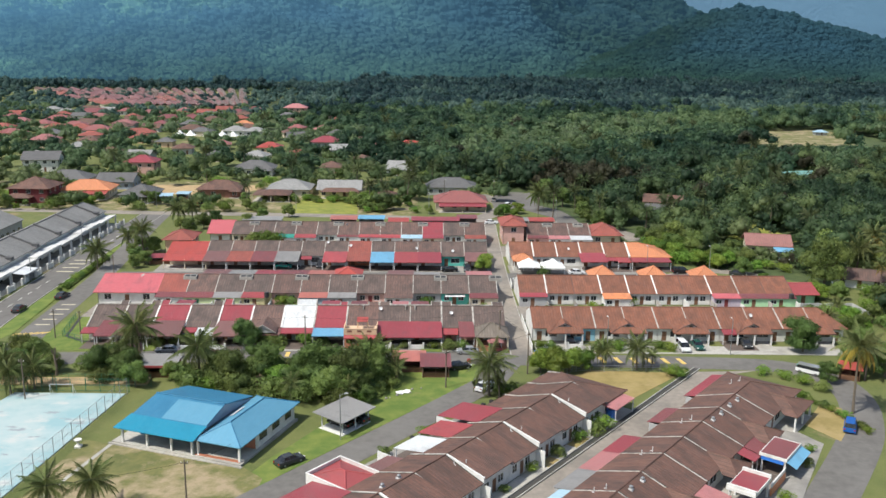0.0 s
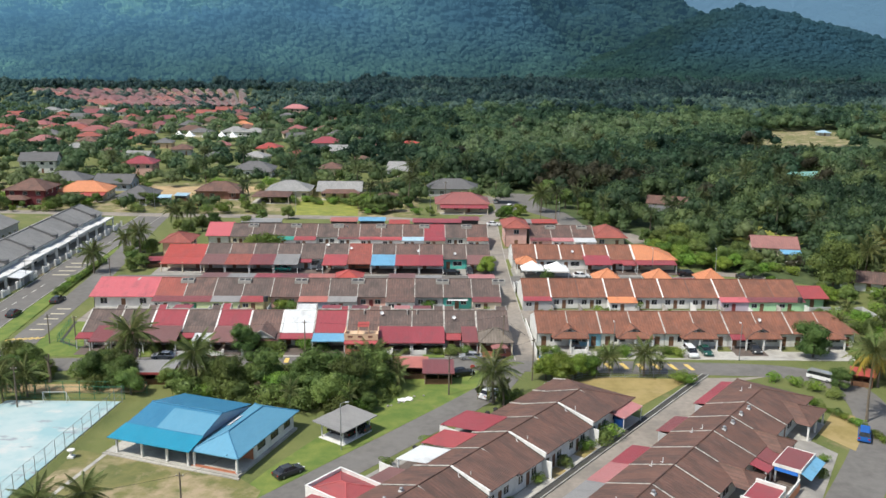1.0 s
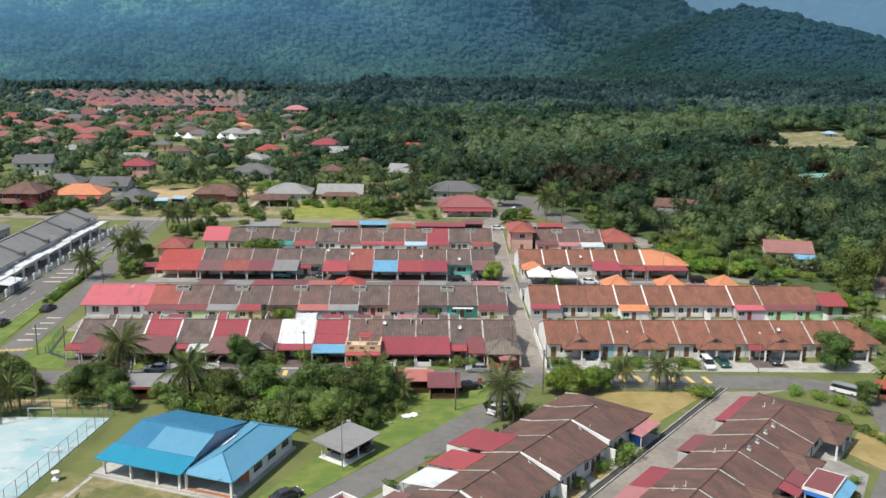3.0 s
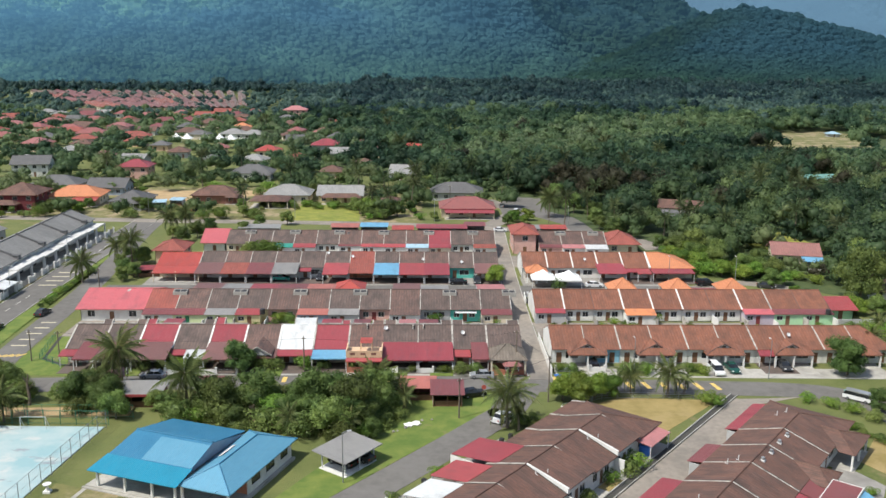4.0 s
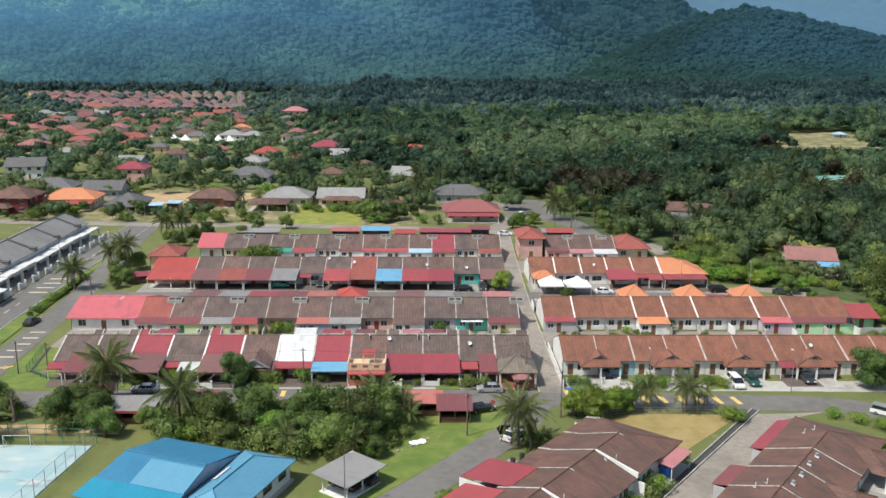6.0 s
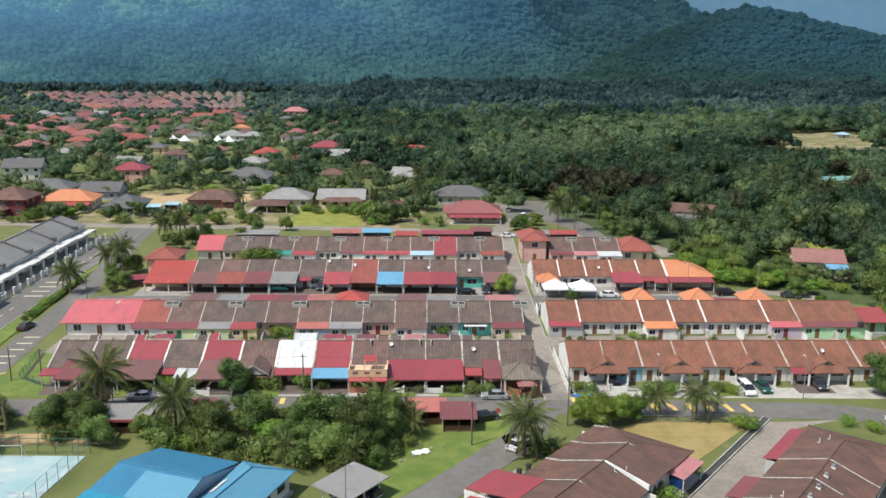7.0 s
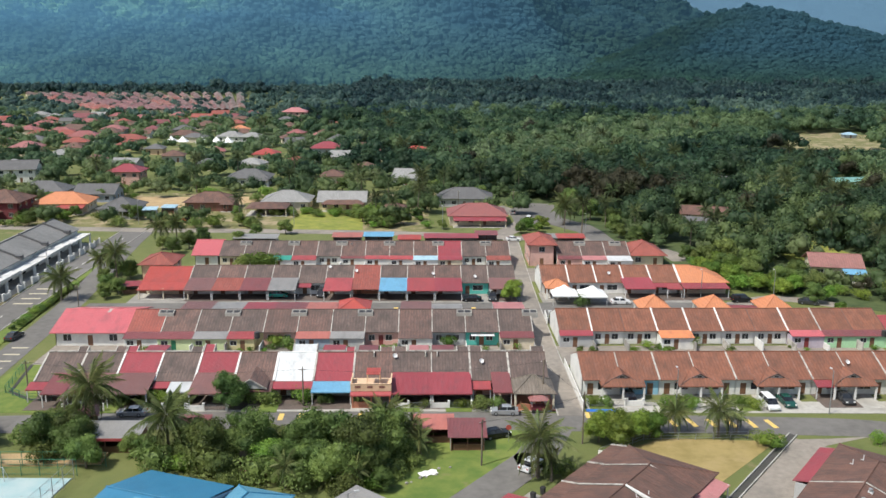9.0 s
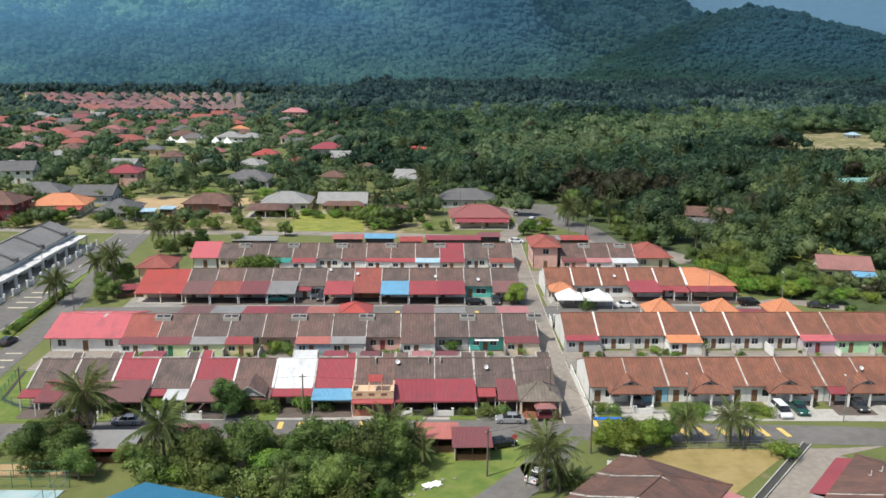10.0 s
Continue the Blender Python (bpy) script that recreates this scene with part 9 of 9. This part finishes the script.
def woods():
    """Position, height, crown radius and tone of the trees of the forest and of the gardens before it; tone holds kind
    and painted light.
    """
    rng = np.random.default_rng(77)
    rows = []
    y = 150.0
    while y < 1600:
        s = 5.2 + 0.0052 * y + 0.003 * max(0, y - 650)
        half = 0.54 * y + 30
        x = -half
        while x < half:
            px, py = x + rng.uniform(-0.45, 0.45) * s, y + rng.uniform(-0.45, 0.45) * s
            x += s
            edge = px - np.interp(py, EDGE_Y, EDGE_X)
            wood = edge > 0
            u = rng.uniform()
            if py > 1150 and px < -100 or py > 1380:
                continue
            if not wood:
                if py < 309 or px > 30 and py < 350:
                    continue
                if -62 < px < -22 and 300 < py < 332 or -112 < px < -62 and 322 < py < 362 or -8 < px < 36 and py < 326:
                    continue
                if py < 372 and px > -175 and u > 0.36:
                    continue
                kk = (py - 775) / 17.5
                if 765 < py < 1066 and -276 - 11.7 * kk < px < -152 - 3.6 * kk and u > 0.26:
                    continue
                if u > 0.66:
                    continue
            near = np.abs(FOOT_XY - (px, py))
            wide, deep = (11, 12) if py < 420 else (9, 9)
            if ((near[:, 0] < wide) & (FOOT_XY[:, 1] - py < deep) & (FOOT_XY[:, 1] - py > -8)).any():
                continue
            if 206 < px < 300 and 505 < py < 640 - 0.3 * (300 - px) and not (250 < px < 262 and py < 530) or 102 < px < 116 and 262 < py < 280:
                continue
            if 99 < px < 122 and 190 < py < 220 or -160 < px < -104 and 518 < py < 552 or -236 < px < -186 and 480 < py < 506:
                continue
            h = (rng.uniform(6.0, 11.0) + 1.6 * patches(px * 2, py * 2)) if wood else rng.uniform(2.6, 7.0)
            if wood and rng.uniform() < 0.10:
                h *= 1.35
            if wood and edge < 7:
                h *= 0.6
            kind = 0.47 + 0.34 * patches(px, py) + rng.choice((-0.24, -0.10, 0.0, 0.10, 0.30)) + rng.uniform(-0.08, 0.08)
            grove = ((px - 66) / 27) ** 2 + ((py - 352) / 19) ** 2
            if grove < 1:
                kind, h = (rng.uniform(0.0, 0.09) if rng.uniform() < 0.82 else rng.uniform(0.12, 0.32)), rng.uniform(8.5, 13.0)
            elif not wood:
                kind += 0.28
            elif 30 < px < 130 and 425 < py < 520 or px > 60 and 520 < py < 640:
                kind += 0.18
            # raised tone paints sunlight on this band of trees
            elif px > 230 and 640 < py < 860:
                kind += 0.22
            # lowered tone paints cloud shade on the woods before the hills
            elif py > 840 and px > -100:
                kind -= 0.0012 * min(160, py - 840)
            elif rng.uniform() < 0.025 and py < 560:
                kind = 0.04
            # halved tone contrast paints haze over the farthest trees
            if py > 1000:
                kind = 0.44 + (kind - 0.44) * 0.5
            rise = max(0.0, right_hill(px, py), main_range(px, py)) if py > 1000 else 0.0
            if rise > 3 + 5 * rng.uniform() ** 2:
                continue
            h = min(h, allowed(px, py))
            if 165 < px < 300 and 425 < py < 512:
                h = min(h, 1.8 + 0.1 * (512 - py))
            if h < 1.2:
                continue
            rows.append((px, py, h, min(s * rng.uniform(0.52, 1.08), 0.72 * h + 0.4), min(0.92 if py < 600 else 0.86, kind if kind == 0.04 or grove < 1 else max(0.12, kind)), rise))
        y += s * 0.88
    return np.array(rows)


TREES = woods()


def forest(name, sel, per, size, label, leaf="leaf_forest", L=4, rings=3, segs=6, core=0.85):
    """Many trees as one mesh: each a few lumpy lobes with loose leaf clumps that break their outline."""
    rng = np.random.default_rng(len(sel))
    n = len(sel)
    # lobes
    turn = rng.uniform(0, 6.28, (n, 1)) + np.arange(L) * 2.4
    r, hgt = sel[:, 3:4], sel[:, 2:3]
    shape = rng.uniform(0.55, 1.0, (n, 1))
    out, rl = r * rng.uniform(0.2, 0.75, (n, L)), r * rng.uniform(0.40, 0.72, (n, L))
    z = hgt * rng.uniform(0.42, 0.90, (n, L))
    out *= np.clip(1.25 - (z / hgt - 0.42) * 1.5 * shape, 0.3, 1.2)
    out[:, 0] *= 0.3
    z[:, 0] = hgt[:, 0] - 0.7 * rl[:, 0]
    lobe = np.stack([sel[:, 0:1] + out * np.cos(turn), sel[:, 1:2] + out * np.sin(turn), z + sel[:, 5:6]], 2)
    # a rough core under the leaves of each lobe
    el = np.linspace(-0.75, math.pi / 2 - 0.25, rings)
    az = np.arange(segs) * 2 * math.pi / segs
    d = np.stack([np.outer(np.cos(el), np.cos(az)), np.outer(np.cos(el), np.sin(az)), np.outer(np.sin(el), np.ones(segs))], -1).reshape(-1, 3)
    k = np.repeat(np.arange(n), len(d) * L)
    v = np.tile(d, (n * L, 1)) * rng.uniform(core - 0.3, core + 0.1, n * L * len(d))[:, None] * np.array([1, 1, 0.85])
    dome = np.repeat(lobe.reshape(-1, 3), len(d), 0) + v * np.repeat(rl.ravel(), len(d))[:, None]
    a = (np.arange(rings - 1)[:, None] * segs + np.arange(segs)[None]).ravel()
    b = (np.arange(rings - 1)[:, None] * segs + (np.arange(segs)[None] + 1) % segs).ravel()
    quad = np.stack([a, b, b + segs, a + segs], 1)
    faces = (quad[None] + (np.arange(n * L) * len(d))[:, None, None]).reshape(-1, 4)
    # leaf clumps, more on wider crowns
    kc = np.repeat(np.arange(n), np.clip(per * (sel[:, 3] / 4.5) ** 2, per * 0.25, per * 2.2).astype(int))
    j = rng.integers(0, L, len(kc))
    vc = rng.normal(0, 1, (len(kc), 3))
    vc /= np.linalg.norm(vc, axis=1, keepdims=True)
    vc[:, 2] = np.abs(vc[:, 2]) * 1.25 - 0.35
    at = lobe[kc, j] + vc * (rl[kc, j] * rng.uniform(0.66, 1.22, len(kc)))[:, None]
    q = clumps(rng, at, vc, np.full(len(kc), size) * (0.75 + 0.08 * sel[kc, 3]), 0.32)
    co = np.concatenate([dome, q.reshape(-1, 3)])
    fi = np.concatenate([faces, len(dome) + np.arange(4 * len(kc)).reshape(-1, 4)])
    me = bpy.data.meshes.new(name)
    me.vertices.add(len(co))
    me.vertices.foreach_set("co", co.astype(np.float32).ravel())
    me.loops.add(fi.size)
    me.loops.foreach_set("vertex_index", fi.astype(np.int32).ravel())
    me.polygons.add(len(fi))
    me.polygons.foreach_set("loop_start", np.arange(0, fi.size, 4, dtype=np.int32))
    me.update(calc_edges=True)
    me.materials.append(MATS[leaf])
    tone = np.concatenate([sel[k, 4], np.repeat(np.where(sel[kc, 4] < 0.1, sel[kc, 4], np.clip(sel[kc, 4] + rng.uniform(-0.06, 0.06, len(kc)), 0.11, 1)), 4)])
    me.attributes.new("species_and_light", "FLOAT", "POINT").data.foreach_set("value", tone.astype(np.float32))
    return tagged(new(name, me), label, "woods", kind="stuff")


ty = TREES[:, 1] + np.random.default_rng(3).uniform(-70, 70, len(TREES)) * np.clip((TREES[:, 1] - 300) / 150, 0, 1)
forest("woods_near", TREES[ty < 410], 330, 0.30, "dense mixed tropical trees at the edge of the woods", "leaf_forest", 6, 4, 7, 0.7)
forest("woods_middle", TREES[(ty >= 410) & (ty < 720)], 150, 0.50, "dense tropical woods with uneven crowns", "leaf_woods_hazed", 5, 4, 6, 0.75)
forest("woods_far", TREES[ty >= 720], 50, 0.80, "far woods stretching to the foot of the mountain", "leaf_distance_hazed", 4, 3, 6, 0.85)
# Palms standing out of the woods
w_rng = random.Random(9)
spots = [t for t in TREES if t[1] < 640 and t[0] > -130 and t[4] > 0.1 and t[2] > 4]
close = [t for t in spots if t[1] < 400]
for k in range(90):
    t = w_rng.choice(spots if k % 3 else close)
    plant(palm_far, float(t[0]), float(t[1]), w_rng.uniform(0.8, 1.2))
